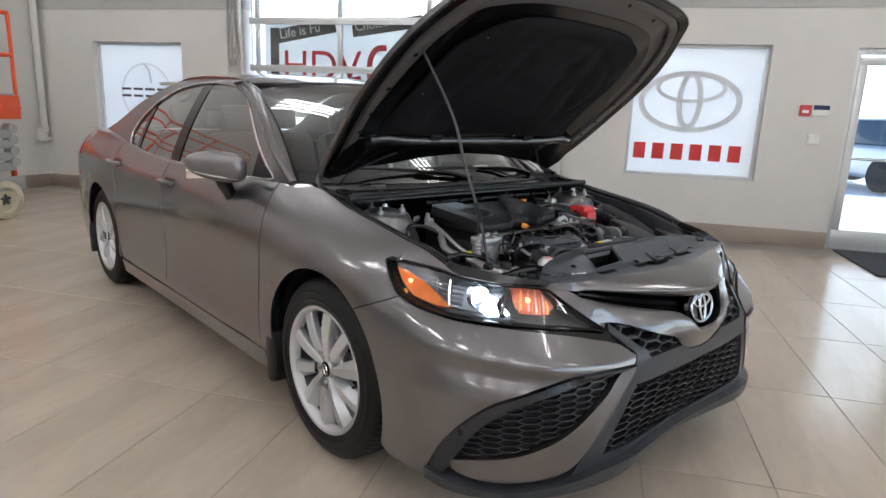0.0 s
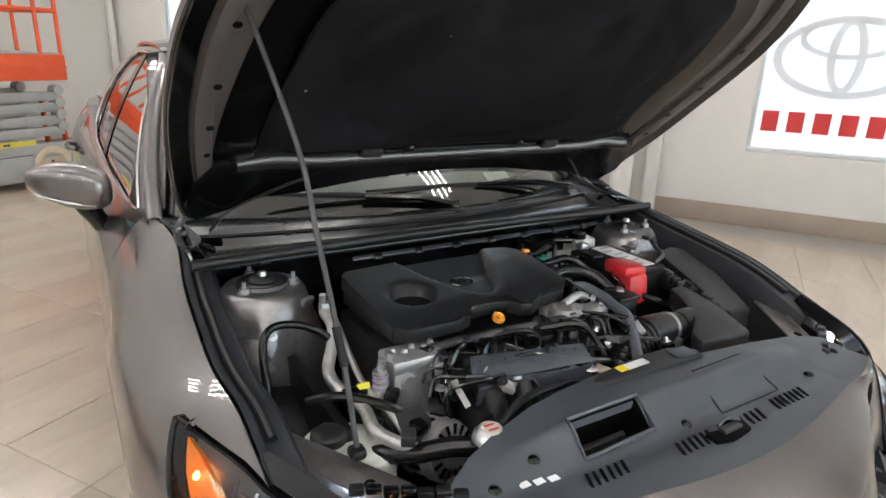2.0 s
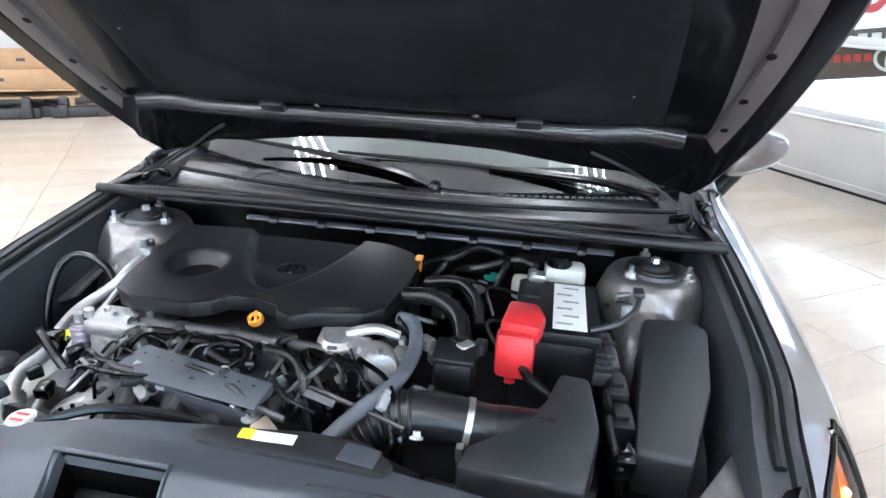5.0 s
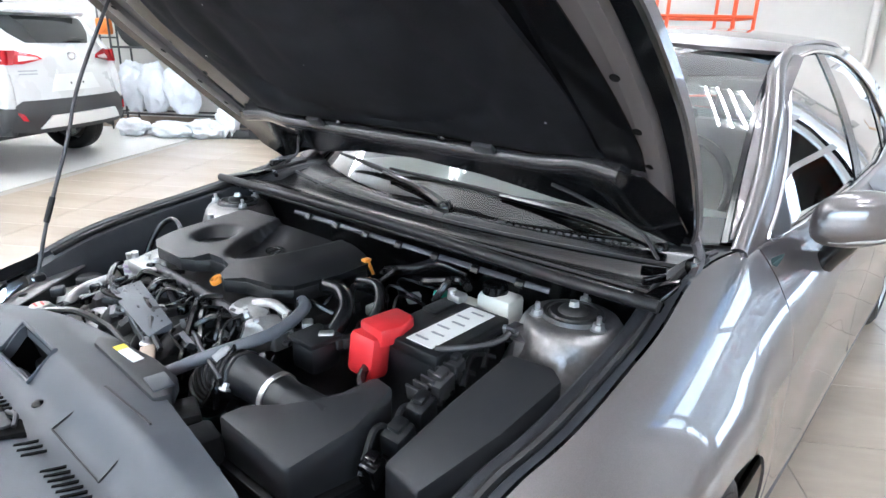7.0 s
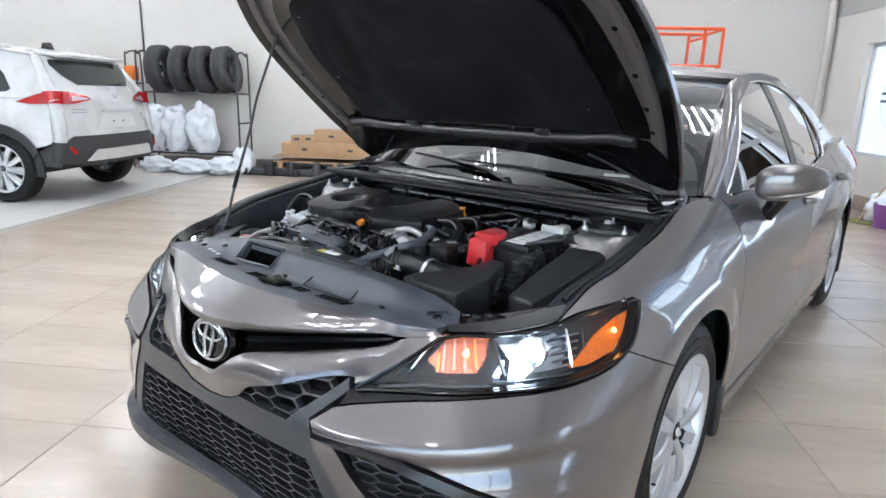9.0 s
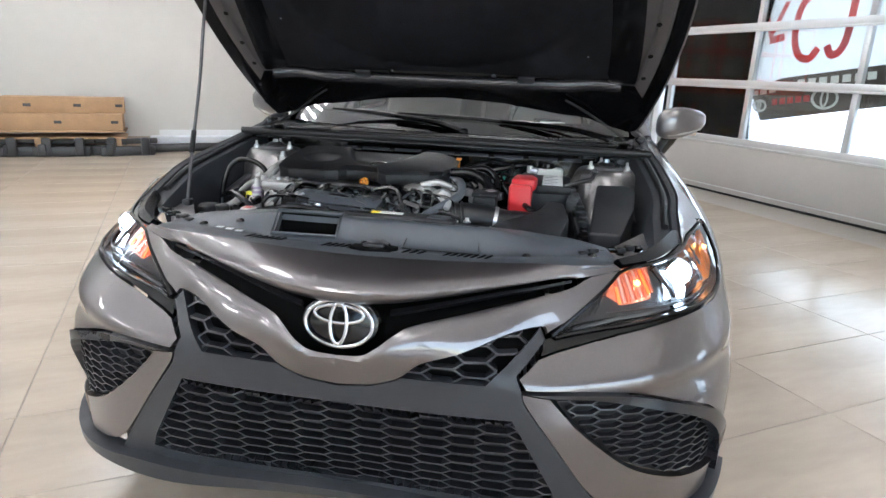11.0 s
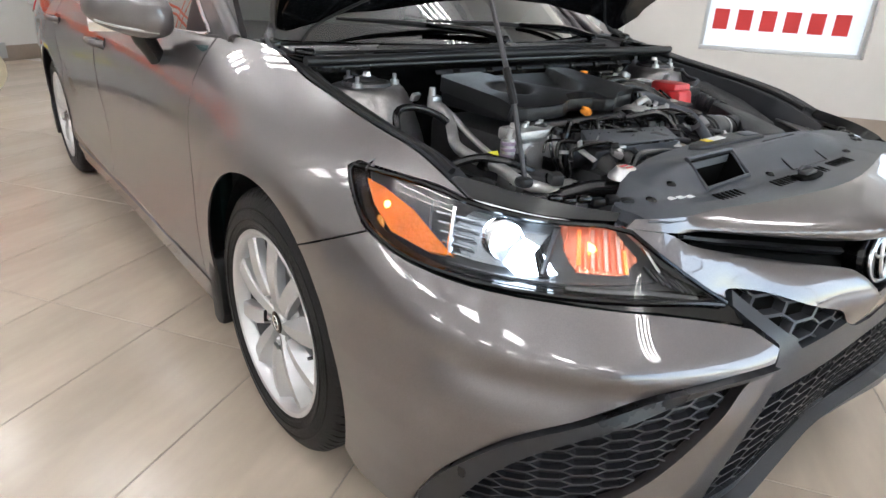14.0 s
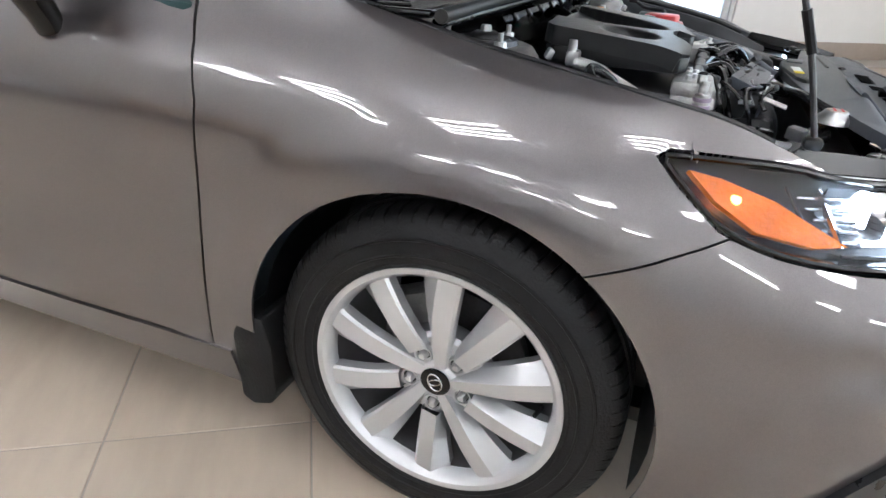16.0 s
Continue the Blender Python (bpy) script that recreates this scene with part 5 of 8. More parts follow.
    obj("light_bar", panel([(0.52, 0.6465), (0.64, 0.6665), (0.80, 0.679), (0.80, 0.684), (0.64, 0.672), (0.52, 0.652)], skin(s, -0.012, False), 0.03, 0.01, flip=fl), mat("smoked_light_bar", (0.10, 0.105, 0.11), 0.25), lampo, "smoked light guide")
    obj("bezel", panel([(0.82, 0.757), (0.835, 0.757), (0.868, 0.72), (0.85, 0.69), (0.83, 0.69), (0.852, 0.72)], skin(s, -0.02, False), 0.02, 0.012, flip=fl), GLOSSB, lampo)
    obj("upper_flange", panel([(1.09, 0.797), (1.03, 0.781), (0.85, 0.772), (0.70, 0.770), (0.69, 0.782), (0.85, 0.792), (1.0, 0.802), (1.08, 0.806)], skin(s, -0.010, False), 0.02, 0.03, flip=fl), COWLP, car, "black flange over the headlamp")

# ---- engine bay shell ----
fedge = [tuple(p) for p in spline(top_edge, 6)]
for s in (-1, 1):
    f = skin(s, -0.006)
    E = np.array([f(np.array([p[0]]), np.array([p[1]]))[0] for p in fedge])
    rows = []
    for dx, dz in ((0.0, 0.0), (0.014, -0.003), (0.018, -0.014), (0.024, -0.016), (0.058, -0.016), (0.066, -0.024), (0.082, -0.10), (0.094, -0.17), (0.13, -0.185), (0.145, -0.34)):
        rows.append(E + np.array([-s * dx, 0, dz]))
    V = [tuple(v) for r in rows for v in r]
    k = len(E)
    F = [((i + 1) * k + j, (i + 1) * k + j + 1, i * k + j + 1, i * k + j) if s > 0 else (i * k + j, i * k + j + 1, (i + 1) * k + j + 1, (i + 1) * k + j) for i in range(len(rows) - 1) for j in range(k - 1)]
    obj("fender_apron", (V, F), APRON, car, "slate black rubber cover along the bay edge")
    obj("bay_seal", tube([tuple(v + np.array([-s * 0.030, 0, -0.010])) for v in E[4:-8:3]], 0.009, 8, 3), SEAL, car, "black rubber seal")
    for y in (0.12, -0.12, -0.3):
        i = int(np.argmin(abs(E[:, 1] - y)))
        obj("clip", lathe([(0, 0.006), (0.008, 0.005), (0.010, 0)], 10, pose(E[i][0] - s * 0.060, E[i][1], E[i][2] - 0.06, 0, -s * 60)), GLOSSB, car)
obj("firewall", panel([(-0.72, 0.30), (0.72, 0.30), (0.72, 0.915), (-0.72, 0.915)], lambda x, z: np.stack([x, 0.15 - 0.03 * np.cos(x * 2) + 0.02 * (z > 0.8), z], -1), 0.1, 0.0), GLOSSB, car, "black firewall")
# Added plate: its near-black colour stands for the shade deep in the bay.
obj("bay_floor", rbox((0, -0.32, 0.36), (1.25, 0.95, 0.02), 0.0), DARKIN, car, "dark plate added to close the bay's shaded bottom")
obj("radiator", rbox((-0.02, -0.60, 0.52), (0.9, 0.06, 0.42), 0.01), DARKMET, car, "dark radiator core")
obj("front_beam", rbox((0, -0.70, 0.62), (1.1, 0.05, 0.12), 0.02), BLACK, car)
obj("subframe_rail", rbox((-0.50, -0.25, 0.52), (0.10, 0.7, 0.12), 0.02), GLOSSB, car)
obj("subframe_rail", rbox((0.56, -0.25, 0.52), (0.10, 0.7, 0.12), 0.02), GLOSSB, car)


# cowl
def cowl(x, v):
    yb = 0.275 + 0.23 * (x / 0.735) ** 2
    y = 0.108 + (yb - 0.108) * v
    z = 0.925 - 0.012 * np.abs(x / 0.73) ** 2 + 0.02 * v - 0.016 * np.exp(-(((v - 0.42) / 0.16) ** 2)) + 0.006 * np.exp(-(((v - 0.8) / 0.08) ** 2))
    return np.stack([x, y, z], -1)


obj("cowl_panel", panel([(-0.735, 0), (0.735, 0), (0.735, 1), (-0.735, 1)], cowl, 0.05, 0.01, resv=0.05), COWLP, car, "black plastic cowl below the windscreen")
for v, rr in ((0.16, 0.004), (0.62, 0.005)):
    obj("cowl_rib", tube([tuple(cowl(np.array(x), np.array(v)) + np.array([0, 0, 0.002])) for x in np.linspace(-0.70, 0.70, 15)], rr, 6, 2), SEAL, car, "moulded cowl rib")
obj("cowl_seal", tube([(-0.735, 0.080, 0.934), (-0.5, 0.094, 0.932), (-0.3, 0.099, 0.934), (0, 0.095, 0.935), (0.3, 0.086, 0.934), (0.55, 0.078, 0.931), (0.735, 0.084, 0.930)], 0.012, 10, 4), SEAL, car, "rubber cowl seal")
obj("cowl_lip", rbox((0, 0.100, 0.918), (1.38, 0.03, 0.012), 0.004), COWLP, car)
obj("cowl_rail", rbox((0.08, 0.088, 0.893), (0.86, 0.005, 0.014), 0.002, pose(0, 0, 0, -38)), mat("painted_steel_edge", (0.05, 0.055, 0.065), 0.22, 0.6), car, "glossy steel edge under the cowl")
for k in range(7):
    obj("rail_clip", rbox((-0.28 + 0.12 * k, 0.084, 0.892), (0.022, 0.010, 0.02), 0.003, pose(0, 0, 0, -38)), GLOSSB, car)
for x in np.arange(-0.60, -0.44, 0.011):
    obj("vent_slat", rbox((x, 0.165, 0.921), (0.005, 0.035, 0.004), 0.001, pose(0, 0, 0, 4)), GLOSSB, car)
for x in np.arange(0.22, 0.62, 0.018):
    obj("vent_slat", rbox((x, 0.255 + 0.2 * (x / 0.735) ** 2 * 0.8, 0.945), (0.010, 0.006, 0.004), 0.001), DARKMET, car)
for s in (-1, 1):
    obj("cowl_corner", join(rbox((s * 0.715, 0.185, 0.934), (0.035, 0.17, 0.012), 0.005), rbox((s * 0.722, 0.30, 0.952), (0.03, 0.08, 0.035), 0.012), rbox((s * 0.66, 0.235, 0.937), (0.05, 0.012, 0.022), 0.004, pose(0, 0, 0, 20, 0, s * 25)), rbox((s * 0.68, 0.19, 0.938), (0.012, 0.06, 0.016), 0.004, pose(0, 0, 0, 0, 0, -s * 20))), GLOSSB, car, "black cowl corner")
    hg = obj("bonnet_hinge", join(tube([(s * 0.735, 0.24, 0.935), (s * 0.725, 0.30, 0.965), (s * 0.70, 0.34, 0.985), (s * 0.69, 0.31, 1.035), (s * 0.685, 0.25, 1.075)], 0.011, 6, 4), rbox((s * 0.735, 0.26, 0.93), (0.02, 0.09, 0.03), 0.006), rbox((s * 0.683, 0.24, 1.085), (0.018, 0.03, 0.08), 0.006, pose(0, 0, 0, 40))), DARKMET, car, "steel bonnet hinge")
    obj("washer_hose", tube([(s * 0.66, 0.25, 0.96), (s * 0.6, 0.28, 1.0), (s * 0.50, 0.22, 1.06), (s * 0.44, 0.18, 1.09)], 0.004, 6), SEAL, car)

# wipers
for (px, py, pz), (tx, ty, tz), bend in (((0.07, 0.27, 0.955), (-0.50, 0.36, 1.005), 0.016), ((0.62, 0.36, 0.95), (-0.22, 0.31, 1.003), 0.02)):
    P, Q = np.array((px, py, pz)), np.array((tx, ty, tz))
    w = obj("wiper", tube([P, P * 0.8 + Q * 0.2 + np.array((0, 0, bend * 1.1)), P * 0.5 + Q * 0.5 + np.array((0, 0, bend))], [0.014, 0.011, 0.007], 8, 6), GLOSSB, car, "black windscreen wiper")
    mid = P * 0.5 + Q * 0.5
    a, b = Q, mid * 2 - Q
    a, b = Q + (P - Q) * 0.02, Q + (P - Q) * 0.86
    obj("wiper_blade", tube([a + np.array((0, 0.018, 0.006)), (a + b) / 2 + np.array((0, 0.012, 0.016)), b + np.array((0, 0.02, 0.008))], [0.004, 0.009, 0.004], 8, 8), RUBBER, w, "rubber wiper blade")
    obj("wiper_cap", lathe([(0, 0.018), (0.012, 0.017), (0.018, 0.008), (0.019, 0)], 16, pose(px, py, pz - 0.004)), GLOSSB, w)


# ---- radiator shroud ----
def shroud(x, y):
    ax = np.abs(x)
    front = np.interp(ax, [0, 0.178, 0.4, 0.573, 0.66], [0.7735, 0.773, 0.774, 0.777, 0.775])
    start = np.interp(ax, [0, 0.19, 0.33, 0.4], [-0.828, -0.81, -0.782, -0.76])
    t = np.clip((y - start) / (-0.56 - start), 0, 1)
    step = np.clip((y + 0.690) / 0.06, 0, 1)
    step = 0.042 * step * step * (3 - 2 * step) - 0.012 * np.clip((y + 0.63) / 0.06, 0, 1)
    mid = np.interp(ax, [0.28, 0.42], [1, 0])
    z = front - 0.006 + mid * step + (1 - mid) * 0.04 * t * (1 - 0.25 * t) - 0.008 * np.exp(-(((y + 0.71 - 0.12 * np.abs(x) ** 2) / 0.03) ** 2)) - 0.03 * np.clip((np.abs(x) - 0.42) / 0.2, 0, 1) ** 2 * t
    return np.stack([x, y, z], -1)


_nt = nosefn(1)(*np.array(nose_top).T)
sh_front = [(x, float(np.interp(abs(x), _nt[:, 0], _nt[:, 1])) - 0.004) for x in np.linspace(-0.545, 0.56, 34)]
sh_rear = [(0.572, -0.66), (0.55, -0.625), (0.46, -0.598), (0.32, -0.578), (0.17, -0.556), (0.14, -0.52), (0.05, -0.514), (-0.09, -0.522), (-0.20, -0.536), (-0.28, -0.552), (-0.38, -0.585), (-0.46, -0.618), (-0.535, -0.665)]
mouth = [(-0.264, -0.634), (-0.103, -0.634), (-0.103, -0.679), (-0.260, -0.682)]
shr = obj("radiator_shroud", panel(sh_front + sh_rear, shroud, 0.0075, 0.02, holes=[mouth]), SATIN, car, "satin grey plastic radiator cover")
mr = [tuple(v) for v in shroud(*np.array(mouth).T)]
ml = [(v[0], v[1] + 0.02, v[2] - 0.09) for v in mr]
obj("duct_wall", (mr + ml, [(i, (i + 1) % 4, 4 + (i + 1) % 4, 4 + i) for i in range(4)] + [(4, 5, 6, 7)]), mat("hollow_shade_black", (0.004, 0.004, 0.004), 0.6), shr, "dark duct mouth", smooth=False)
obj("mouth_rim", tube([tuple(v) for v in shroud(*np.array([(-0.269, -0.631), (-0.098, -0.631), (-0.097, -0.682), (-0.265, -0.685)]).T) + np.array([0, 0, 0.004])], 0.005, 6, 1, False, True), SATIN, shr)
for cx0, n, sp, dy in ((-0.30, 6, 0.016, -0.728), (-0.10, 6, 0.016, -0.742), (0.095, 3, 0.018, -0.742), (0.19, 7, 0.016, -0.735)):
    for k in range(n):
        x = cx0 + k * sp
        z = float(shroud(np.array(x), np.array(dy))[2])
        obj("cooling_slot", rbox((x, dy, z + 0.0015), (0.006, 0.034, 0.003), 0.001, pose(0, 0, 0, 0, 0, -25)), MATS["hollow_shade_black"], shr)
obj("latch_hole", block([(0.0, -0.775), (0.06, -0.768), (0.075, -0.735), (0.03, -0.728), (0.01, -0.745), (-0.03, -0.738), (-0.035, -0.765)], 0.76, 0.7745, 0.002), MATS["hollow_shade_black"], shr, "dark bonnet latch opening")
obj("latch", join(rbox((0.02, -0.752, 0.777), (0.05, 0.018, 0.008), 0.003), tube([(0.0, -0.74, 0.779), (0.03, -0.735, 0.784), (0.055, -0.745, 0.779)], 0.004, 6)), DARKMET, car, "dark steel bonnet latch")
for x, y in ((-0.36, -0.66), (-0.02, -0.69), (0.37, -0.70), (0.52, -0.67), (-0.45, -0.68)):
    z = float(shroud(np.array(x), np.array(y))[2])
    obj("push_clip", lathe([(0, 0.005), (0.007, 0.004), (0.011, 0.0005), (0.012, -0.002)], 14, pose(x, y, z)), GLOSSB, shr)
z = float(shroud(np.array(0.1), np.array(-0.66))[2])
obj("hatch_line", tube([tuple(v) for v in shroud(*np.array([(0.085, -0.615), (0.245, -0.612), (0.26, -0.70), (0.075, -0.70)]).T) + np.array([0, 0, 0.0005])], 0.0022, 5, 1, False, True), BLACK, shr)
obj("duct_cover", block([(-0.125, -0.548), (-0.09, -0.530), (0.05, -0.512), (0.14, -0.516), (0.185, -0.55), (0.175, -0.578), (0.0, -0.570), (-0.10, -0.566)], 0.775, 0.806, 0.007), BOXP, shr, "black duct cover behind the radiator cover")
obj("duct_panel", rbox((0.135, -0.548, 0.807), (0.055, 0.036, 0.004), 0.002, pose(0, 0, 0, 0, 0, -8)), SATIN, shr)
obj("warning_label", join(rbox((0.006, -0.540, 0.8068), (0.062, 0.020, 0.0015), 0, pose(0, 0, 0, 0, 0, 2))), LABEL, shr, "white paper label")
obj("label_corner", rbox((-0.036, -0.5405, 0.8070), (0.022, 0.020, 0.0015), 0, pose(0, 0, 0, 0, 0, 2)), LABELY, shr, "yellow label end")
for k in range(3):
    obj("print_bar", rbox((-0.40 + 0.027 * k, -0.69 - 0.003 * k, float(shroud(np.array(-0.40 + 0.027 * k), np.array(-0.69))[2]) + 0.001), (0.018, 0.012, 0.001), 0), LABEL, shr, "white printed mark")

# ---- strut towers ----
for s, y0 in ((-1, 0.05), (1, 0.045)):
    V, F = lathe([(0.03, 0.0), (0.078, 0.0), (0.088, -0.004), (0.098, -0.018), (0.110, -0.05), (0.124, -0.09), (0.138, -0.13), (0.150, -0.17), (0.160, -0.22), (0.172, -0.34)], 64)
    dent = []
    for x, y, z in V:
        a, deep = math.atan2(y, x), min(1.0, max(0.0, -z - 0.01) / 0.05)
        n = noise.noise(Vector((2.2 * math.cos(a) + 5 * s, 2.2 * math.sin(a), 9 * z)))
        f = 1 + deep * (0.10 * n - 0.05 * max(0.0, math.cos(3 * a + 0.6)) ** 3)
        dent.append((s * 0.59 + x * f, y0 + y * f, 0.880 + z))
    tw = obj("strut_tower", (dent, F), BAYMET, car, "bare grey metal strut tower", 60)
    obj("strut_cap", lathe([(0, 0.020), (0.018, 0.020), (0.026, 0.016), (0.03, 0.010), (0.044, 0.010), (0.048, 0.004), (0.052, 0.004), (0.055, -0.002)], 28, pose(s * 0.59, y0, 0.880)), SEAL, tw, "black rubber strut cap")
    obj("cap_ring", lathe([(0.049, 0.0), (0.051, 0.008), (0.058, 0.008), (0.061, 0.0)], 28, pose(s * 0.59, y0, 0.880)), DARKMET, tw)
    obj("strut_nut", lathe([(0, 0.026), (0.009, 0.026), (0.011, 0.016)], 6, pose(s * 0.59, y0, 0.884)), STEEL, tw)
    for k in range(3):
        a = radians(100 + 120 * k)
        p = (s * 0.59 + 0.069 * math.cos(a), y0 + 0.069 * math.sin(a), 0.880)
        obj("stud", join(lathe([(0, 0.026), (0.005, 0.026), (0.005, 0.012), (0.011, 0.012), (0.012, 0.002), (0.016, 0.0)], 8, pose(*p))), STEEL, tw)
    obj("tower_gusset", join(rbox((s * 0.665, y0 - 0.13, 0.775), (0.07, 0.18, 0.010), 0.004, pose(0, 0, 0, 12, s * 24)), rbox((s * 0.535, y0 - 0.075, 0.842), (0.05, 0.035, 0.008), 0.003, pose(0, 0, 0, 14)), rbox((s * 0.545, y0 - 0.094, 0.815), (0.045, 0.006, 0.05), 0.002, pose(0, 0, 0, -14))), BAYMET, tw)
    obj("tower_bolt", lathe([(0, 0.012), (0.010, 0.012), (0.011, 0.004), (0.024, 0.002), (0.026, -0.003)], 18, pose(s * 0.605, y0 - 0.112, 0.795, 62, s * 6)), STEEL, tw)
    obj("bolt_boss", lathe([(0.026, 0.0), (0.036, -0.004), (0.044, -0.016), (0.05, -0.04)], 24, pose(s * 0.605, y0 - 0.112, 0.795, 62, s * 6)), BAYMET, tw)
    obj("headlamp_bracket", join(rbox((s * 0.628, -0.495, 0.752), (0.062, 0.24, 0.006), 0.003, pose(0, 0, 0, 4, s * 8, -s * 33)), rbox((s * 0.655, -0.505, 0.738), (0.006, 0.24, 0.034), 0.002, pose(0, 0, 0, 4, 0, -s * 33))), BAYMET, car, "bare metal bracket with holes")
    for k in range(4):
        obj("bracket_hole", lathe([(0, 0.001), (0.010, 0.0008), (0.0105, -0.002)], 12, pose(s * (0.668 - 0.028 * k + 0.012 * (k % 2)), -0.425 - 0.042 * k, 0.7565 - 0.002 * k, 4, s * 8)), MATS["hollow_shade_black"], car)

    obj("tower_tag", rbox((s * 0.52, y0 - 0.105, 0.862), (0.03, 0.012, 0.02), 0.004, pose(0, 0, 0, 25, 0, 20)), STEEL, tw)

# ---- engine ----
def coverz(x, y):
    x, y = np.asarray(x, float), np.asarray(y, float)
    z = 0.893 + 0.09 * (y + 0.15) - 0.012 * np.clip((-y - 0.22) / 0.08, 0, 1) ** 2
    d = (y + 0.225) - ((x + 0.150) / 0.085) ** 2 * 0.10
    z = z - 0.030 / (1 + np.exp(-d / 0.005)) * np.clip((0.06 - y) / 0.16, 0.15, 1)
    r = np.hypot(x + 0.322, y + 0.175)
    z = z - 0.040 / (1 + np.exp((r - 0.046) / 0.004))
    z = z - 0.02 * np.clip((x - 0.02) / 0.09, 0, 1) ** 2
    return np.stack([x, y, z], -1)


cov = [tuple(p) for p in spline([(-0.415, -0.022), (-0.25, -0.012), (-0.05, -0.012), (0.085, -0.028)], 4)] + [(0.108, -0.04), (0.105, -0.12), (0.085, -0.23), (0.05, -0.262), (-0.03, -0.275), (-0.075, -0.30), (-0.10, -0.292), (-0.115, -0.262), (-0.16, -0.252), (-0.215, -0.255), (-0.235, -0.285), (-0.27, -0.30), (-0.39, -0.30), (-0.425, -0.285), (-0.43, -0.20), (-0.432, -0.04)]
cv = obj("engine_cover", panel(cov, coverz, 0.009, 0.035), mat("polished_grain_cover", (0.013, 0.0135, 0.015), 0.34, spec=0.5, vary=0.3, scale=14, bump=0.1, bscale=500), car, "black moulded engine cover with a round recess", 50)
obj("cover_skirt", block([(p[0] * 0.99 - 0.002, p[1] * 0.99 - 0.002) for p in cov], 0.835, 0.865, 0.003), BLACK, cv)
for ry, rx, w in ((0.030, 0.021, 0.005), (0.009, 0.018, 0.004)):
    obj("cover_badge", tube([(-0.150 + ry * math.cos(a), -0.115 + rx * math.sin(a) * 0.9, float(coverz(-0.15, -0.115 + rx * math.sin(a))[2]) + 0.002) for a in np.linspace(0, 2 * math.pi, 26, endpoint=False)], w / 2, 6, 1, True, True), GLOSSB, cv, "gloss black oval badge")
obj("engine_block", join(rbox((-0.16, -0.15, 0.66), (0.52, 0.34, 0.28), 0.02), rbox((0.22, -0.2, 0.55), (0.30, 0.4, 0.26), 0.04)), DARKMET, car, "dark engine block")
oc_ = obj("oil_cap", join(lathe([(0.007, 0.006), (0.009, 0.010), (0.012, 0.011), (0.0145, 0.008), (0.015, 0.0)], 24, pose(-0.152, -0.274, 0.832, 25)), rbox((-0.152, -0.2745, 0.840), (0.006, 0.027, 0.007), 0.003, pose(0, 0, 0, 25, 0, 20))), ORANGE, car, "orange oil filler cap")
obj("cap_centre", lathe([(0, 0.005), (0.0095, 0.006)], 16, pose(-0.152, -0.274, 0.832, 25)), GLOSSB, oc_)
obj("dipstick", join(tube([(0.10, -0.02, 0.85), (0.105, -0.04, 0.888)], 0.004, 6, smooth=False), rbox((0.105, -0.045, 0.892), (0.016, 0.02, 0.008), 0.003)), ORANGE, car, "orange dipstick handle")
# casting on the passenger end
cst = obj("timing_casting", join(rbox((-0.395, -0.315, 0.815), (0.12, 0.075, 0.03), 0.008), rbox((-0.41, -0.315, 0.74), (0.085, 0.07, 0.14), 0.014), rbox((-0.38, -0.33, 0.66), (0.10, 0.06, 0.10), 0.02), rbox((-0.35, -0.345, 0.79), (0.05, 0.05, 0.05), 0.01), tube([(-0.42, -0.36, 0.78), (-0.42, -0.345, 0.78)], 0.018, 12, smooth=False)), ALU, car, "cast aluminium end cover")
for k in range(5):
    obj("bolt", lathe([(0, 0.008), (0.006, 0.008), (0.007, 0.0), (0.010, -0.001)], 6, pose(-0.435 + 0.022 * k, -0.305 - 0.012 * (k % 2), 0.831)), STEEL, cst)
alt = obj("alternator", move(lathe([(0, 0.05), (0.025, 0.05), (0.03, 0.04), (0.055, 0.035), (0.06, 0.02), (0.06, -0.05), (0.04, -0.06)], 24), pose(-0.40, -0.44, 0.68, 75, 0, 15)), ALU, car, "aluminium alternator")
for a in range(0, 360, 24):
    spot = pose(-0.40, -0.44, 0.68, 75, 0, 15) @ pose(0, 0, 0, 0, 0, a)
    obj("vent_slot", move(rbox((0.0590, 0, -0.012), (0.006, 0.011, 0.034), 0.002), spot), GLOSSB, alt)
    obj("vent_slot", move(rbox((0.043, 0, 0.0375), (0.020, 0.007, 0.005), 0.0015), spot), GLOSSB, alt)
for k in range(12):
    a = 2 * math.pi * k / 12
    obj("fin", move(rbox((0.052 * math.cos(a), 0.052 * math.sin(a), 0.0), (0.006, 0.018, 0.07), 0.002, pose(0, 0, 0, 0, 0, math.degrees(a))), pose(-0.40, -0.44, 0.68, 75, 0, 15)), ALU, alt)
obj("sensor_body", join(tube([(-0.475, -0.335, 0.815), (-0.475, -0.345, 0.74)], 0.014, 12, smooth=False), tube([(-0.475, -0.335, 0.815), (-0.472, -0.337, 0.838)], 0.008, 10, smooth=False), tube([(-0.455, -0.33, 0.83), (-0.452, -0.33, 0.845)], 0.009, 10, smooth=False)), ALU, car, "round metal actuator")
for k in range(3):
    obj("actuator_band", move(lathe([(0.013, 0.004), (0.0165, 0.003), (0.0165, -0.003), (0.013, -0.004)], 16), pose(-0.475, -0.337, 0.806 - 0.013 * k)), mat("violet_band", (0.30, 0.24, 0.33), 0.45), car)
# intake manifold and rails in front of the cover
man = obj("intake_manifold", join(rbox((-0.16, -0.375, 0.775), (0.40, 0.10, 0.05), 0.014), rbox((-0.16, -0.44, 0.72), (0.36, 0.10, 0.08), 0.03)), BLACK, car, "black ribbed intake manifold")
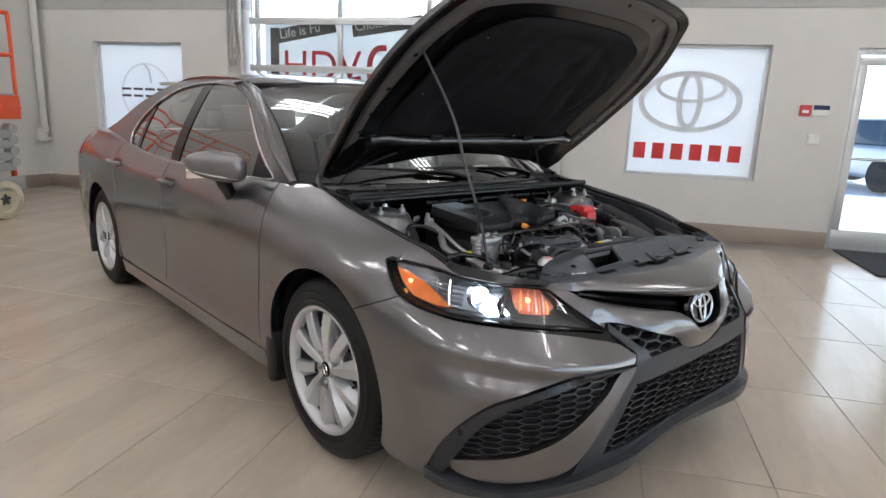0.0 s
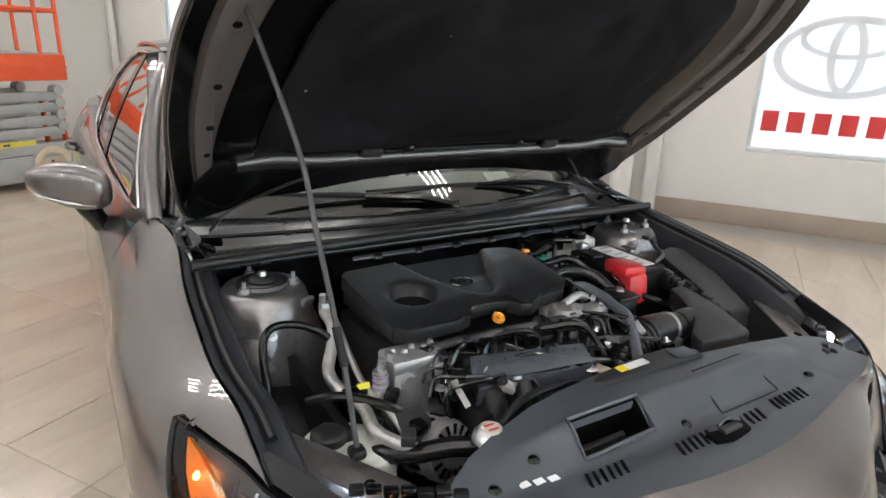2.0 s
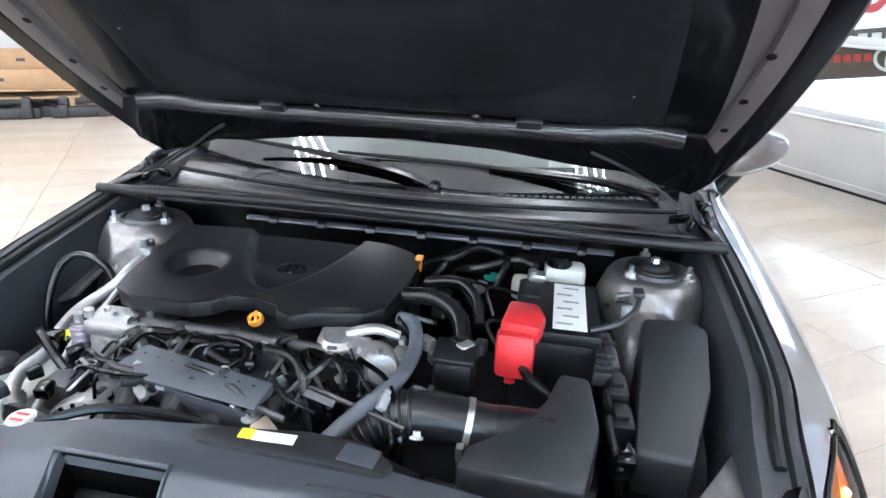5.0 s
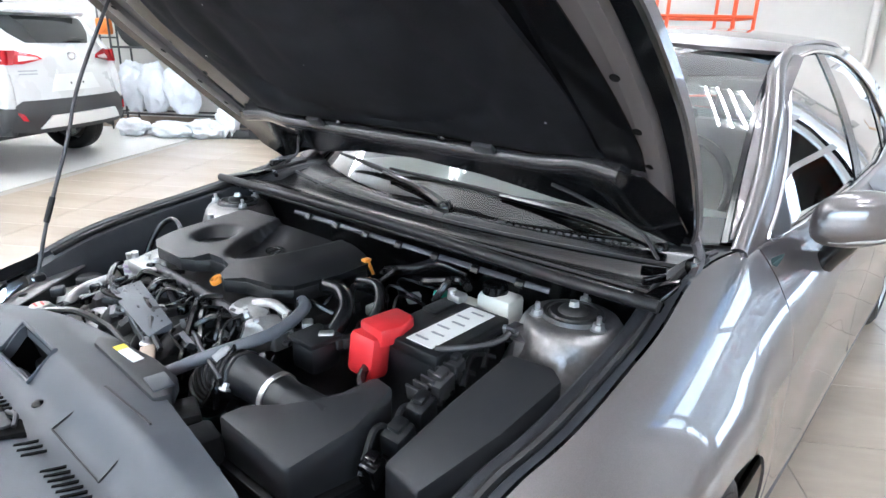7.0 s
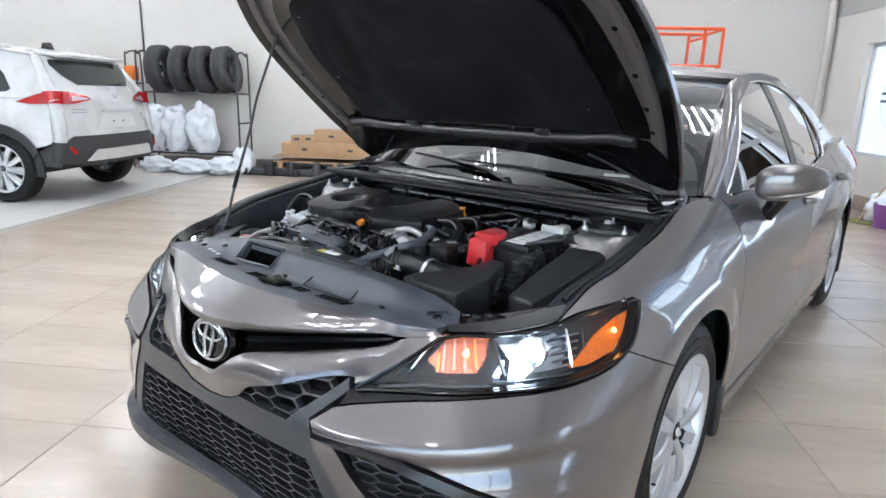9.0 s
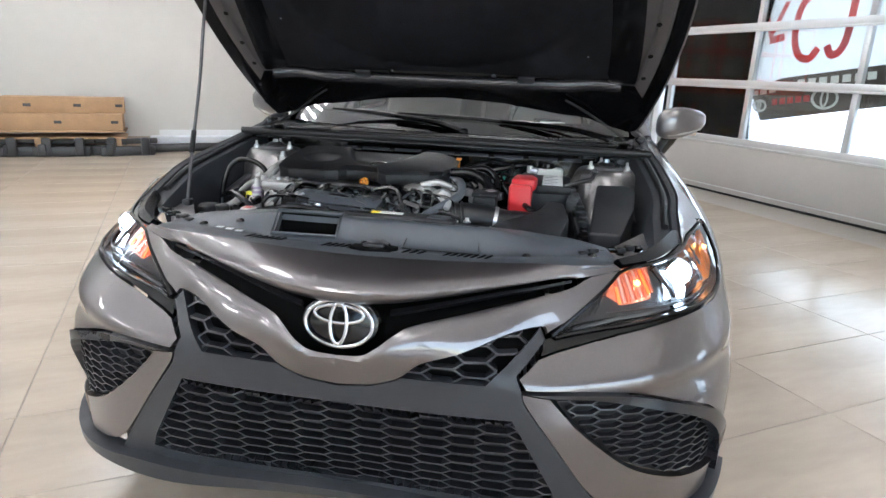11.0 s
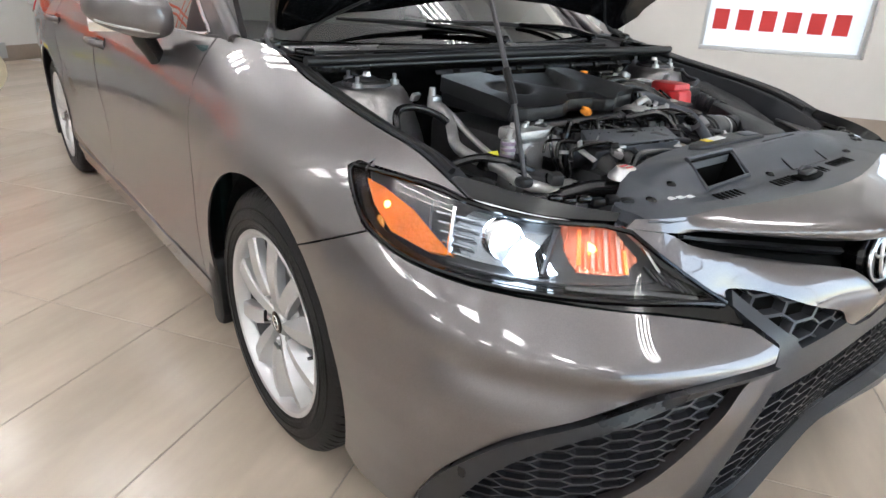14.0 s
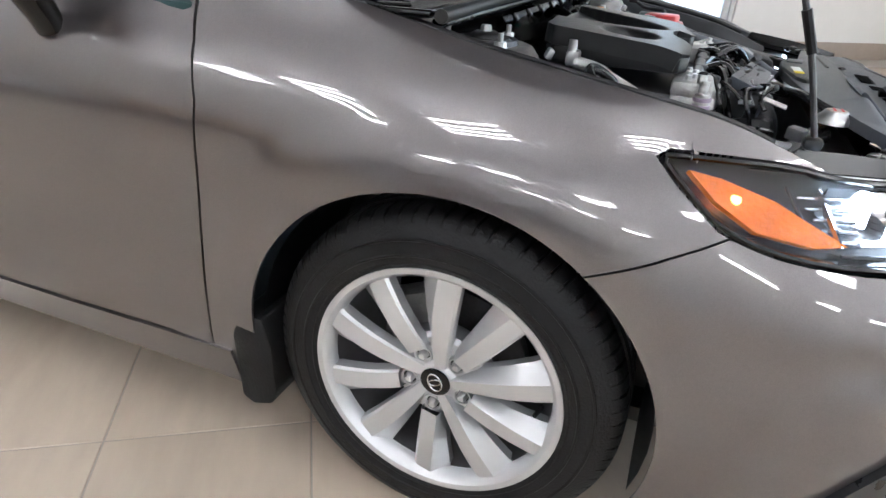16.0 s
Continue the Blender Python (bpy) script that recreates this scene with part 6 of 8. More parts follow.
for k in range(4):
    obj("runner", tube([(-0.29 + 0.08 * k, -0.34, 0.775), (-0.29 + 0.08 * k, -0.41, 0.782), (-0.29 + 0.08 * k, -0.465, 0.745), (-0.29 + 0.08 * k, -0.475, 0.68)], 0.026, 12), BLACK, man)
obj("fuel_rail", tube([(-0.36, -0.318, 0.823), (-0.2, -0.322, 0.825), (0.02, -0.328, 0.822)], 0.012, 10), DARKMET, car, "dark steel fuel rail")
obj("rail_cover", join(rbox((-0.18, -0.335, 0.805), (0.34, 0.03, 0.03), 0.006), rbox((-0.05, -0.345, 0.80), (0.12, 0.05, 0.035), 0.008)), BLACK, car, "black wiring channel")
plate = obj("heat_plate", join(block([(-0.325, -0.43, 0.812), (-0.30, -0.385, 0.826), (-0.045, -0.435, 0.820), (-0.055, -0.482, 0.802), (-0.29, -0.45, 0.806)], 0.80, 0.82, 0.001), rbox((-0.175, -0.462, 0.775), (0.24, 0.004, 0.045), 0.001, pose(0, 0, 0, 8, 0, -11)), rbox((-0.30, -0.45, 0.765), (0.05, 0.005, 0.06), 0.001, pose(0, 0, 0, 10))), SATIN, car, "bent charcoal sheet-metal cover")
for k in range(9):
    obj("plate_hole", lathe([(0, 0.0008), (0.0035, 0.0008), (0.0036, -0.001)], 8, pose(-0.29 + 0.027 * k, -0.402 - 0.005 * k, 0.8195 - 0.0005 * k, -22)), MATS["hollow_shade_black"], plate)
obj("bolt", lathe([(0, 0.012), (0.007, 0.012), (0.009, 0.004), (0.014, 0.002), (0.015, 0)], 12, pose(-0.062, -0.482, 0.785)), STEEL, car, "bright steel bolt")
obj("bracket_tag", rbox((-0.03, -0.497, 0.778), (0.045, 0.03, 0.006), 0.003, pose(0, 0, 0, 10, 20, -30)), mat("pale_bronze", (0.45, 0.38, 0.30), 0.4, 0.5, vary=0.2), car)
# throttle body
tb = obj("throttle_body", join(move(lathe([(0, 0.04), (0.025, 0.04), (0.034, 0.03), (0.038, -0.03), (0.03, -0.04)], 20), pose(0.095, -0.315, 0.800, 70, 0, 25)), rbox((0.055, -0.305, 0.815), (0.05, 0.04, 0.045), 0.01, pose(0, 0, 0, 20, 10, 30)), rbox((0.13, -0.30, 0.80), (0.03, 0.05, 0.05), 0.008), tube([(0.03, -0.29, 0.84), (0.08, -0.28, 0.85), (0.12, -0.27, 0.835)], 0.010, 8)), ALU, car, "cast aluminium throttle body")
for p in ((0.06, -0.33, 0.835), (0.105, -0.335, 0.838), (0.13, -0.285, 0.835), (0.035, -0.315, 0.835)):
    obj("bolt", lathe([(0, 0.008), (0.006, 0.008), (0.007, 0.0), (0.009, -0.002)], 6, pose(*p, 15)), STEEL, tb)
obj("pump_cover", join(lathe([(0, 0.03), (0.03, 0.03), (0.04, 0.022), (0.042, -0.02)], 20, pose(0.02, -0.30, 0.81)), rbox((0.0, -0.275, 0.82), (0.05, 0.03, 0.03), 0.008)), ALU, car, "machined pump housing")

# hoses
obj("coolant_hose", tube([(0.11, -0.23, 0.850), (0.14, -0.245, 0.850), (0.155, -0.29, 0.838), (0.155, -0.335, 0.828), (0.145, -0.385, 0.822), (0.10, -0.45, 0.80), (0.06, -0.505, 0.775)], 0.0125, 12, 8), GREYRUB, car, "grey rubber coolant hose")
obj("heater_hose", tube([(0.10, -0.16, 0.86), (0.16, -0.165, 0.865), (0.215, -0.20, 0.85), (0.235, -0.26, 0.815), (0.24, -0.28, 0.79)], 0.017, 12, 8), HOSEG, car, "black rubber hose")
obj("heater_hose", tube([(0.09, 0.03, 0.84), (0.16, 0.05, 0.86), (0.2, 0.10, 0.87), (0.26, 0.13, 0.85)], 0.013, 10), HOSEG, car)
obj("heater_hose", tube([(0.13, -0.09, 0.86), (0.2, -0.1, 0.872), (0.24, -0.13, 0.85), (0.25, -0.17, 0.82)], 0.012, 10), HOSEG, car)
hose_path = [(0.06, -0.43, 0.68), (0.085, -0.43, 0.725), (0.125, -0.42, 0.762), (0.18, -0.412, 0.780), (0.23, -0.407, 0.779), (0.28, -0.403, 0.772), (0.34, -0.40, 0.766)]
ih = obj("intake_hose", tube(hose_path, [0.038, 0.040, 0.041, 0.041, 0.040, 0.038, 0.036], 24, 8), mat("moulded_hose", (0.010, 0.0105, 0.012), 0.33, vary=0.2, scale=20), car, "wide black corrugated intake hose")
bends = np.array(spline(hose_path, 16))
for k in range(9):
    q, d = bends[16 + 4 * k], bends[17 + 4 * k] - bends[15 + 4 * k]
    turn = Matrix.Translation(q) @ Vector(d).to_track_quat("Z", "Y").to_matrix().to_4x4()
    obj("rib", move(lathe([(0.039, 0.0045), (0.0445, 0.0025), (0.0455, 0.0), (0.0445, -0.0025), (0.039, -0.0045)], 28), turn), MATS["moulded_hose"], ih)
q, d = bends[76], bends[77] - bends[75]
turn = Matrix.Translation(q) @ Vector(d).to_track_quat("Z", "Y").to_matrix().to_4x4()
obj("hose_clamp", move(lathe([(0.0385, 0.005), (0.0415, 0.005), (0.0415, -0.005), (0.0385, -0.005)], 28), turn), STEEL, ih, "steel hose clamp")
obj("clamp_screw", join(rbox((0.262, -0.452, 0.756), (0.012, 0.016, 0.026), 0.003), tube([(0.262, -0.455, 0.746), (0.262, -0.457, 0.722)], 0.004, 6, smooth=False)), STEEL, ih)
# battery
bt = obj("battery", rbox((0.395, -0.107, 0.755), (0.155, 0.215, 0.17), 0.008), BLACK, car, "black car battery with a white label")
obj("battery_lid", join(rbox((0.395, -0.107, 0.838), (0.160, 0.220, 0.026), 0.006), rbox((0.34, -0.05, 0.852), (0.04, 0.08, 0.012), 0.005)), BLACK, bt)
obj("battery_label", rbox((0.418, -0.107, 0.8520), (0.062, 0.190, 0.0015), 0), LABEL, bt, "white printed label")
for k in range(6):
    obj("print_bar", rbox((0.408 + 0.012 * (k % 2), -0.182 + 0.03 * k, 0.8531), (0.030, 0.006, 0.0006), 0), PRINT, bt)
obj("positive_cover", join(block([(0.295, -0.235), (0.365, -0.245), (0.375, -0.20), (0.36, -0.15), (0.305, -0.145)], 0.835, 0.872, 0.008), rbox((0.325, -0.238, 0.812), (0.07, 0.05, 0.085), 0.012, pose(0, 0, 0, -8)), rbox((0.32, -0.25, 0.765), (0.02, 0.012, 0.02), 0.004)), RED, bt, "red plastic terminal cover")
obj("negative_clamp", join(rbox((0.350, -0.012, 0.864), (0.035, 0.03, 0.018), 0.005), lathe([(0, 0.02), (0.009, 0.02), (0.01, 0)], 12, pose(0.340, -0.017, 0.860))), STEEL, bt, "steel terminal clamp")
obj("hold_down", join(tube([(0.455, -0.195, 0.852), (0.50, -0.185, 0.866), (0.535, -0.13, 0.868), (0.545, -0.10, 0.88)], 0.006, 8), rbox((0.545, -0.085, 0.885), (0.02, 0.03, 0.012), 0.003)), DARKMET, car, "black battery hold-down bar")
obj("battery_cable", tube([(0.33, -0.24, 0.80), (0.36, -0.29, 0.79), (0.40, -0.31, 0.77), (0.42, -0.37, 0.74)], 0.009, 8), HOSEG, car)
obj("battery_cable", tube([(0.345, 0.03, 0.87), (0.30, 0.06, 0.865), (0.22, 0.03, 0.85), (0.16, 0.06, 0.83)], 0.010, 8), HOSEG, car)
# brake fluid reservoir
rs = obj("brake_reservoir", join(rbox((0.408, 0.062, 0.832), (0.088, 0.064, 0.072), 0.014), rbox((0.33, 0.065, 0.80), (0.07, 0.05, 0.05), 0.012)), WHITEP, car, "white translucent brake fluid reservoir")
obj("reservoir_cap", lathe([(0, 0.022), (0.022, 0.022), (0.027, 0.017), (0.028, 0.0)], 24, pose(0.395, 0.06, 0.866)), GLOSSB, rs, "black screw cap")
obj("master_cylinder", tube([(0.40, 0.14, 0.79), (0.34, 0.0, 0.78)], 0.028, 14, smooth=False), DARKMET, car)
# air filter box
ab = obj("air_filter_box", block([(0.262, -0.515, 0.785), (0.448, -0.515, 0.775), (0.470, -0.40, 0.800), (0.455, -0.30, 0.822), (0.405, -0.295, 0.822), (0.385, -0.36, 0.81), (0.335, -0.43, 0.80), (0.275, -0.47, 0.79)], 0.70, 0.80, 0.010), BOXP, car, "black air filter box")
obj("box_base", block([(0.255, -0.52), (0.455, -0.52), (0.475, -0.40), (0.46, -0.29), (0.40, -0.29), (0.375, -0.36), (0.325, -0.43), (0.265, -0.47)], 0.55, 0.69, 0.008), BLACK, ab)
obj("box_flange", block([(0.250, -0.525), (0.460, -0.525), (0.48, -0.40), (0.465, -0.285), (0.395, -0.285), (0.37, -0.36), (0.32, -0.425), (0.26, -0.465)], 0.688, 0.70, 0.003), BLACK, ab)
obj("box_inlet", tube([(0.40, -0.395, 0.765), (0.31, -0.402, 0.768)], 0.040, 18, smooth=False), BLACK, ab)
# fuse box
fb = obj("fuse_box", block([(0.527, -0.395, 0.762), (0.612, -0.41, 0.764), (0.655, -0.27, 0.812), (0.672, -0.125, 0.846), (0.64, -0.10, 0.850), (0.555, -0.115, 0.851), (0.54, -0.26, 0.81)], 0.68, 0.85, 0.009), BOXP, car, "long black fuse box lid")
obj("box_base", block([(0.53, -0.385), (0.605, -0.40), (0.645, -0.27), (0.66, -0.13), (0.56, -0.12), (0.545, -0.26)], 0.56, 0.70, 0.006), BLACK, fb)
for i, (x, y, zz, sx, sy) in enumerate(((0.49, -0.22, 0.80, 0.03, 0.05), (0.50, -0.28, 0.785, 0.035, 0.05), (0.505, -0.34, 0.765, 0.04, 0.05), (0.51, -0.40, 0.74, 0.035, 0.035), (0.48, -0.17, 0.81, 0.03, 0.03))):
    obj("connector", join(rbox((x, y, zz), (sx, sy, 0.045), 0.006, pose(0, 0, 0, 12, 5, 8)), rbox((x, y, zz + 0.026), (sx * 0.6, sy * 0.6, 0.012), 0.003, pose(0, 0, 0, 12, 5, 8))), (DARKMET, BLACK, BLACK, GLOSSB, DARKMET)[i], car, "wiring connector")
for k in range(6):
    obj("fin", rbox((0.476 + 0.002 * k, -0.275 + 0.016 * k, 0.805 + 0.003 * k), (0.03, 0.005, 0.03), 0.001, pose(0, 0, 0, 10)), DARKMET, car)
obj("duct_box", join(rbox((0.175, -0.535, 0.742), (0.07, 0.06, 0.05), 0.008, pose(0, 0, 0, 0, 0, -20)), rbox((0.245, -0.55, 0.728), (0.07, 0.08, 0.06), 0.014, pose(0, 0, 0, 0, 0, -10))), BLACK, car, "black air duct box")
obj("valve_box", join(rbox((0.225, -0.285, 0.795), (0.07, 0.07, 0.06), 0.012), rbox((0.225, -0.285, 0.828), (0.076, 0.076, 0.012), 0.005)), BLACK, car, "black vacuum valve box")
# passenger side: pipes, bottle, dryer
obj("suction_pipe", tube([(-0.498, -0.10, 0.848), (-0.50, -0.15, 0.838), (-0.515, -0.19, 0.815), (-0.548, -0.25, 0.79), (-0.545, -0.31, 0.775), (-0.525, -0.37, 0.765), (-0.53, -0.43, 0.755), (-0.50, -0.48, 0.745), (-0.46, -0.51, 0.735)], 0.0125, 12, 8), ALU, car, "thick bare aluminium pipe")
obj("liquid_pipe", tube([(-0.485, -0.11, 0.85), (-0.49, -0.17, 0.83), (-0.495, -0.24, 0.80), (-0.498, -0.32, 0.775), (-0.48, -0.40, 0.75), (-0.47, -0.47, 0.72)], 0.007, 10, 8), ALU, car, "thin bare aluminium pipe")
obj("pipe_joint", join(rbox((-0.492, -0.095, 0.855), (0.03, 0.025, 0.03), 0.006), lathe([(0, 0.02), (0.008, 0.02), (0.009, 0)], 10, pose(-0.498, -0.093, 0.868))), STEEL, car, "pipe joint block")
obj("pipe_clamp", join(rbox((-0.535, -0.335, 0.772), (0.034, 0.03, 0.034), 0.007)), GLOSSB, car, "black pipe clamp")
obj("yellow_tag", rbox((-0.505, -0.325, 0.778), (0.026, 0.008, 0.022), 0.002, pose(0, 0, 0, -20)), YELLOW, car, "yellow plastic tag")
obj("pressure_hose", tube([(-0.655, -0.24, 0.66), (-0.66, -0.215, 0.76), (-0.655, -0.175, 0.83), (-0.63, -0.15, 0.857), (-0.58, -0.15, 0.856), (-0.53, -0.17, 0.835), (-0.50, -0.20, 0.80)], 0.0085, 10), HOSEG, car, "black rubber hose over the strut tower")
ws_ = obj("washer_bottle", join(block([(-0.66, -0.46), (-0.56, -0.50), (-0.50, -0.47), (-0.505, -0.36), (-0.57, -0.30), (-0.63, -0.33), (-0.665, -0.38)], 0.62, 0.725, 0.02), tube([(-0.60, -0.39, 0.71), (-0.605, -0.395, 0.745)], [0.03, 0.028], 16, smooth=False)), WHITEP, car, "white plastic washer bottle")
obj("bottle_cap", lathe([(0, 0.010), (0.026, 0.009), (0.032, 0.004), (0.033, -0.010)], 24, pose(-0.605, -0.395, 0.748)), SEAL, ws_, "black bottle cap")
obj("radiator_cap", lathe([(0, 0.012), (0.02, 0.012), (0.024, 0.006), (0.03, 0.0), (0.032, -0.01)], 20, pose(-0.382, -0.572, 0.786)), STEEL, car, "radiator cap with a red and white disc")
obj("cap_disc", lathe([(0, 0.0135), (0.017, 0.0135), (0.0175, 0.012)], 20, pose(-0.382, -0.572, 0.786)), mat("worn_cap_print", (0.50, 0.46, 0.42), 0.5, vary=0.2, scale=40), car)
for dy_ in (-0.009, 0.0045):
    obj("cap_stripe", rbox((-0.382, -0.572 + dy_, 0.8003), (0.020, 0.004, 0.0012), 0), RED, car)
obj("radiator_hose", tube([(-0.38, -0.56, 0.75), (-0.43, -0.53, 0.75), (-0.48, -0.50, 0.735), (-0.52, -0.46, 0.72), (-0.54, -0.42, 0.70)], 0.018, 12), HOSEG, car, "black radiator hose")
obj("overflow_hose", tube([(-0.36, -0.57, 0.79), (-0.28, -0.53, 0.80), (-0.18, -0.51, 0.79), (-0.08, -0.515, 0.78)], 0.008, 8), HOSEG, car)
obj("wire_loom", tube([(-0.61, -0.30, 0.765), (-0.56, -0.34, 0.785), (-0.50, -0.38, 0.775), (-0.46, -0.40, 0.755)], 0.009, 8), HOSEG, car)
obj("tensioner", lathe([(0.012, 0.02), (0.045, 0.02), (0.048, 0.0), (0.045, -0.02), (0.012, -0.02)], 28, pose(-0.47, -0.30, 0.60, 0, 90)), DARKMET, car)
obj("pump_bracket", rbox((-0.45, -0.42, 0.73), (0.06, 0.06, 0.06), 0.012), DARKMET, car)
# wiring, scattered over the front of the engine
rng = random.Random(7)
for k in range(22):
    x0 = -0.31 + 0.018 * k
    y0 = -0.31 - 0.05 * rng.random()
    x1, y1 = x0 + rng.uniform(-0.10, 0.12), y0 - rng.uniform(0.03, 0.13)
    z0, z1 = 0.815 + 0.02 * rng.random(), 0.765 + 0.03 * rng.random()
    m1 = ((x0 + x1) / 2 + rng.uniform(-0.03, 0.03), (y0 + y1) / 2, max(z0, z1) + 0.012 * rng.random())
    obj("engine_wire", tube([(x0, y0, z0), m1, (x1, y1, z1), (x1 + rng.uniform(-0.03, 0.03), y1 - 0.02, z1 - 0.05)], rng.choice((0.0035, 0.005, 0.007)), 6), rng.choice((HOSEG, HOSEG, GLOSSB)), car)
for k in range(14):
    x, y = -0.37 + 0.032 * k + rng.uniform(-0.008, 0.008), -0.325 - 0.05 * (k % 3) / 2
    obj("wire_plug", rbox((x, y, 0.822 + 0.008 * rng.random() - 0.02 * (k % 3) / 2), (0.02, 0.028, 0.02), 0.004, pose(0, 0, 0, rng.uniform(-20, 20), 0, rng.uniform(-40, 40))), rng.choice((BLACK, GLOSSB, DARKMET)), car)
for k in range(10):
    x, y = rng.uniform(0.12, 0.28), rng.uniform(-0.30, 0.02)
    obj("wire_plug", rbox((x, y, 0.80 + 0.03 * rng.random()), (0.022, 0.03, 0.022), 0.004, pose(0, 0, 0, 0, 0, rng.uniform(-60, 60))), rng.choice((BLACK, DARKMET, ALU)), car)
for k in range(9):
    x0, y0 = rng.uniform(0.10, 0.30), rng.uniform(-0.28, 0.06)
    obj("engine_wire", tube([(x0, y0, 0.82), (x0 + rng.uniform(-0.05, 0.05), y0 + 0.04, 0.85 + 0.02 * rng.random()), (x0 + rng.uniform(-0.08, 0.08), y0 + rng.uniform(0.06, 0.14), 0.83)], rng.choice((0.004, 0.006, 0.008)), 6), HOSEG, car)
for k in range(6):
    y = -0.42 + 0.06 * k
    obj("engine_wire", tube([(0.505, y, 0.74 + 0.012 * k), (0.485, y + 0.05, 0.79 + 0.008 * k), (0.50, y + 0.10, 0.76 + 0.012 * k)], 0.006, 6), RUBBER, car)
obj("green_cap", lathe([(0, 0.008), (0.016, 0.008), (0.018, 0)], 14, pose(0.25, 0.05, 0.82)), mat("green_plastic", (0.02, 0.30, 0.22), 0.4), car)

# bright small fittings over the front of the engine and beside it
for k in range(44):
    x, y = rng.uniform(-0.40, 0.20), rng.uniform(-0.47, -0.29)
    z = 0.80 + 0.12 * (y + 0.30) + 0.03 * rng.random()
    kind = k % 4
    turn = pose(x, y, z, rng.uniform(-50, 50), rng.uniform(-30, 30), rng.uniform(0, 180))
    if kind == 0:
        obj("bolt", lathe([(0, 0.010), (0.006, 0.010), (0.007, 0.002), (0.011, 0.001), (0.012, -0.002)], 6, turn), STEEL, car)
    elif kind == 1:
        obj("hose_clip", lathe([(0.009, 0.003), (0.0115, 0.003), (0.0115, -0.003), (0.009, -0.003)], 14, turn), STEEL, car)
    elif kind == 2:
        obj("wire_plug", join(move(rbox((0, 0, 0), (0.026, 0.016, 0.014), 0.003), turn), move(rbox((0.016, 0, 0.002), (0.01, 0.010, 0.010), 0.002), turn)), rng.choice((GLOSSB, BLACK, mat("grey_plug", (0.30, 0.30, 0.31), 0.4))), car)
    else:
        obj("bracket", join(move(rbox((0, 0, 0), (0.05, 0.012, 0.003), 0.001), turn), move(rbox((0.024, 0, 0.012), (0.003, 0.012, 0.026), 0.001), turn)), rng.choice((ALU, STEEL, DARKMET)), car)
for k in range(16):
    x0, y0 = rng.uniform(-0.42, 0.10), rng.uniform(-0.46, -0.33)
    x1 = x0 + rng.uniform(0.08, 0.2)
    obj("engine_pipe", tube([(x0, y0, 0.785), (x0 + 0.02, y0 + 0.01, 0.80 + 0.015 * rng.random()), ((x0 + x1) / 2, y0 - 0.01, 0.80 + 0.02 * rng.random()), (x1, y0 + rng.uniform(-0.04, 0.04), 0.79)], rng.choice((0.003, 0.0045, 0.006)), 7), rng.choice((HOSEG, HOSEG, GLOSSB, DARKMET)), car)
for k in range(5):
    y = -0.50 + 0.045 * k
    x = rng.uniform(-0.52, -0.45)
    obj("wire_plug", rbox((x, y, 0.745 + 0.03 * rng.random()), (0.026, 0.03, 0.022), 0.004, pose(0, 0, 0, rng.uniform(-20, 20), 0, rng.uniform(-60, 60))), rng.choice((GLOSSB, BLACK, DARKMET, HOSEG)), car)
for s in (-1, 1):
    for k in range(7):
        x, y = s * (0.50 + 0.022 * k), -0.665 + 0.014 * k
        obj("lamp_fixing", rbox((x, y, 0.775 + 0.004 * (k % 2)), (0.024, 0.018, 0.014), 0.004, pose(0, 0, 0, rng.uniform(-15, 15), 0, s * 25)), rng.choice((GLOSSB, BLACK, BLACK)), car)

# prop rod
rod = obj("prop_rod", tube([(-0.60, -0.51, 0.795), (-0.603, -0.465, 0.93), (-0.612, -0.39, 1.11), (-0.623, -0.335, 1.255), (-0.665, -0.20, 1.490)], 0.0048, 8, 6), DARKMET, car, "dark steel bonnet prop rod")
obj("rod_grip", tube([(-0.6025, -0.47, 0.92), (-0.606, -0.445, 0.98)], 0.0075, 8, smooth=False), RUBBER, rod)
obj("rod_socket", rbox((-0.664, -0.195, 1.495), (0.03, 0.035, 0.03), 0.006), GLOSSB, rod)
obj("rod_pivot", rbox((-0.60, -0.51, 0.785), (0.028, 0.03, 0.02), 0.008), BLACK, rod)
# ---- mirrors, handles, cabin ----
def pebble(c, r, e=0.75, n=22, k=14, m=None):
    """A rounded box-like body."""
    sg = lambda v, p: math.copysign(abs(v) ** p, v)  # noqa: E731
    V, F = [], []
    for i in range(k + 1):
        b = -math.pi / 2 + math.pi * i / k
        for j in range(n):
            a = 2 * math.pi * j / n
            V.append((r[0] * sg(math.cos(b), e) * sg(math.cos(a), e), r[1] * sg(math.cos(b), e) * sg(math.sin(a), e), r[2] * sg(math.sin(b), e)))
    for i in range(k):
        for j in range(n):
            F.append((i * n + j, i * n + (j + 1) % n, (i + 1) * n + (j + 1) % n, (i + 1) * n + j))
    t = pose(*c) if m is None else pose(*c) @ m
    return move((V, F), t)


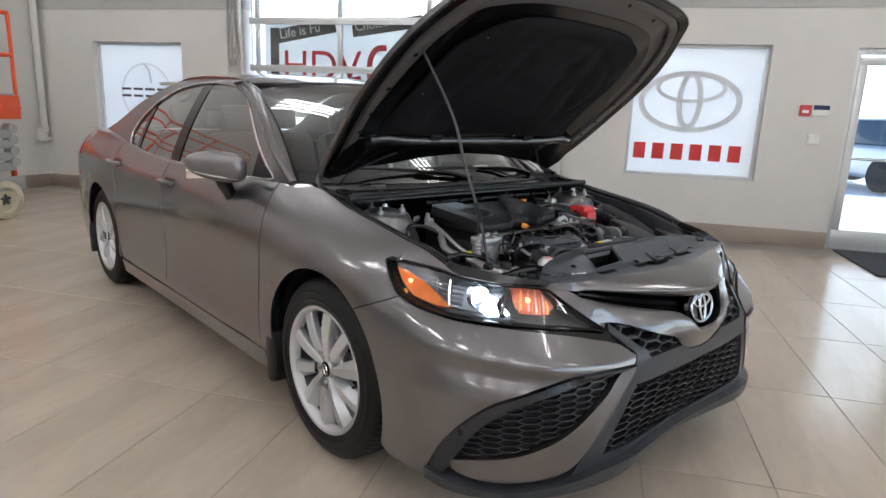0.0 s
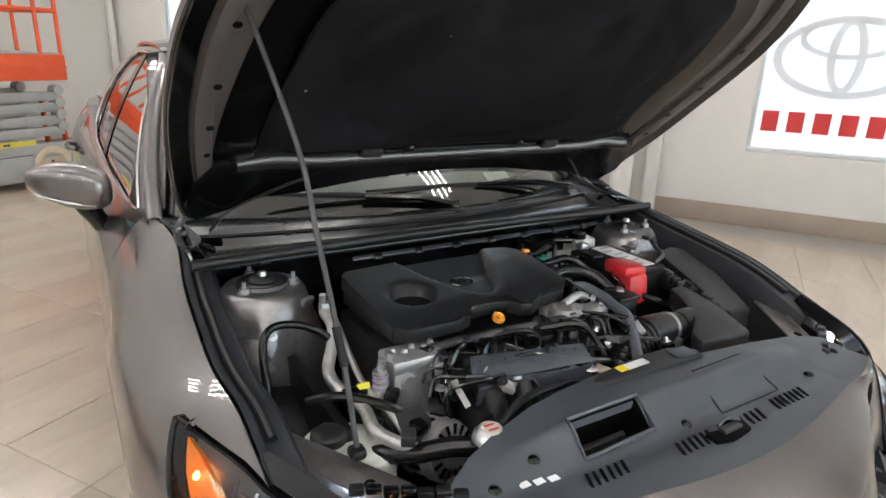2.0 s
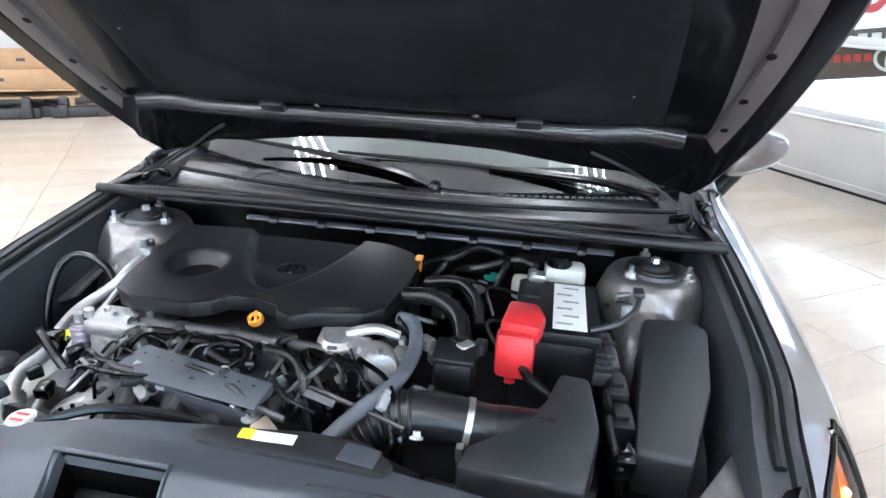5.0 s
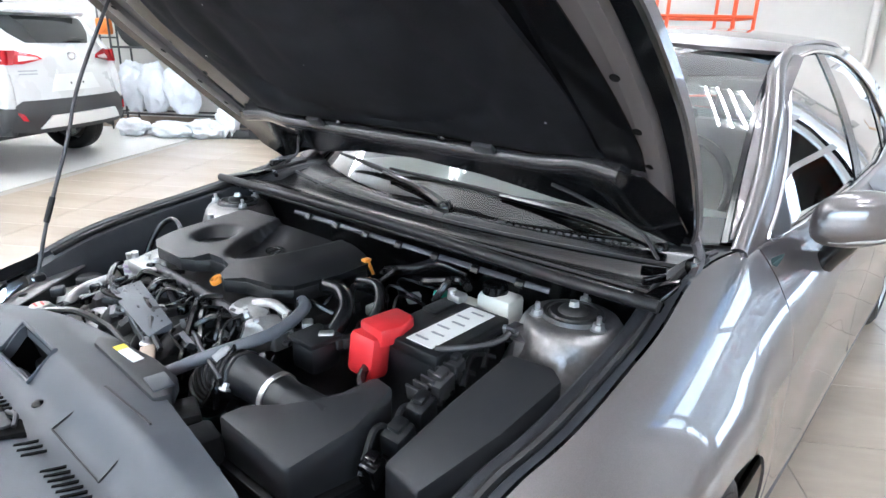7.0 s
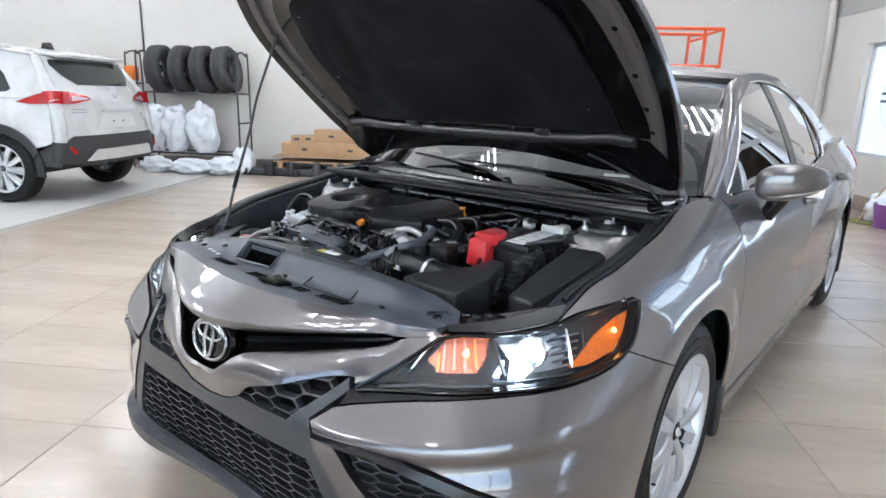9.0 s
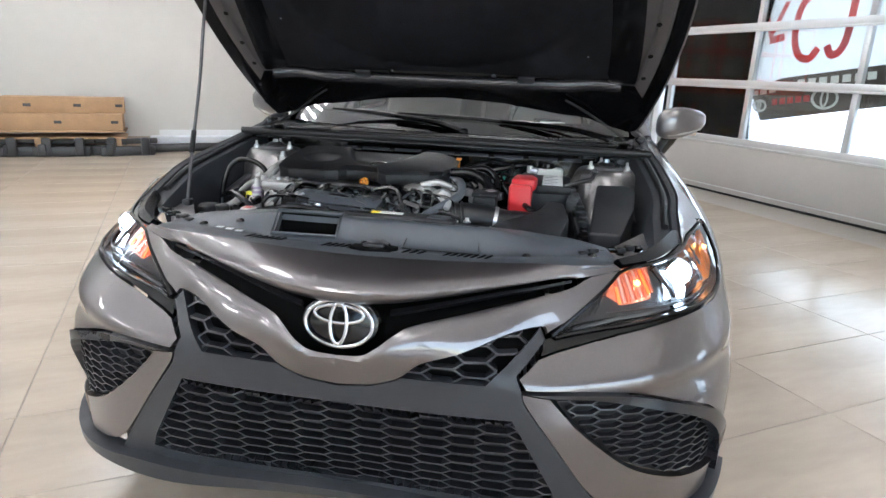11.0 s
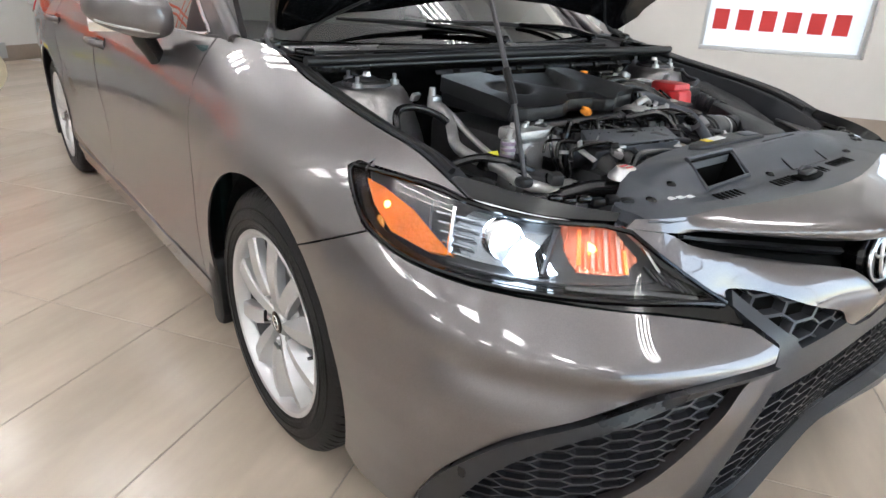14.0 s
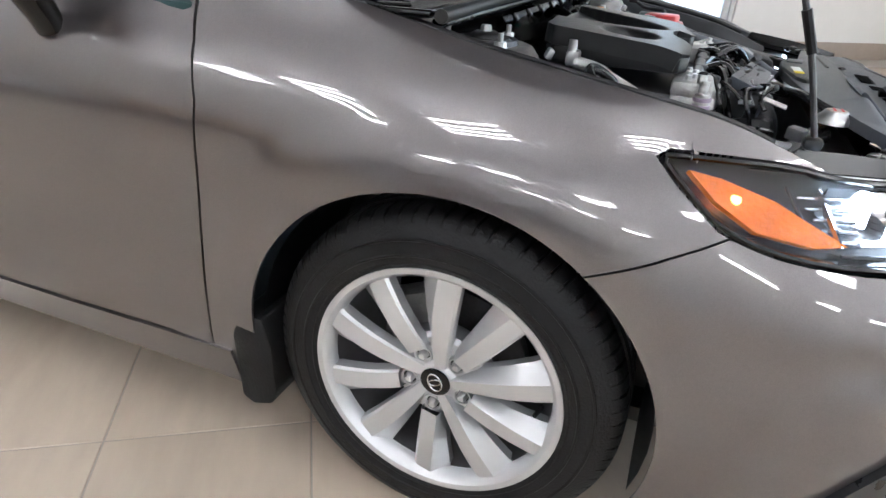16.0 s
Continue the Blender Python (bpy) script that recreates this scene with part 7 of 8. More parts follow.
for s in (-1, 1):
    g = pebble((0, 0, 0), (0.108, 0.072, 0.066), 0.66)
    V = []
    for x, y, z in g[0]:
        f = 1 - 0.36 * (x / 0.108) * (1 if x > 0 else 0.1)
        V.append((s * x, y * f + 0.045 * (x / 0.108), z * f + 0.012 * (x / 0.108)))
    F = g[1] if s > 0 else [tuple(reversed(f)) for f in g[1]]
    mi = obj("side_mirror", move((V, F), pose(s * 0.945, 0.765, 1.0)), PAINT, car, "grey metallic side mirror", 60)
    obj("mirror_base", tube([(s * 0.872, 0.785, 0.862), (s * 0.886, 0.783, 0.892), (s * 0.905, 0.780, 0.925), (s * 0.925, 0.775, 0.96)], [0.026, 0.028, 0.031, 0.028], 12), GLOSSB, mi, "black mirror foot")
    obj("mirror_lamp", tube([(s * 0.885, 0.684, 0.948), (s * 0.96, 0.712, 0.959), (s * 1.03, 0.770, 0.977)], 0.0045, 8), mat("bright_strip", (0.55, 0.56, 0.57), 0.2, 0.6), mi, "clear turn lamp strip")
    obj("mirror_glass", rbox((s * 0.95, 0.842, 0.985), (0.17, 0.006, 0.09), 0.002, pose(0, 0, 0, 0, 0, s * 12)), CHROME, mi)
    for y, z in ((1.50, 0.848), (2.42, 0.875)):
        p0 = skin(s, 0.0)(np.array([uy(y - 0.08), uy(y), uy(y + 0.08)]), np.array([z, z, z]))
        p1 = skin(s, 0.034)(np.array([uy(y - 0.05), uy(y + 0.05)]), np.array([z + 0.004, z + 0.006]))
        h = obj("door_handle", tube([p0[0], p1[0], p1[1], p0[2]], [0.012, 0.014, 0.014, 0.012], 10), PAINT, car, "grey metallic door handle")
        obj("handle_cup", panel([(uy(y) - 0.06 + 0.06 * 0, z - 0.022), (uy(y) + 0.06, z - 0.022), (uy(y) + 0.07, z), (uy(y) + 0.06, z + 0.022), (uy(y) - 0.06, z + 0.022), (uy(y) - 0.07, z)], skin(s, 0.002), 0.04, 0.002, flip=s < 0), GLOSSB, car, "dark handle cup")


CLOTH = mat("grey_cloth", (0.20, 0.195, 0.19), 0.85, vary=0.15, scale=10, bump=0.2, bscale=300)


def seat(x, y, back=0.62):
    obj("seat_cushion", rbox((x, y, 0.50), (0.50, 0.52, 0.18), 0.06), CLOTH, car, "grey cloth seat")
    obj("seat_back", rbox((x, y + 0.30, 0.80), (0.48, 0.16, back), 0.07, pose(0, 0, 0, -18)), CLOTH, car, "grey cloth seat back")
    obj("headrest", rbox((x, y + 0.42, 1.17), (0.26, 0.11, 0.17), 0.05, pose(0, 0, 0, -14)), CLOTH, car, "grey headrest")


for x in (-0.37, 0.37):
    seat(x, 1.35)
seat(-0.35, 2.25, 0.55)
seat(0.35, 2.25, 0.55)
obj("dashboard", panel([(-0.70, 0.35), (0.70, 0.35), (0.70, 1.0), (-0.70, 1.0)], lambda x, y: np.stack([x, y + 0.10 * (x / 0.7) ** 2, 0.955 - 0.05 * ((y - 0.55) / 0.4) ** 2 - 0.03 * (x / 0.7) ** 4], -1), 0.08, 0.12), mat("soft_dash", (0.29, 0.30, 0.285), 0.6, vary=0.1, scale=8, bump=0.1, bscale=300), car, "dark grey soft dashboard")
obj("steering_wheel", move(tube([(0.185 * math.cos(a), 0.185 * math.sin(a), 0) for a in np.linspace(0, 2 * math.pi, 30, endpoint=False)], 0.015, 8, 1, True, True), pose(0.37, 1.02, 0.93, 65)), GLOSSB, car, "black steering wheel")
obj("steering_hub", rbox((0.37, 1.0, 0.92), (0.14, 0.04, 0.11), 0.02, pose(0, 0, 0, -25)), GLOSSB, car)
obj("inner_mirror", rbox((0.0, 0.93, 1.285), (0.24, 0.03, 0.065), 0.014, pose(0, 0, 0, 10)), GLOSSB, car, "black interior mirror")
obj("headliner", rbox((0, 1.95, 1.375), (1.05, 1.5, 0.02), 0.008), mat("grey_headliner", (0.6, 0.59, 0.57), 0.9), car, "pale grey headliner")
obj("paper_floor_tag", rbox((0.40, 0.50, 0.975), (0.10, 0.06, 0.002), 0, pose(0, 0, 0, 30)), LABEL, car)
for x in (-0.80, 0.80):
    obj("door_lining", rbox((x, 1.5, 0.60), (0.05, 2.0, 0.66), 0.02), DARKIN, car, "dark door lining")
obj("rear_shelf", rbox((0, 3.05, 0.97), (1.3, 0.6, 0.04), 0.01), DARKIN, car, "dark parcel shelf")

# shoulder between the doors and the side glass, carried back to the boot lid
def shoulder_z(y):
    return belt(y) - 0.001 if y < 2.5 else float(np.interp(y, [2.5, 2.53, 2.9, 3.4, 3.85], [belt(2.5), belt(2.53), 1.03, 1.045, 1.03]))


for s in (-1, 1):
    V, F = [], []
    ys_ = np.linspace(0.50, 3.84, 60)
    for y in ys_:
        z = shoulder_z(float(y))
        a = skin(s, 0.0)(np.array([uy(y)]), np.array([z]))[0]
        b = gh(s, 0.0)(np.array([min(y, 3.2)]), np.array([z]))[0]
        b = np.array((b[0] if y < 3.2 else s * min(abs(b[0]), 0.735), y, z + 0.004))
        for t in (0.0, 0.35, 0.7, 1.0):
            p = a + (b - a) * t
            V.append((p[0], p[1], p[2] + 0.006 * math.sin(math.pi * t)))
    for i in range(len(ys_) - 1):
        for j in range(3):
            q = (4 * i + j, 4 * i + j + 1, 4 * i + j + 5, 4 * i + j + 4)
            F.append(q if s > 0 else tuple(reversed(q)))
    obj("shoulder", (V, F), PAINT, car, "grey metallic shoulder below the side glass")
# ---- things along the walls ----
ORNG = mat("orange_lift_paint", (0.75, 0.10, 0.025), 0.4, vary=0.12, scale=6)
LGREY = mat("grey_lift_paint", (0.40, 0.41, 0.41), 0.42, vary=0.12, scale=6, bump=0.05, bscale=80)
CREAM = mat("cream_solid_tyre", (0.62, 0.55, 0.40), 0.6, vary=0.12, scale=14)
CARD = mat("brown_cardboard", (0.42, 0.27, 0.15), 0.75, vary=0.14, scale=9, bump=0.06, bscale=90)
FILMW = mat("white_plastic_film", (0.74, 0.77, 0.82), 0.3, vary=0.10, scale=7, bump=0.5, bscale=16)
CARW = mat("white_car_paint", (0.55, 0.56, 0.565), 0.28, 0.0, vary=0.02, scale=3, coat=0.8)

# scissor lift
lift = thing("scissor_lift", pose(1.53, 5.50, 0), "folded orange and grey scissor lift on cream wheels", "scissor lift")
obj("chassis", join(rbox((0, 0.36, 0.27), (1.9, 0.60, 0.22), 0.02), rbox((0.0, 0.04, 0.36), (2.1, 0.05, 0.14), 0.008)), LGREY, lift, "grey steel chassis")
obj("tool_tray", rbox((0.04, 0.02, 0.215), (1.14, 0.07, 0.25), 0.012), LGREY, lift, "grey steel side box")
obj("tray_seam", rbox((0.04, -0.0165, 0.335), (1.12, 0.003, 0.008), 0.001), DARKMET, lift)
for k in range(4):
    z = 0.53 + 0.115 * k
    for yy in (0.06, 0.66):
        sl = 1 if k % 2 else -1
        obj("scissor_arm", rbox((0, yy, z), (1.95, 0.06, 0.085), 0.006, pose(0, 0, 0, 0, sl * 0.3)), LGREY, lift, "grey box-section arm")
        for xx in (-0.96, 0.96):
            obj("arm_joint", tube([(xx, yy - 0.05, z + 0.05), (xx, yy + 0.05, z + 0.05)], 0.05, 14, smooth=False), LGREY, lift)
for k in range(3):
    obj("warning_strip", rbox((-0.35 + 0.42 * k, 0.012, 0.445), (0.34, 0.006, 0.05), 0.001), mat("yellow_decal", (0.72, 0.62, 0.10), 0.5, vary=0.1, scale=40), lift, "yellow warning decal")
for k in range(6):
    obj("decal_bar", rbox((-0.46 + 0.17 * k, 0.008, 0.445), (0.06, 0.003, 0.02), 0), DARKMET, lift)
obj("platform", join(rbox((-0.02, 0.36, 1.14), (2.16, 0.74, 0.24), 0.012), rbox((-0.02, -0.012, 1.14), (2.16, 0.016, 0.02), 0.004)), ORNG, lift, "orange deck skirt")
obj("deck", rbox((-0.02, 0.36, 1.268), (2.1, 0.7, 0.02), 0.004), LGREY, lift)
def rail(pts):
    obj("guard_rail", tube(pts, 0.019, 8, smooth=False), ORNG, lift, "orange tube guard rail")
for yy in (0.02, 0.70):
    for z in (1.66, 2.07):
        rail([(-1.08, yy, z), (1.04, yy, z)])
    for xx in (-1.08, -0.45, 0.2, 0.84, 1.04):
        rail([(xx, yy, 1.25), (xx, yy, 2.07)])
for xx in (-1.08, 1.04):
    for z in (1.66, 2.07):
        rail([(xx, 0.02, z), (xx, 0.70, z)])
rail([(0.84, 0.02, 1.98), (0.84, 0.70, 1.98)])
obj("rear_ladder", join(rbox((1.08, 0.2, 0.60), (0.03, 0.06, 0.5), 0.006), rbox((1.08, 0.5, 0.60), (0.03, 0.06, 0.5), 0.006), rbox((1.08, 0.35, 0.75), (0.03, 0.3, 0.04), 0.006), rbox((1.08, 0.35, 0.5), (0.03, 0.3, 0.04), 0.006)), ORNG, lift, "orange steps")
for xx in (-0.80, 0.80):
    for yy in (0.05, 0.67):
        wh = obj("wheel", lathe([(0.05, 0.03), (0.12, 0.02), (0.135, 0.05), (0.17, 0.055), (0.197, 0.045), (0.20, 0.02), (0.20, -0.04), (0.19, -0.055), (0.1, -0.055)], 36, pose(xx, yy, 0.2, 90)), CREAM, lift, "cream solid wheel")
        for q in range(5):
            a = math.radians(72 * q + 90)
            obj("star_hub", rbox((xx + 0.03 * math.cos(a), yy - 0.028, 0.2 + 0.03 * math.sin(a)), (0.06, 0.012, 0.022), 0.004, pose(0, 0, 0, 0, -math.degrees(a))), DARKMET, wh)

# open box beside the lift
def open_box(m, sx, sy, sz, label):
    b = thing("cardboard_box", m, label, "box")
    t = 0.006
    for nm, c, s in (("box_wall", (0, -sy / 2, sz / 2), (sx, t, sz)), ("box_wall", (0, sy / 2, sz / 2), (sx, t, sz)), ("box_wall", (-sx / 2, 0, sz / 2), (t, sy, sz)), ("box_wall", (sx / 2, 0, sz / 2), (t, sy, sz)), ("box_floor", (0, 0, t / 2), (sx, sy, t))):
        obj(nm, rbox(c, s, 0.002), CARD, b)
    obj("flap", rbox((0, -sy / 2 - 0.04, sz - 0.02), (sx * 0.95, t, 0.1), 0.002, pose(0, 0, 0, 58)), CARD, b)
    obj("flap", rbox((sx / 2 + 0.035, 0, sz), (0.1, sy * 0.95, t), 0.002, pose(0, 0, 0, 0, 28)), CARD, b)
    return b


open_box(pose(0.33, 5.95, 0, 0, 0, 8), 0.40, 0.32, 0.28, "open brown cardboard box holding crumpled plastic")


def crumple(name, c, r, m, seed, label, cat, group=""):
    bm = bmesh.new()
    bmesh.ops.create_icosphere(bm, subdivisions=4, radius=1)
    for v in bm.verts:
        p = v.co * 2.2 + Vector((seed * 3.1, seed, 0))
        n = noise.noise(p) * 0.35 + abs(noise.noise(p * 3.2)) * 0.22
        k = 1 + n
        v.co = Vector((v.co.x * r[0] * k, v.co.y * r[1] * k, max(-r[2] * 0.98, v.co.z * r[2] * k)))
    V, F = from_bm(bm)
    lowest = min(v[2] for v in V)
    ob = obj(name, ([(v[0], v[1], v[2] - lowest) for v in V], F), m, None, "", 60)
    ob.matrix_world = pose(*c)
    return tagged(ob, label, cat, group)


crumple("plastic_wrap", (0.33, 5.95, 0.20), (0.15, 0.11, 0.08), FILMW, 3, "crumpled clear plastic in an open box", "plastic wrap")
crumple("black_bag", (0.25, 6.45, 0), (0.22, 0.16, 0.16), mat("black_film", (0.02, 0.02, 0.022), 0.35, bump=0.5, bscale=18), 5, "crumpled black plastic bag on the floor", "bag")
crumple("floor_rag", (-0.25, 6.2, 0), (0.22, 0.14, 0.05), mat("grey_rag", (0.25, 0.25, 0.22), 0.8, vary=0.2), 8, "heap of dark cables and rags", "rags")

# tyre rack
rack = thing("tyre_rack", pose(-4.62, 7.02, 0), "black tube tyre rack against the wall", "rack")
for yy in (-0.18, 0.2):
    obj("shelf_bar", tube([(-0.78, yy, 1.18), (0.78, yy, 1.18)], 0.014, 8, smooth=False), DARKMET, rack)
    obj("shelf_bar", tube([(-0.78, yy, 0.28), (0.78, yy, 0.28)], 0.014, 8, smooth=False), DARKMET, rack)
for xx in (-0.78, 0.78):
    obj("end_frame", tube([(xx, -0.20, 0.0), (xx, -0.20, 1.62), (xx, -0.14, 1.74), (xx, 0.0, 1.78), (xx, 0.14, 1.74), (xx, 0.22, 1.62), (xx, 0.22, 0.0)], 0.014, 8, 4), DARKMET, rack, "black tube end frame")
    for z in (0.3, 0.75, 1.18):
        obj("rung", tube([(xx, -0.20, z), (xx, 0.22, z)], 0.012, 8, smooth=False), DARKMET, rack)


def loose_tyre(m, label):
    t = thing("car_tyre", m, label, "tyre", "tyres on the rack")
    prof = [(0.225, -0.10), (0.245, -0.112), (0.29, -0.115), (0.325, -0.10), (0.343, -0.08), (0.345, -0.03), (0.338, -0.026), (0.338, -0.018), (0.346, -0.014), (0.346, 0.014), (0.338, 0.018), (0.338, 0.026), (0.345, 0.03), (0.343, 0.08), (0.325, 0.10), (0.29, 0.115), (0.245, 0.112), (0.225, 0.10)]
    obj("tyre", lathe(prof, 60), mat("worn_grey_rubber", (0.045, 0.045, 0.047), 0.75, vary=0.3, scale=9), t, "worn grey tyre")
    obj("rim", lathe([(0.226, -0.10), (0.20, -0.09), (0.195, 0.06), (0.215, 0.09), (0.228, 0.10), (0.222, 0.104), (0.205, 0.09), (0.18, 0.05), (0.18, -0.09)], 40), DARKMET, t, "dark alloy rim")
    for k in range(10):
        obj("spoke", move(rbox((0.12, 0, 0.065), (0.17, 0.026, 0.022), 0.006), pose(0, 0, 0, 0, 0, 36 * k)), mat("dark_alloy", (0.10, 0.10, 0.105), 0.3, 0.7), t)
    obj("hub", lathe([(0, 0.08), (0.04, 0.08), (0.05, 0.06), (0.05, 0)], 20), MATS["dark_alloy"], t)
    return t


ty = loose_tyre(pose(-4.08, 7.03, 1.525, 0, 82, 0), "black tyre on a dark alloy rim, on a rack")
for k, (xx, tl) in enumerate(((-4.42, 86), (-4.75, 90), (-5.12, 88))):
    copy_thing(ty, pose(xx, 7.03, 1.525, 0, tl, 0))
for k, (xx, yy, r) in enumerate(((-5.20, 6.93, (0.19, 0.16, 0.35)), (-4.86, 6.90, (0.21, 0.17, 0.33)), (-4.47, 6.90, (0.23, 0.17, 0.35)))):
    crumple("bagged_tyre", (xx, yy, 0.295), r, FILMW, 11 + k, "bundle wrapped in thin white plastic film", "wrapped bundle", "wrapped bundles")
crumple("loose_film", (-4.05, 6.66, 0), (0.26, 0.16, 0.13), FILMW, 27, "crumpled white plastic film on the floor", "plastic film")
crumple("loose_film", (-3.78, 6.78, 0), (0.15, 0.12, 0.20), FILMW, 29, "crumpled white plastic film on the floor", "plastic film")
crumple("loose_film", (-4.50, 6.62, 0), (0.33, 0.16, 0.11), FILMW, 21, "crumpled white plastic film on the floor", "plastic film")
crumple("loose_film", (-5.1, 6.62, 0), (0.22, 0.12, 0.12), FILMW, 23, "crumpled white plastic film on the floor", "plastic film")
obj_lamp = thing("work_lamp", pose(-5.62, 7.1, 0), "orange work lamp on a black tube stand", "work lamp")
obj("stand", tube([(-0.13, 0, 0.0), (-0.13, 0, 1.6), (-0.09, 0, 1.74), (0.0, 0, 1.78), (0.09, 0, 1.74), (0.13, 0, 1.6), (0.13, 0, 0.0)], 0.013, 8, 4), DARKMET, obj_lamp)
obj("stand_bar", tube([(-0.13, 0, 1.3), (0.13, 0, 1.3)], 0.012, 8, smooth=False), DARKMET, obj_lamp)
obj("lamp_head", join(rbox((0.0, -0.06, 1.45), (0.20, 0.12, 0.22), 0.03), lathe([(0, 0.02), (0.07, 0.015), (0.08, 0)], 20, pose(0, -0.12, 1.45, 90))), mat("orange_tool_plastic", (0.80, 0.22, 0.02), 0.4, vary=0.1), obj_lamp, "orange lamp head")

# black parts and long boxes along the wall
BKP = mat("black_part_plastic", (0.035, 0.035, 0.038), 0.4, vary=0.2, scale=8)
rng2 = random.Random(12)
for k in range(7):
    xx = -3.55 + 0.36 * k
    ob = thing("black_rail_part", pose(xx, 6.75 + 0.1 * rng2.random(), 0.0, 0, 0, rng2.uniform(-12, 12)), "black plastic trim part stacked on the floor", "car part", "black parts by the wall")
    obj("rail", rbox((0, 0, 0.06), (0.62, 0.10, 0.12), 0.02), BKP, ob)
    obj("rail", rbox((0.05, 0.08, 0.17), (0.60, 0.08, 0.07), 0.02, pose(0, 0, 0, 0, rng2.uniform(-4, 4))), BKP, ob)
    obj("bracket", rbox((0.2, -0.06, 0.12), (0.10, 0.10, 0.22), 0.02), BKP, ob)
    obj("bracket", rbox((-0.2, -0.05, 0.08), (0.09, 0.08, 0.15), 0.02), BKP, ob)
pallet = thing("wooden_stand", pose(-2.35, 6.98, 0), "low wooden stand holding long cardboard boxes", "stand")
for zz in (0.22, 0.30):
    obj("board", rbox((0, 0, zz), (1.9, 0.50, 0.02), 0.003), mat("raw_wood", (0.42, 0.28, 0.16), 0.6, vary=0.2, scale=6, streak=(1, 8, 8)), pallet)
for xx in (-0.85, 0, 0.85):
    obj("leg", rbox((xx, 0, 0.11), (0.08, 0.45, 0.21), 0.004), MATS["raw_wood"], pallet)
for xx, yy, zz, s, rz in ((-2.30, 6.95, 0.31, (1.75, 0.34, 0.20), 0), (-2.05, 7.02, 0.51, (1.3, 0.30, 0.19), 3), (-2.85, 6.9, 0.51, (0.42, 0.2, 0.10), 20)):
    b = thing("long_carton", pose(xx, yy, zz, 0, 0, rz), "long closed brown cardboard carton", "box", "cartons by the wall")
    obj("carton", rbox((0, 0, s[2] / 2), s, 0.006), CARD, b)
    obj("tape", rbox((0, 0, s[2] + 0.001), (s[0] * 0.98, 0.05, 0.002), 0), mat("parcel_tape", (0.55, 0.40, 0.24), 0.25), b, "glossy brown tape")
    for xx2 in (-0.3, 0.1, 0.45):
        obj("handle_hole", rbox((xx2 * s[0], -s[1] / 2, s[2] * 0.5), (0.08, 0.004, 0.035), 0.001), DARKMET, b)
bc = thing("bumper_cover", pose(-0.42, 7.0, 0), "black car bumper part wrapped in white film on the floor", "car part")
obj("cover", tube([(-0.75, 0, 0.06), (-0.4, -0.05, 0.07), (0.0, -0.07, 0.08), (0.4, -0.05, 0.07), (0.8, 0, 0.06)], 0.055, 10), BKP, bc)
obj("wrap", rbox((0.05, 0.10, 0.12), (1.55, 0.10, 0.20), 0.04, pose(0, 0, 0, 14)), FILMW, bc, "white film wrapping")
obj("badge", move(tube([(0.05 * math.cos(a), 0, 0.03 * math.sin(a)) for a in np.linspace(0, 6.28, 20, endpoint=False)], 0.006, 6, 1, True, True), pose(0.15, -0.09, 0.13)), CHROME, bc)

# pipes and conduits
pp = thing("drain_pipe", pose(4.50, 7.28, 0), "grey painted drain pipe down the corner", "pipe")
obj("pipe", tube([(0, 0, ZB + 2.3), (0.0, 0, 0.86), (0.02, -0.005, 0.80)], 0.045, 14, smooth=False), WALL, pp)
obj("elbow", join(tube([(0.03, 0, 0.80), (-0.09, -0.02, 0.80)], 0.042, 12, smooth=False), rbox((-0.03, 0, 0.68), (0.20, 0.10, 0.05), 0.01), tube([(-0.09, -0.02, 0.80), (-0.09, -0.02, 0.66)], 0.04, 12, smooth=False)), WALL, pp)
cd = thing("wall_conduit", pose(-5.56, YW - 0.02, 0), "thin grey conduit up the wall", "conduit")
obj("conduit", tube([(0, 0, 1.3), (0, 0, ZC)], 0.014, 8, smooth=False), DARKMET, cd)
for yy, z0 in ((4.27, 1.78), (4.21, 1.92), (4.33, 1.3)):
    c2 = thing("wall_conduit", pose(XW - 0.03, yy, 0), "thin grey conduit beside the overhead door", "conduit", "conduits")
    obj("conduit", tube([(0, 0, z0), (0, 0, 3.4)], 0.012, 8, smooth=False), WALLUP, c2)
    obj("box", rbox((0, 0, z0), (0.05, 0.07, 0.09), 0.006), WALLUP, c2)
# post and bollard by the door
po = thing("steel_post", pose(XW - 0.09, 0.10, 0), "painted steel post beside the overhead door", "post")
obj("post", rbox((0, 0, 1.9), (0.12, 0.12, 3.8), 0.006), WALL, po)
obj("conduit_box", rbox((-0.07, 0.05, 0.95), (0.03, 0.05, 0.09), 0.004), LGREY, po)
bo = thing("bollard", pose(4.27, 0.34, 0), "cream painted round steel bollard", "bollard")
obj("pipe", lathe([(0, 1.20), (0.085, 1.198), (0.093, 1.19), (0.095, 1.17), (0.095, 0.0)], 28), WALL, bo)
# switches and alarm
al = thing("fire_alarm", pose(XW - 0.012, -2.383, 1.426), "red fire alarm pull station", "fire alarm")
obj("case", rbox((0, 0, 0), (0.03, 0.105, 0.11), 0.006), mat("red_alarm", (0.45, 0.03, 0.04), 0.4), al)
obj("handle", rbox((-0.018, 0, -0.01), (0.012, 0.06, 0.03), 0.004), LABEL, al)
kp = thing("keypad", pose(XW - 0.012, -2.528, 1.432), "white keypad with a dark screen", "keypad")
obj("case", rbox((0, 0, 0), (0.024, 0.165, 0.107), 0.006), WHITEW, kp)
obj("screen", rbox((-0.013, 0, 0.028), (0.004, 0.15, 0.045), 0.001), mat("blue_screen", (0.03, 0.04, 0.12), 0.2), kp)
sw = thing("switch_plate", pose(XW - 0.008, -2.50, 1.145), "white wall switch plate", "switch")
obj("plate", rbox((0, 0, 0), (0.012, 0.125, 0.108), 0.004), WHITEW, sw)
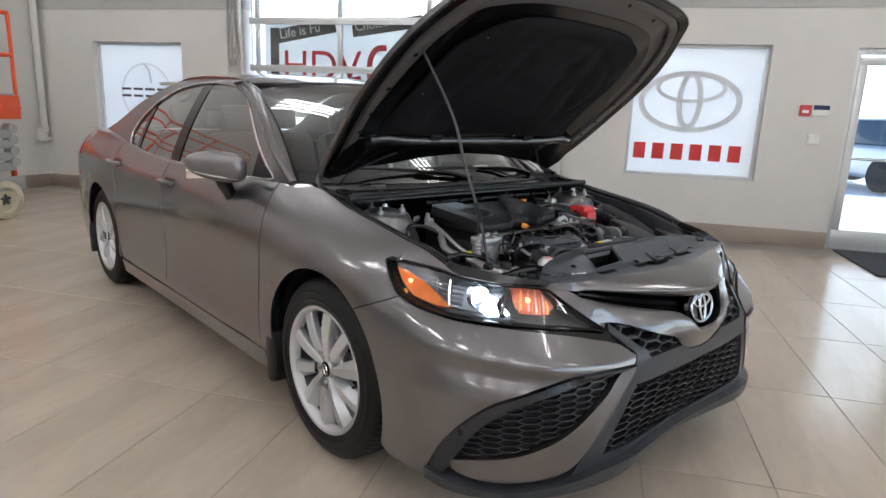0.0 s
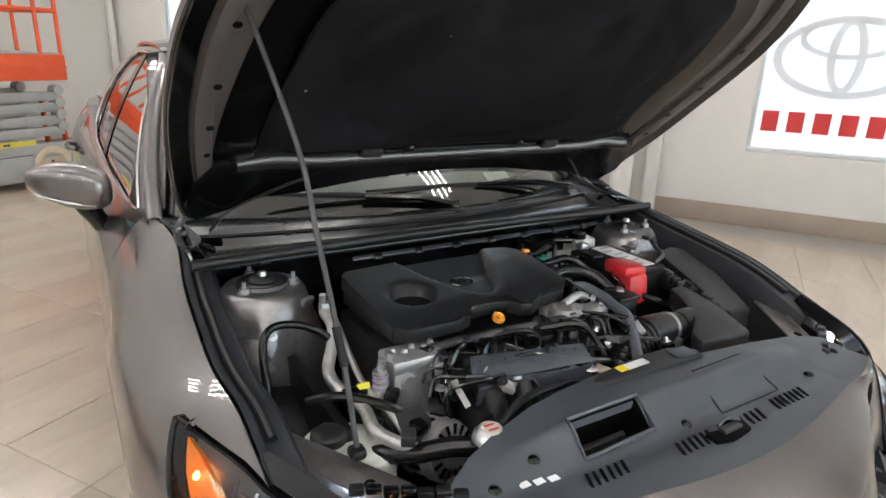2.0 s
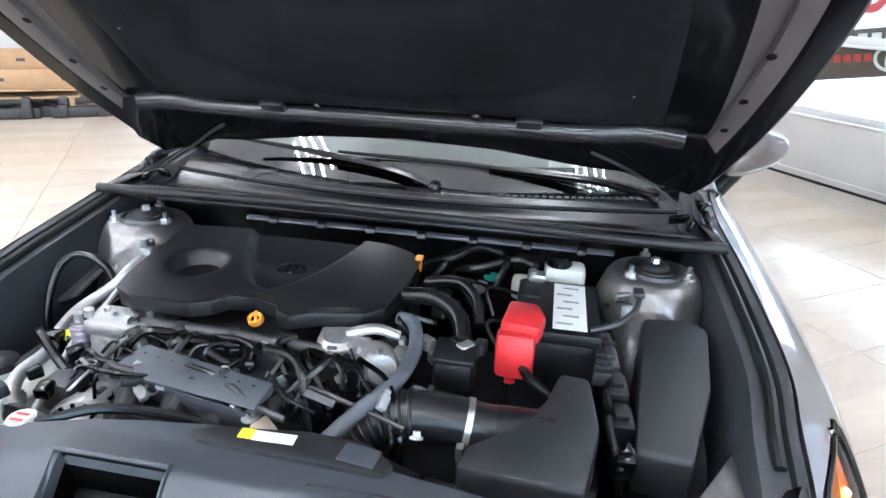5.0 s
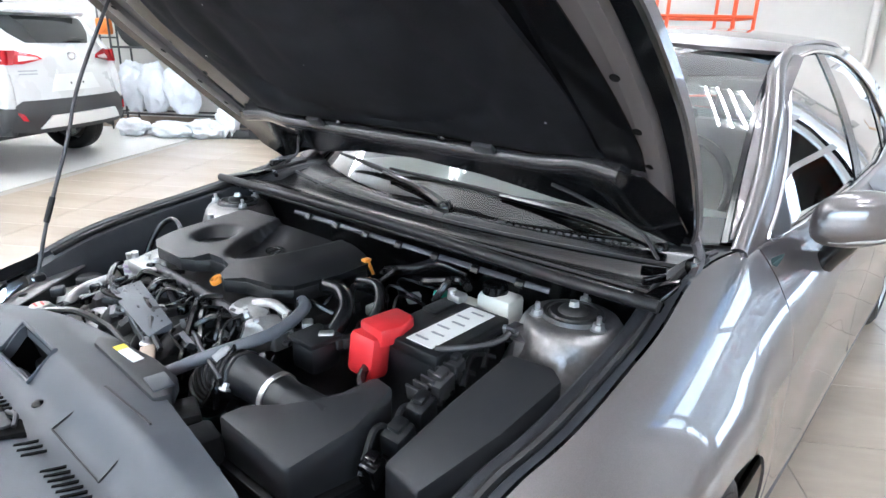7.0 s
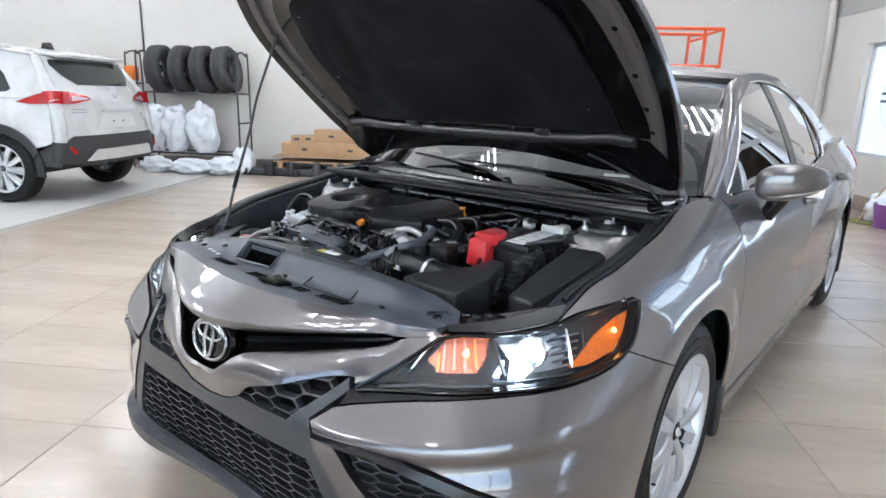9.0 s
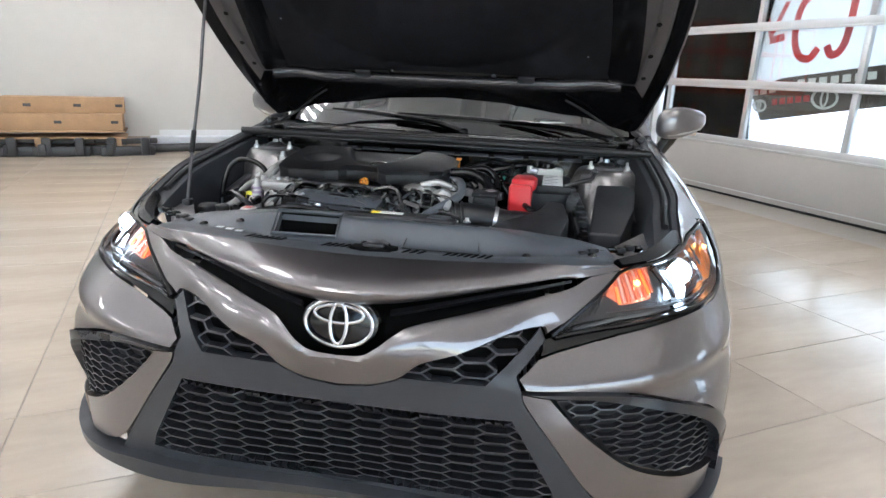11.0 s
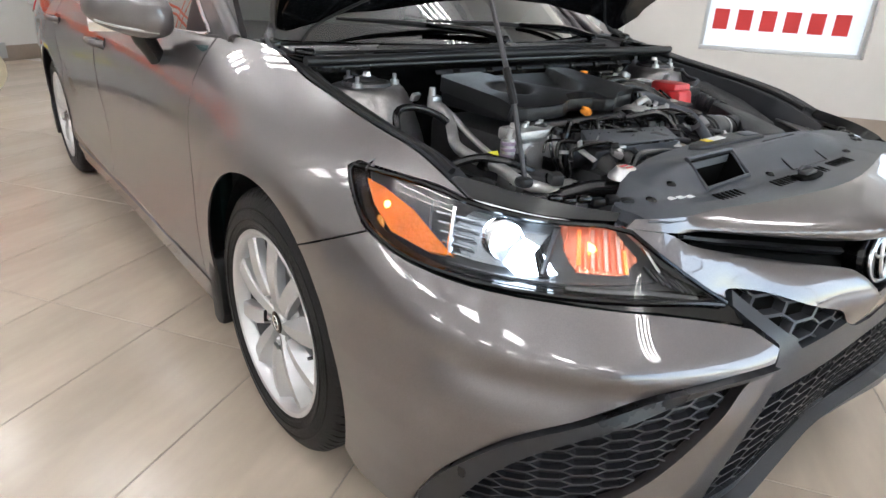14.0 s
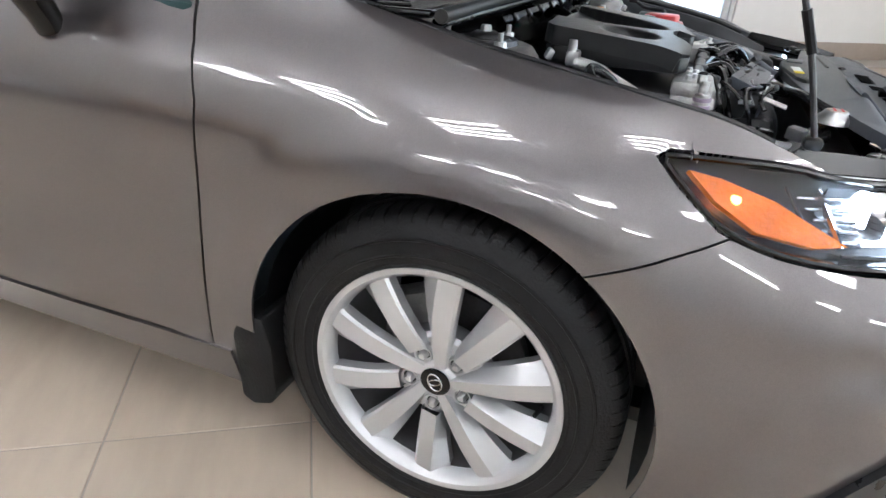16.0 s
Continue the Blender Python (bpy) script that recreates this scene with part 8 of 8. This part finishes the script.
obj("toggle", rbox((-0.009, 0.03, 0), (0.008, 0.03, 0.06), 0.003), WHITEW, sw)
obj("toggle", rbox((-0.009, -0.03, 0), (0.008, 0.03, 0.06), 0.003), WHITEW, sw)
sb = thing("switch_plate", pose(XW - 0.008, 0.18 - 0.30, 1.42), "white wall switch box", "switch")
obj("plate", rbox((0, 0, 0), (0.04, 0.09, 0.09), 0.006), WHITEW, sb)
# glass door
dr = tagged(new("door_1"), "aluminium framed glass door to the outside", "door", kind="structure")
dx = XW + 0.06
for yy, zz, sy, sz in ((-3.25, 2.02, 0.94, 0.06), (-2.80, 1.0, 0.045, 2.0), (-3.70, 1.0, 0.045, 2.0), (-3.25, 1.93, 0.84, 0.08), (-3.25, 0.11, 0.84, 0.2), (-2.865, 1.05, 0.075, 1.7), (-3.635, 1.05, 0.075, 1.7)):
    obj("frame_bar", rbox((dx + (0.0 if sz > 1.9 or zz > 2 else 0.012), yy, zz), (0.05, sy, sz), 0.004), ALUF, dr)
p = obj("pane", slab(dx - 0.003, dx + 0.003, -3.60, -2.90, 0.21, 1.89), PANE, dr, smooth=False)
p.visible_shadow = False
obj("push_bar", tube([(dx - 0.06, -2.88, 0.96), (dx - 0.075, -3.2, 0.96), (dx - 0.06, -3.62, 0.96)], 0.014, 8), ALUF, dr)
mt = thing("door_mat", pose(3.98, -3.42, 0), "dark charcoal entrance mat", "mat")
obj("mat", rbox((0, 0, 0.008), (1.15, 1.15, 0.016), 0.004), mat("charcoal_mat", (0.05, 0.055, 0.06), 0.95, vary=0.25, scale=60, bump=0.4, bscale=300), mt)
# mop and bucket under the crest window
bk = thing("mop_bucket", pose(4.25, 4.72, 0), "purple mop bucket on the floor", "bucket")
obj("bucket", lathe([(0.0, 0.01), (0.12, 0.01), (0.15, 0.26), (0.155, 0.265), (0.145, 0.265), (0.115, 0.02), (0.0, 0.02)], 28), mat("purple_plastic", (0.20, 0.07, 0.25), 0.35), bk)
bag = crumple("clear_bag", (4.30, 4.95, 0), (0.15, 0.13, 0.17), FILMW, 31, "clear plastic bag beside the bucket", "bag")
mo = thing("floor_mop", pose(4.12, 5.02, 0), "flat green dust mop leaning on the wall", "mop")
obj("mop_head", rbox((0, 0, 0.02), (0.12, 0.42, 0.035), 0.012, pose(0, 0, 0, 0, 0, 35)), mat("olive_mop", (0.22, 0.22, 0.08), 0.9, vary=0.3, scale=40, bump=0.5, bscale=200), mo)
obj("handle", tube([(0, 0, 0.04), (0.44, -0.42, 1.25)], 0.012, 8, smooth=False), mat("pale_wood_handle", (0.55, 0.42, 0.28), 0.5, vary=0.15), mo)

tagged(obj("white_board", rbox((-0.38, YW - 0.045, 0.135), (1.30, 0.012, 0.27), 0.002, pose(0, 0, 0, -8)), mat("white_foam_board", (0.74, 0.75, 0.76), 0.5, vary=0.03, scale=5)), "white foam board leaning on the wall", "board")
# ---- white sport utility car by the far wall, tail towards the room ----
suv = thing("suv", pose(-5.15, 4.73, 0, 0, 0, 90), "white sport utility car with black wheel arches and lower cladding", "car")
# local: x across, y towards its nose (negative is the tail), z up; rear axle at y = 0


def suv_side(s, out=0.0):
    def fn(y, z):
        y, z = np.asarray(y, float), np.asarray(z, float)
        w = np.interp(y, [-0.83, -0.78, -0.65, -0.4, 0.0, 1.0, 2.6, 3.3, 3.62], [0.62, 0.74, 0.83, 0.885, 0.91, 0.905, 0.905, 0.84, 0.62])
        h = np.maximum(0, z - 0.85)
        q = np.maximum(0, 0.5 - z)
        x = w - 0.14 * h - 0.55 * h * h - 0.25 * q * q + out
        return np.stack([s * x, y, z], -1)

    return fn


def suv_tail(out=0.0):
    def fn(x, z):
        x, z = np.asarray(x, float), np.asarray(z, float)
        y = np.interp(z, [0.25, 0.40, 0.55, 0.70, 0.85, 1.0, 1.12, 1.5, 1.62], [-0.70, -0.79, -0.83, -0.80, -0.775, -0.765, -0.74, -0.50, -0.36])
        return np.stack([x, y + 0.16 * np.abs(x / 0.85) ** 3 - out, z], -1)

    return fn


def arch2(cy, r, a0, a1, n=20):
    return [(cy + r * math.cos(math.radians(a)), 0.36 + r * math.sin(math.radians(a))) for a in np.linspace(a0, a1, n)]


CLAD = mat("black_cladding", (0.035, 0.036, 0.038), 0.55, vary=0.15, scale=10)
for s in (-1, 1):
    side = [(-0.62, 0.66), (-0.70, 0.74), (-0.66, 1.08), (-0.55, 1.12), (3.2, 0.98), (3.55, 0.86), (3.6, 0.5), (3.1, 0.42)] + arch2(2.64, 0.45, 10, 170) + [(2.2, 0.42), (0.45, 0.42)] + arch2(0.0, 0.45, 8, 150)
    obj("body_side", panel(side, suv_side(s), 0.06, 0.01, flip=s > 0), CARW, suv, "white body side")
    for cy in (0.0, 2.64):
        arch = arch2(cy, 0.485, -8, 188, 28) + list(reversed(arch2(cy, 0.395, -8, 188, 28)))
        obj("arch_trim", panel(arch, suv_side(s, 0.012), 0.04, 0.03, flip=s > 0), CLAD, suv, "black wheel arch trim")
    sill2 = [(0.40, 0.43), (2.24, 0.43), (2.26, 0.25), (0.38, 0.25)]
    obj("sill_trim", panel(sill2, suv_side(s, 0.008), 0.1, 0.02, flip=s > 0), CLAD, suv, "black sill trim")

    def green(y, z, s=s):
        y, z = np.asarray(y, float), np.asarray(z, float)
        x = np.interp(y, [-0.6, 0, 1.0, 2.4], [0.80, 0.835, 0.845, 0.80]) - 0.42 * np.clip(z - 1.05, 0, 1) ** 1.05
        return np.stack([s * x, y, z], -1)

    rail_ = [(-0.60, 1.08), (-0.42, 1.40), (-0.25, 1.55), (0.4, 1.64), (1.4, 1.64), (1.9, 1.50), (2.55, 1.02), (2.4, 1.0)]
    glassr = [(0.20, 1.15), (-0.08, 1.17), (-0.12, 1.20), (-0.02, 1.35), (0.08, 1.43), (0.18, 1.47)]
    glass1 = [(0.235, 1.13), (0.215, 1.49), (0.9, 1.555), (0.98, 1.10)]
    glass2 = [(1.02, 1.08), (0.95, 1.52), (1.5, 1.47), (2.2, 1.05)]
    obj("pillar_frame", panel(rail_, green, 0.05, 0.02, flip=s > 0), CARW, suv, "white roof frame")
    for gl in (glassr, glass1, glass2):
        obj("side_glass", panel(gl, lambda y, z, g=green, s=s: g(y, z) + np.array([s * 0.004, 0, 0]), 0.08, 0.002, flip=s > 0), mat("privacy_glass", (0.02, 0.024, 0.024), 0.06), suv, "dark privacy glass")
    lampp = [(0.38, 1.105), (0.43, 1.14), (0.60, 1.18), (0.86, 1.185), (0.86, 1.06), (0.6, 1.06)]
    tl = obj("tail_lamp", panel([(s * p[0], p[1]) for p in lampp], suv_tail(0.015), 0.04, 0.03, flip=s > 0), mat("red_tail_lens", (0.40, 0.006, 0.010), 0.22, coat=0.3), suv, "red tail lamp")
    obj("tail_lamp_side", panel([(-0.72, 1.055), (-0.72, 1.185), (-0.54, 1.18), (-0.38, 1.13), (-0.23, 1.065), (-0.36, 1.05)], suv_side(s, 0.008), 0.05, 0.01, flip=s > 0), MATS["red_tail_lens"], suv, "red tail lamp")
    obj("clear_strip", panel([(s * a, b) for a, b in ((0.43, 1.105), (0.44, 1.122), (0.62, 1.14), (0.64, 1.085))], suv_tail(0.022), 0.05, 0.01, flip=s > 0), mat("pale_lens", (0.7, 0.55, 0.55), 0.1), tl)
    obj("reflector", panel([(s * a, b) for a, b in ((0.71, 0.53), (0.74, 0.60), (0.79, 0.62), (0.76, 0.54))], suv_tail(0.03), 0.05, 0.01, flip=s > 0), MATS["red_tail_lens"], suv, "red reflector")
tailp = [(-0.84, 0.66), (0.84, 0.66), (0.84, 1.18), (0.72, 1.24), (-0.72, 1.24), (-0.84, 1.18)]
obj("tailgate", panel(tailp, suv_tail(), 0.06, 0.02), CARW, suv, "white tailgate")
obj("plate_recess", panel([(-0.36, 0.79), (0.36, 0.79), (0.27, 0.955), (-0.27, 0.955)], suv_tail(0.004), 0.08, 0.004), mat("white_recess", (0.62, 0.63, 0.63), 0.35), suv)
for x in (-0.09, 0.09):
    obj("plate_screw", lathe([(0, 0.004), (0.012, 0.003), (0.013, 0)], 10, pose(x, -0.783, 0.86, 90)), DARKMET, suv)
obj("gate_handle", panel([(-0.25, 0.965), (0.25, 0.965), (0.25, 0.995), (-0.25, 0.995)], suv_tail(0.018), 0.08, 0.02), CARW, suv)
obj("tail_badge", move(tube([(0.055 * math.cos(a), 0, 0.036 * math.sin(a)) for a in np.linspace(0, 6.28, 20, endpoint=False)], 0.007, 6, 1, True, True), pose(0, -0.765, 1.13)), CHROME, suv)
for k in range(2):
    obj("badge_bar", panel([(-0.66, 0.96 + 0.03 * k), (-0.48, 0.96 + 0.03 * k), (-0.48, 0.973 + 0.03 * k), (-0.66, 0.973 + 0.03 * k)], suv_tail(0.006), 0.08, 0.004), PRINT, suv, "small bright lettering bar")
obj("rear_window", panel([(-0.44, 1.255), (0.44, 1.255), (0.56, 1.35), (0.62, 1.46), (0.60, 1.51), (-0.60, 1.51), (-0.62, 1.46), (-0.56, 1.35)], suv_tail(0.006), 0.06, 0.004), MATS["privacy_glass"], suv, "dark rear window")
obj("gate_frame", panel([(-0.80, 1.10), (0.80, 1.10), (0.62, 1.55), (-0.62, 1.55)], suv_tail(-0.004), 0.06, 0.02), CARW, suv)
obj("rear_wiper", tube([(0.02, -0.690, 1.262), (0.18, -0.675, 1.30), (0.36, -0.655, 1.292)], 0.012, 8), GLOSSB, suv)
obj("bumper_cladding", panel([(-0.84, 0.44), (-0.6, 0.40), (0.6, 0.40), (0.84, 0.44), (0.84, 0.64), (0.70, 0.72), (-0.70, 0.72), (-0.84, 0.64)], suv_tail(0.02), 0.06, 0.03), CLAD, suv, "black rear bumper cladding")
obj("skid_plate", panel([(-0.60, 0.445), (0.60, 0.445), (0.48, 0.565), (-0.48, 0.565)], suv_tail(0.04), 0.06, 0.02), mat("silver_plastic", (0.70, 0.71, 0.71), 0.3, 0.3), suv, "silver skid plate")
obj("under_tray", rbox((0, 1.5, 0.36), (1.5, 3.6, 0.12), 0.03), CLAD, suv)
obj("roof_skin", panel([(-0.60, -0.28), (0.60, -0.28), (0.63, 0.4), (0.62, 1.4), (0.58, 1.9), (-0.58, 1.9), (-0.62, 1.4), (-0.63, 0.4)], lambda x, y: np.stack([x, y, np.interp(y, [-0.4, -0.2, 0.4, 1.2, 1.9], [1.575, 1.625, 1.69, 1.70, 1.54]) - 0.05 * np.abs(x / 0.6) ** 2.5], -1), 0.08, 0.03, flip=False), CARW, suv, "white roof")
obj("tail_spoiler", rbox((0, -0.40, 1.572), (1.14, 0.30, 0.045), 0.02, pose(0, 0, 0, 8)), CARW, suv, "white roof spoiler")
obj("roof_fin", block([(-0.02, -0.08), (0.02, -0.08), (0.012, 0.10), (-0.012, 0.10)], 1.62, 1.72, 0.008, 0.4), GLOSSB, suv, "black antenna fin")
obj("bonnet", panel([(-0.8, 2.3), (0.8, 2.3), (0.72, 3.5), (-0.72, 3.5)], lambda x, y: np.stack([x, y, 1.03 - 0.14 * ((y - 2.3) / 1.2) ** 2 - 0.06 * np.abs(x / 0.8) ** 2], -1), 0.1, 0.05), CARW, suv)
obj("inner_dark", rbox((0, 1.0, 0.95), (1.2, 2.4, 0.6), 0.1), DARKIN, suv)
for x in (-0.80, 0.80):
    for y in (0.0, 2.64):
        c = copy_thing(first, pose(x, y, 0.367, 0, -90 if x < 0 else 90, 0) @ Matrix.Diagonal((1.1, 1.1, 1.0, 1.0)))
        c.parent = suv

for s in (-1, 1):
    obj("rear_pillar", tube([(s * 0.79, -0.62, 1.06), (s * 0.735, -0.50, 1.28), (s * 0.645, -0.34, 1.53)], [0.075, 0.06, 0.05], 12, 6), CARW, suv, "white rear pillar")
    obj("rear_corner", tube([(s * 0.775, -0.60, 1.12), (s * 0.785, -0.625, 0.85), (s * 0.79, -0.63, 0.60)], [0.06, 0.075, 0.075], 12, 6), CARW, suv)
    obj("tail_lamp_corner", tube([(s * 0.775, -0.603, 1.056), (s * 0.768, -0.597, 1.184)], 0.087, 16, smooth=False), MATS["red_tail_lens"], suv, "red tail lamp")
    obj("cladding_corner", tube([(s * 0.785, -0.63, 0.66), (s * 0.785, -0.62, 0.55), (s * 0.77, -0.56, 0.40)], [0.09, 0.095, 0.07], 12, 6), CLAD, suv, "black bumper corner")
    obj("cladding_side", panel([(-0.66, 0.40), (-0.66, 0.69), (-0.42, 0.54), (-0.36, 0.40)], suv_side(s, 0.006), 0.05, 0.02, flip=s > 0), CLAD, suv)

# ---- outside: pale ground, banner stands, a parked car ----
GROUND = mat("snowy_yard", (0.80, 0.81, 0.83), 0.8, vary=0.08, scale=0.4, bump=0.2, bscale=6)
tagged(obj("ground", join(slab(XW + T, 400, -300, 300, -0.5, -0.03), slab(-400, XW + T, -300, YB - T, -0.5, -0.03)), GROUND, smooth=False), "pale snow-dusted yard outside", "ground", kind="structure")
# Added sheet that glows by itself, so the view outside turns white.
tagged(obj("backdrop", slab(46, 46.2, -70, 70, -0.4, 24), mat("glowing_white_sheet", (0.85, 0.86, 0.86), 0.9, emit=(1.0, 1.0, 0.98), power=0.9), smooth=False), "glowing white sheet added far beyond the yard to whiten the windows", "backdrop", kind="structure")
oc = thing("parked_car", pose(13.6, -6.3, 0, 0, 0, 20), "pale silver car parked outside", "car")
SIL = mat("silver_car_paint", (0.55, 0.58, 0.62), 0.3, 0.5, coat=1.0)
obj("body", block([(-2.3, -0.8), (-2.1, -0.9), (2.0, -0.9), (2.3, -0.7), (2.35, 0), (2.3, 0.7), (2.0, 0.9), (-2.1, 0.9), (-2.3, 0.8)], 0.25, 0.95, 0.12, 0.05, 3), SIL, oc)
obj("cabin", block([(-1.7, -0.75), (1.0, -0.75), (1.0, 0.75), (-1.7, 0.75)], 0.93, 1.5, 0.10, 0.25, 3), mat("car_windows", (0.08, 0.11, 0.15), 0.08), oc, "dark glazed cabin")
obj("roof", block([(-1.25, -0.56), (0.65, -0.56), (0.65, 0.56), (-1.25, 0.56)], 1.46, 1.53, 0.05, 0.1), SIL, oc)
for x in (-1.4, 1.4):
    for y in (-0.82, 0.82):
        obj("wheel", lathe([(0.0, 0.1), (0.2, 0.1), (0.22, 0.11), (0.32, 0.1), (0.34, 0.05), (0.34, -0.1), (0.0, -0.1)], 24, pose(x, y, 0.34, 90)), RUBBER, oc)
# banners hung outside on the overhead door's glass
BANW = frosted("banner_white", (0.88, 0.88, 0.88), 0.55)
BANR = frosted("banner_red", (0.70, 0.05, 0.06), 0.3)
BANK = frosted("banner_dark", (0.10, 0.095, 0.095), 0.25)


def words(txt, size, m, x, y, z, parent, name, tilt=0.0):
    cu = bpy.data.curves.new(name, "FONT")
    cu.body, cu.size, cu.extrude = txt, size, 0.002
    ob = new(name, cu)
    ob.parent = parent
    ob.matrix_basis = pose(x, y, z, 90, 0, -90) @ pose(0, 0, 0, 0, 0, tilt)
    cu.materials.append(m)
    return ob


bn = thing("door_banner", pose(XW + 0.135, 0, 0), "white printed banner with red letters behind the overhead door", "banner")
obj("sheet", slab(0.0, 0.002, 0.5, 3.9, 1.16, 2.33), BANW, bn, "white translucent banner sheet", smooth=False)
obj("dark_band", rbox((-0.004, 3.33, 2.19), (0.002, 0.82, 0.17), 0, pose(0, 0, 0, -10)), BANK, bn, "dark title band")
obj("dark_edge", rbox((-0.004, 3.76, 1.85), (0.002, 0.12, 0.75), 0.0), BANK, bn)
words("Life is Fu", 0.16, LABEL, -0.008, 3.68, 2.09, bn, "banner_title", 10)
obj("dark_band", rbox((-0.004, 2.25, 2.25), (0.002, 0.9, 0.14), 0, pose(0, 0, 0, -8)), BANK, bn)
words("Choice", 0.15, LABEL, -0.008, 2.66, 2.19, bn, "banner_title", 8)
words("HDV", 0.52, BANR, -0.006, 3.66, 1.60, bn, "banner_letters")
# red strokes of letters that are cut off
for pts, r in (
    ([(-0.006, 2.74, 1.60), (-0.006, 2.58, 1.63)], 0.035),
    ([(-0.006, 2.20, 1.52), (-0.006, 2.27, 1.43), (-0.006, 2.38, 1.45), (-0.006, 2.46, 1.60), (-0.006, 2.46, 1.85), (-0.006, 2.38, 1.98), (-0.006, 2.25, 2.0)], 0.035),
    ([(-0.006, 1.93, 2.05), (-0.006, 1.94, 1.65), (-0.006, 1.98, 1.50), (-0.006, 2.06, 1.46), (-0.006, 2.12, 1.54)], 0.035),
    ([(-0.006, 1.52, 2.05), (-0.006, 1.50, 1.53)], 0.032),
    ([(-0.006, 1.27, 2.05), (-0.006, 1.25, 1.58)], 0.032),
    ([(-0.006, 1.15, 1.62), (-0.006, 1.00, 2.05)], 0.032),
    ([(-0.006, 0.86, 2.05), (-0.006, 0.84, 1.66)], 0.032),
):
    g = tube(pts, r, 8, 6)
    obj("letter_stroke", ([(-0.004 + 0.1 * (v[0] + 0.006), v[1], v[2]) for v in g[0]], g[1]), BANR, bn, "red letter stroke")
wedge = [(2.87, 1.116), (2.507, 1.246), (1.547, 1.377), (1.519, 1.245), (0.807, 1.15), (1.712, 0.995), (2.686, 0.82)]
dk = obj("dark_wedge", ([(-0.008, y, z) for y, z in wedge] + [(-0.004, y, z) for y, z in wedge], [tuple(range(7)), tuple(range(13, 6, -1))] + [(k, (k + 1) % 7, 7 + (k + 1) % 7, 7 + k) for k in range(7)]), mat("brown_vinyl", (0.075, 0.06, 0.055), 0.5), bn, "dark brown wedge with unread pale lettering", smooth=False)
for k in range(3):
    y, z = 2.80 - 0.10 * k, 1.086 + 0.021 * k
    obj("pale_bar", rbox((-0.0115, y, z), (0.003, 0.07, 0.055), 0, pose(0, 0, 0, -11)), LABEL, dk)
for k in range(7):
    y, z = 2.30 - 0.11 * k, 1.205 + 0.0135 * k
    obj("pale_bar", rbox((-0.0115, y, z), (0.003, 0.075, 0.065), 0, pose(0, 0, 0, -7)), LABEL, dk)
for k in range(5):
    y, z = 2.55 - 0.085 * k, 1.015 + 0.0125 * k
    obj("red_bar", rbox((-0.0115, y, z), (0.003, 0.06, 0.06), 0, pose(0, 0, 0, -8)), mat("red_print", (0.55, 0.03, 0.03), 0.5), dk)
for y, z, ry in ((2.72, 0.965, 0.085), (2.03, 1.076, 0.135)):
    obj("pale_ring", oval(y, z, ry, ry * 0.75, 0.025, -0.0105), LABEL, dk)
    obj("pale_ring", oval(y, z, ry * 0.3, ry * 0.6, 0.02, -0.0145), LABEL, dk)
# ---- floor tiles, each a piece ----
TX, TY, X0, Y0 = 0.914, 0.457, -0.43, 0.70
protos = []
for k in range(3):
    w, d, h = TX - 0.004, TY - 0.004, 0.012
    bm = bmesh.new()
    bmesh.ops.create_cube(bm, size=1)
    for v in bm.verts:
        v.co = Vector((v.co.x * w, v.co.y * d, (v.co.z - 0.5) * h))
    top = [e for e in bm.edges if all(v.co.z > -0.001 for v in e.verts)]
    bmesh.ops.bevel(bm, geom=top, offset=0.0015, segments=1, affect="EDGES")
    V, F = from_bm(bm)
    me = bpy.data.meshes.new("tile")
    me.from_pydata(V, [], F)
    me.materials.append(TILE)
    protos.append((me, V, F))
far, near = [], []
for i in range(-5, 7):
    for j in range(-17, 16):
        cx, cy = X0 + TX * (i + 0.5), Y0 + TY * (j + 0.5)
        if cx - TX / 2 < -4.22 or cx + TX / 2 > XW + 0.3 or cy < YB or cy > YW:
            continue
        near.append((math.hypot(cx - 0.0, cy - 0.9), cx, cy))
near.sort()
for n, (_, cx, cy) in enumerate(near):
    if n < 290:
        ob = new("tile", protos[n % 3][0])
        ob.parent = floor
        ob.location = (cx, cy, 0)
    else:
        far.append((cx, cy))
V, F = [], []
for cx, cy in far:
    k = len(V)
    V.extend([(v[0] + cx, v[1] + cy, v[2]) for v in protos[0][1]])
    F.extend([tuple(q + k for q in f) for f in protos[0][2]])
tagged(obj("outer_tiles", (V, F), TILE, floor, smooth=False), kind="stuff")
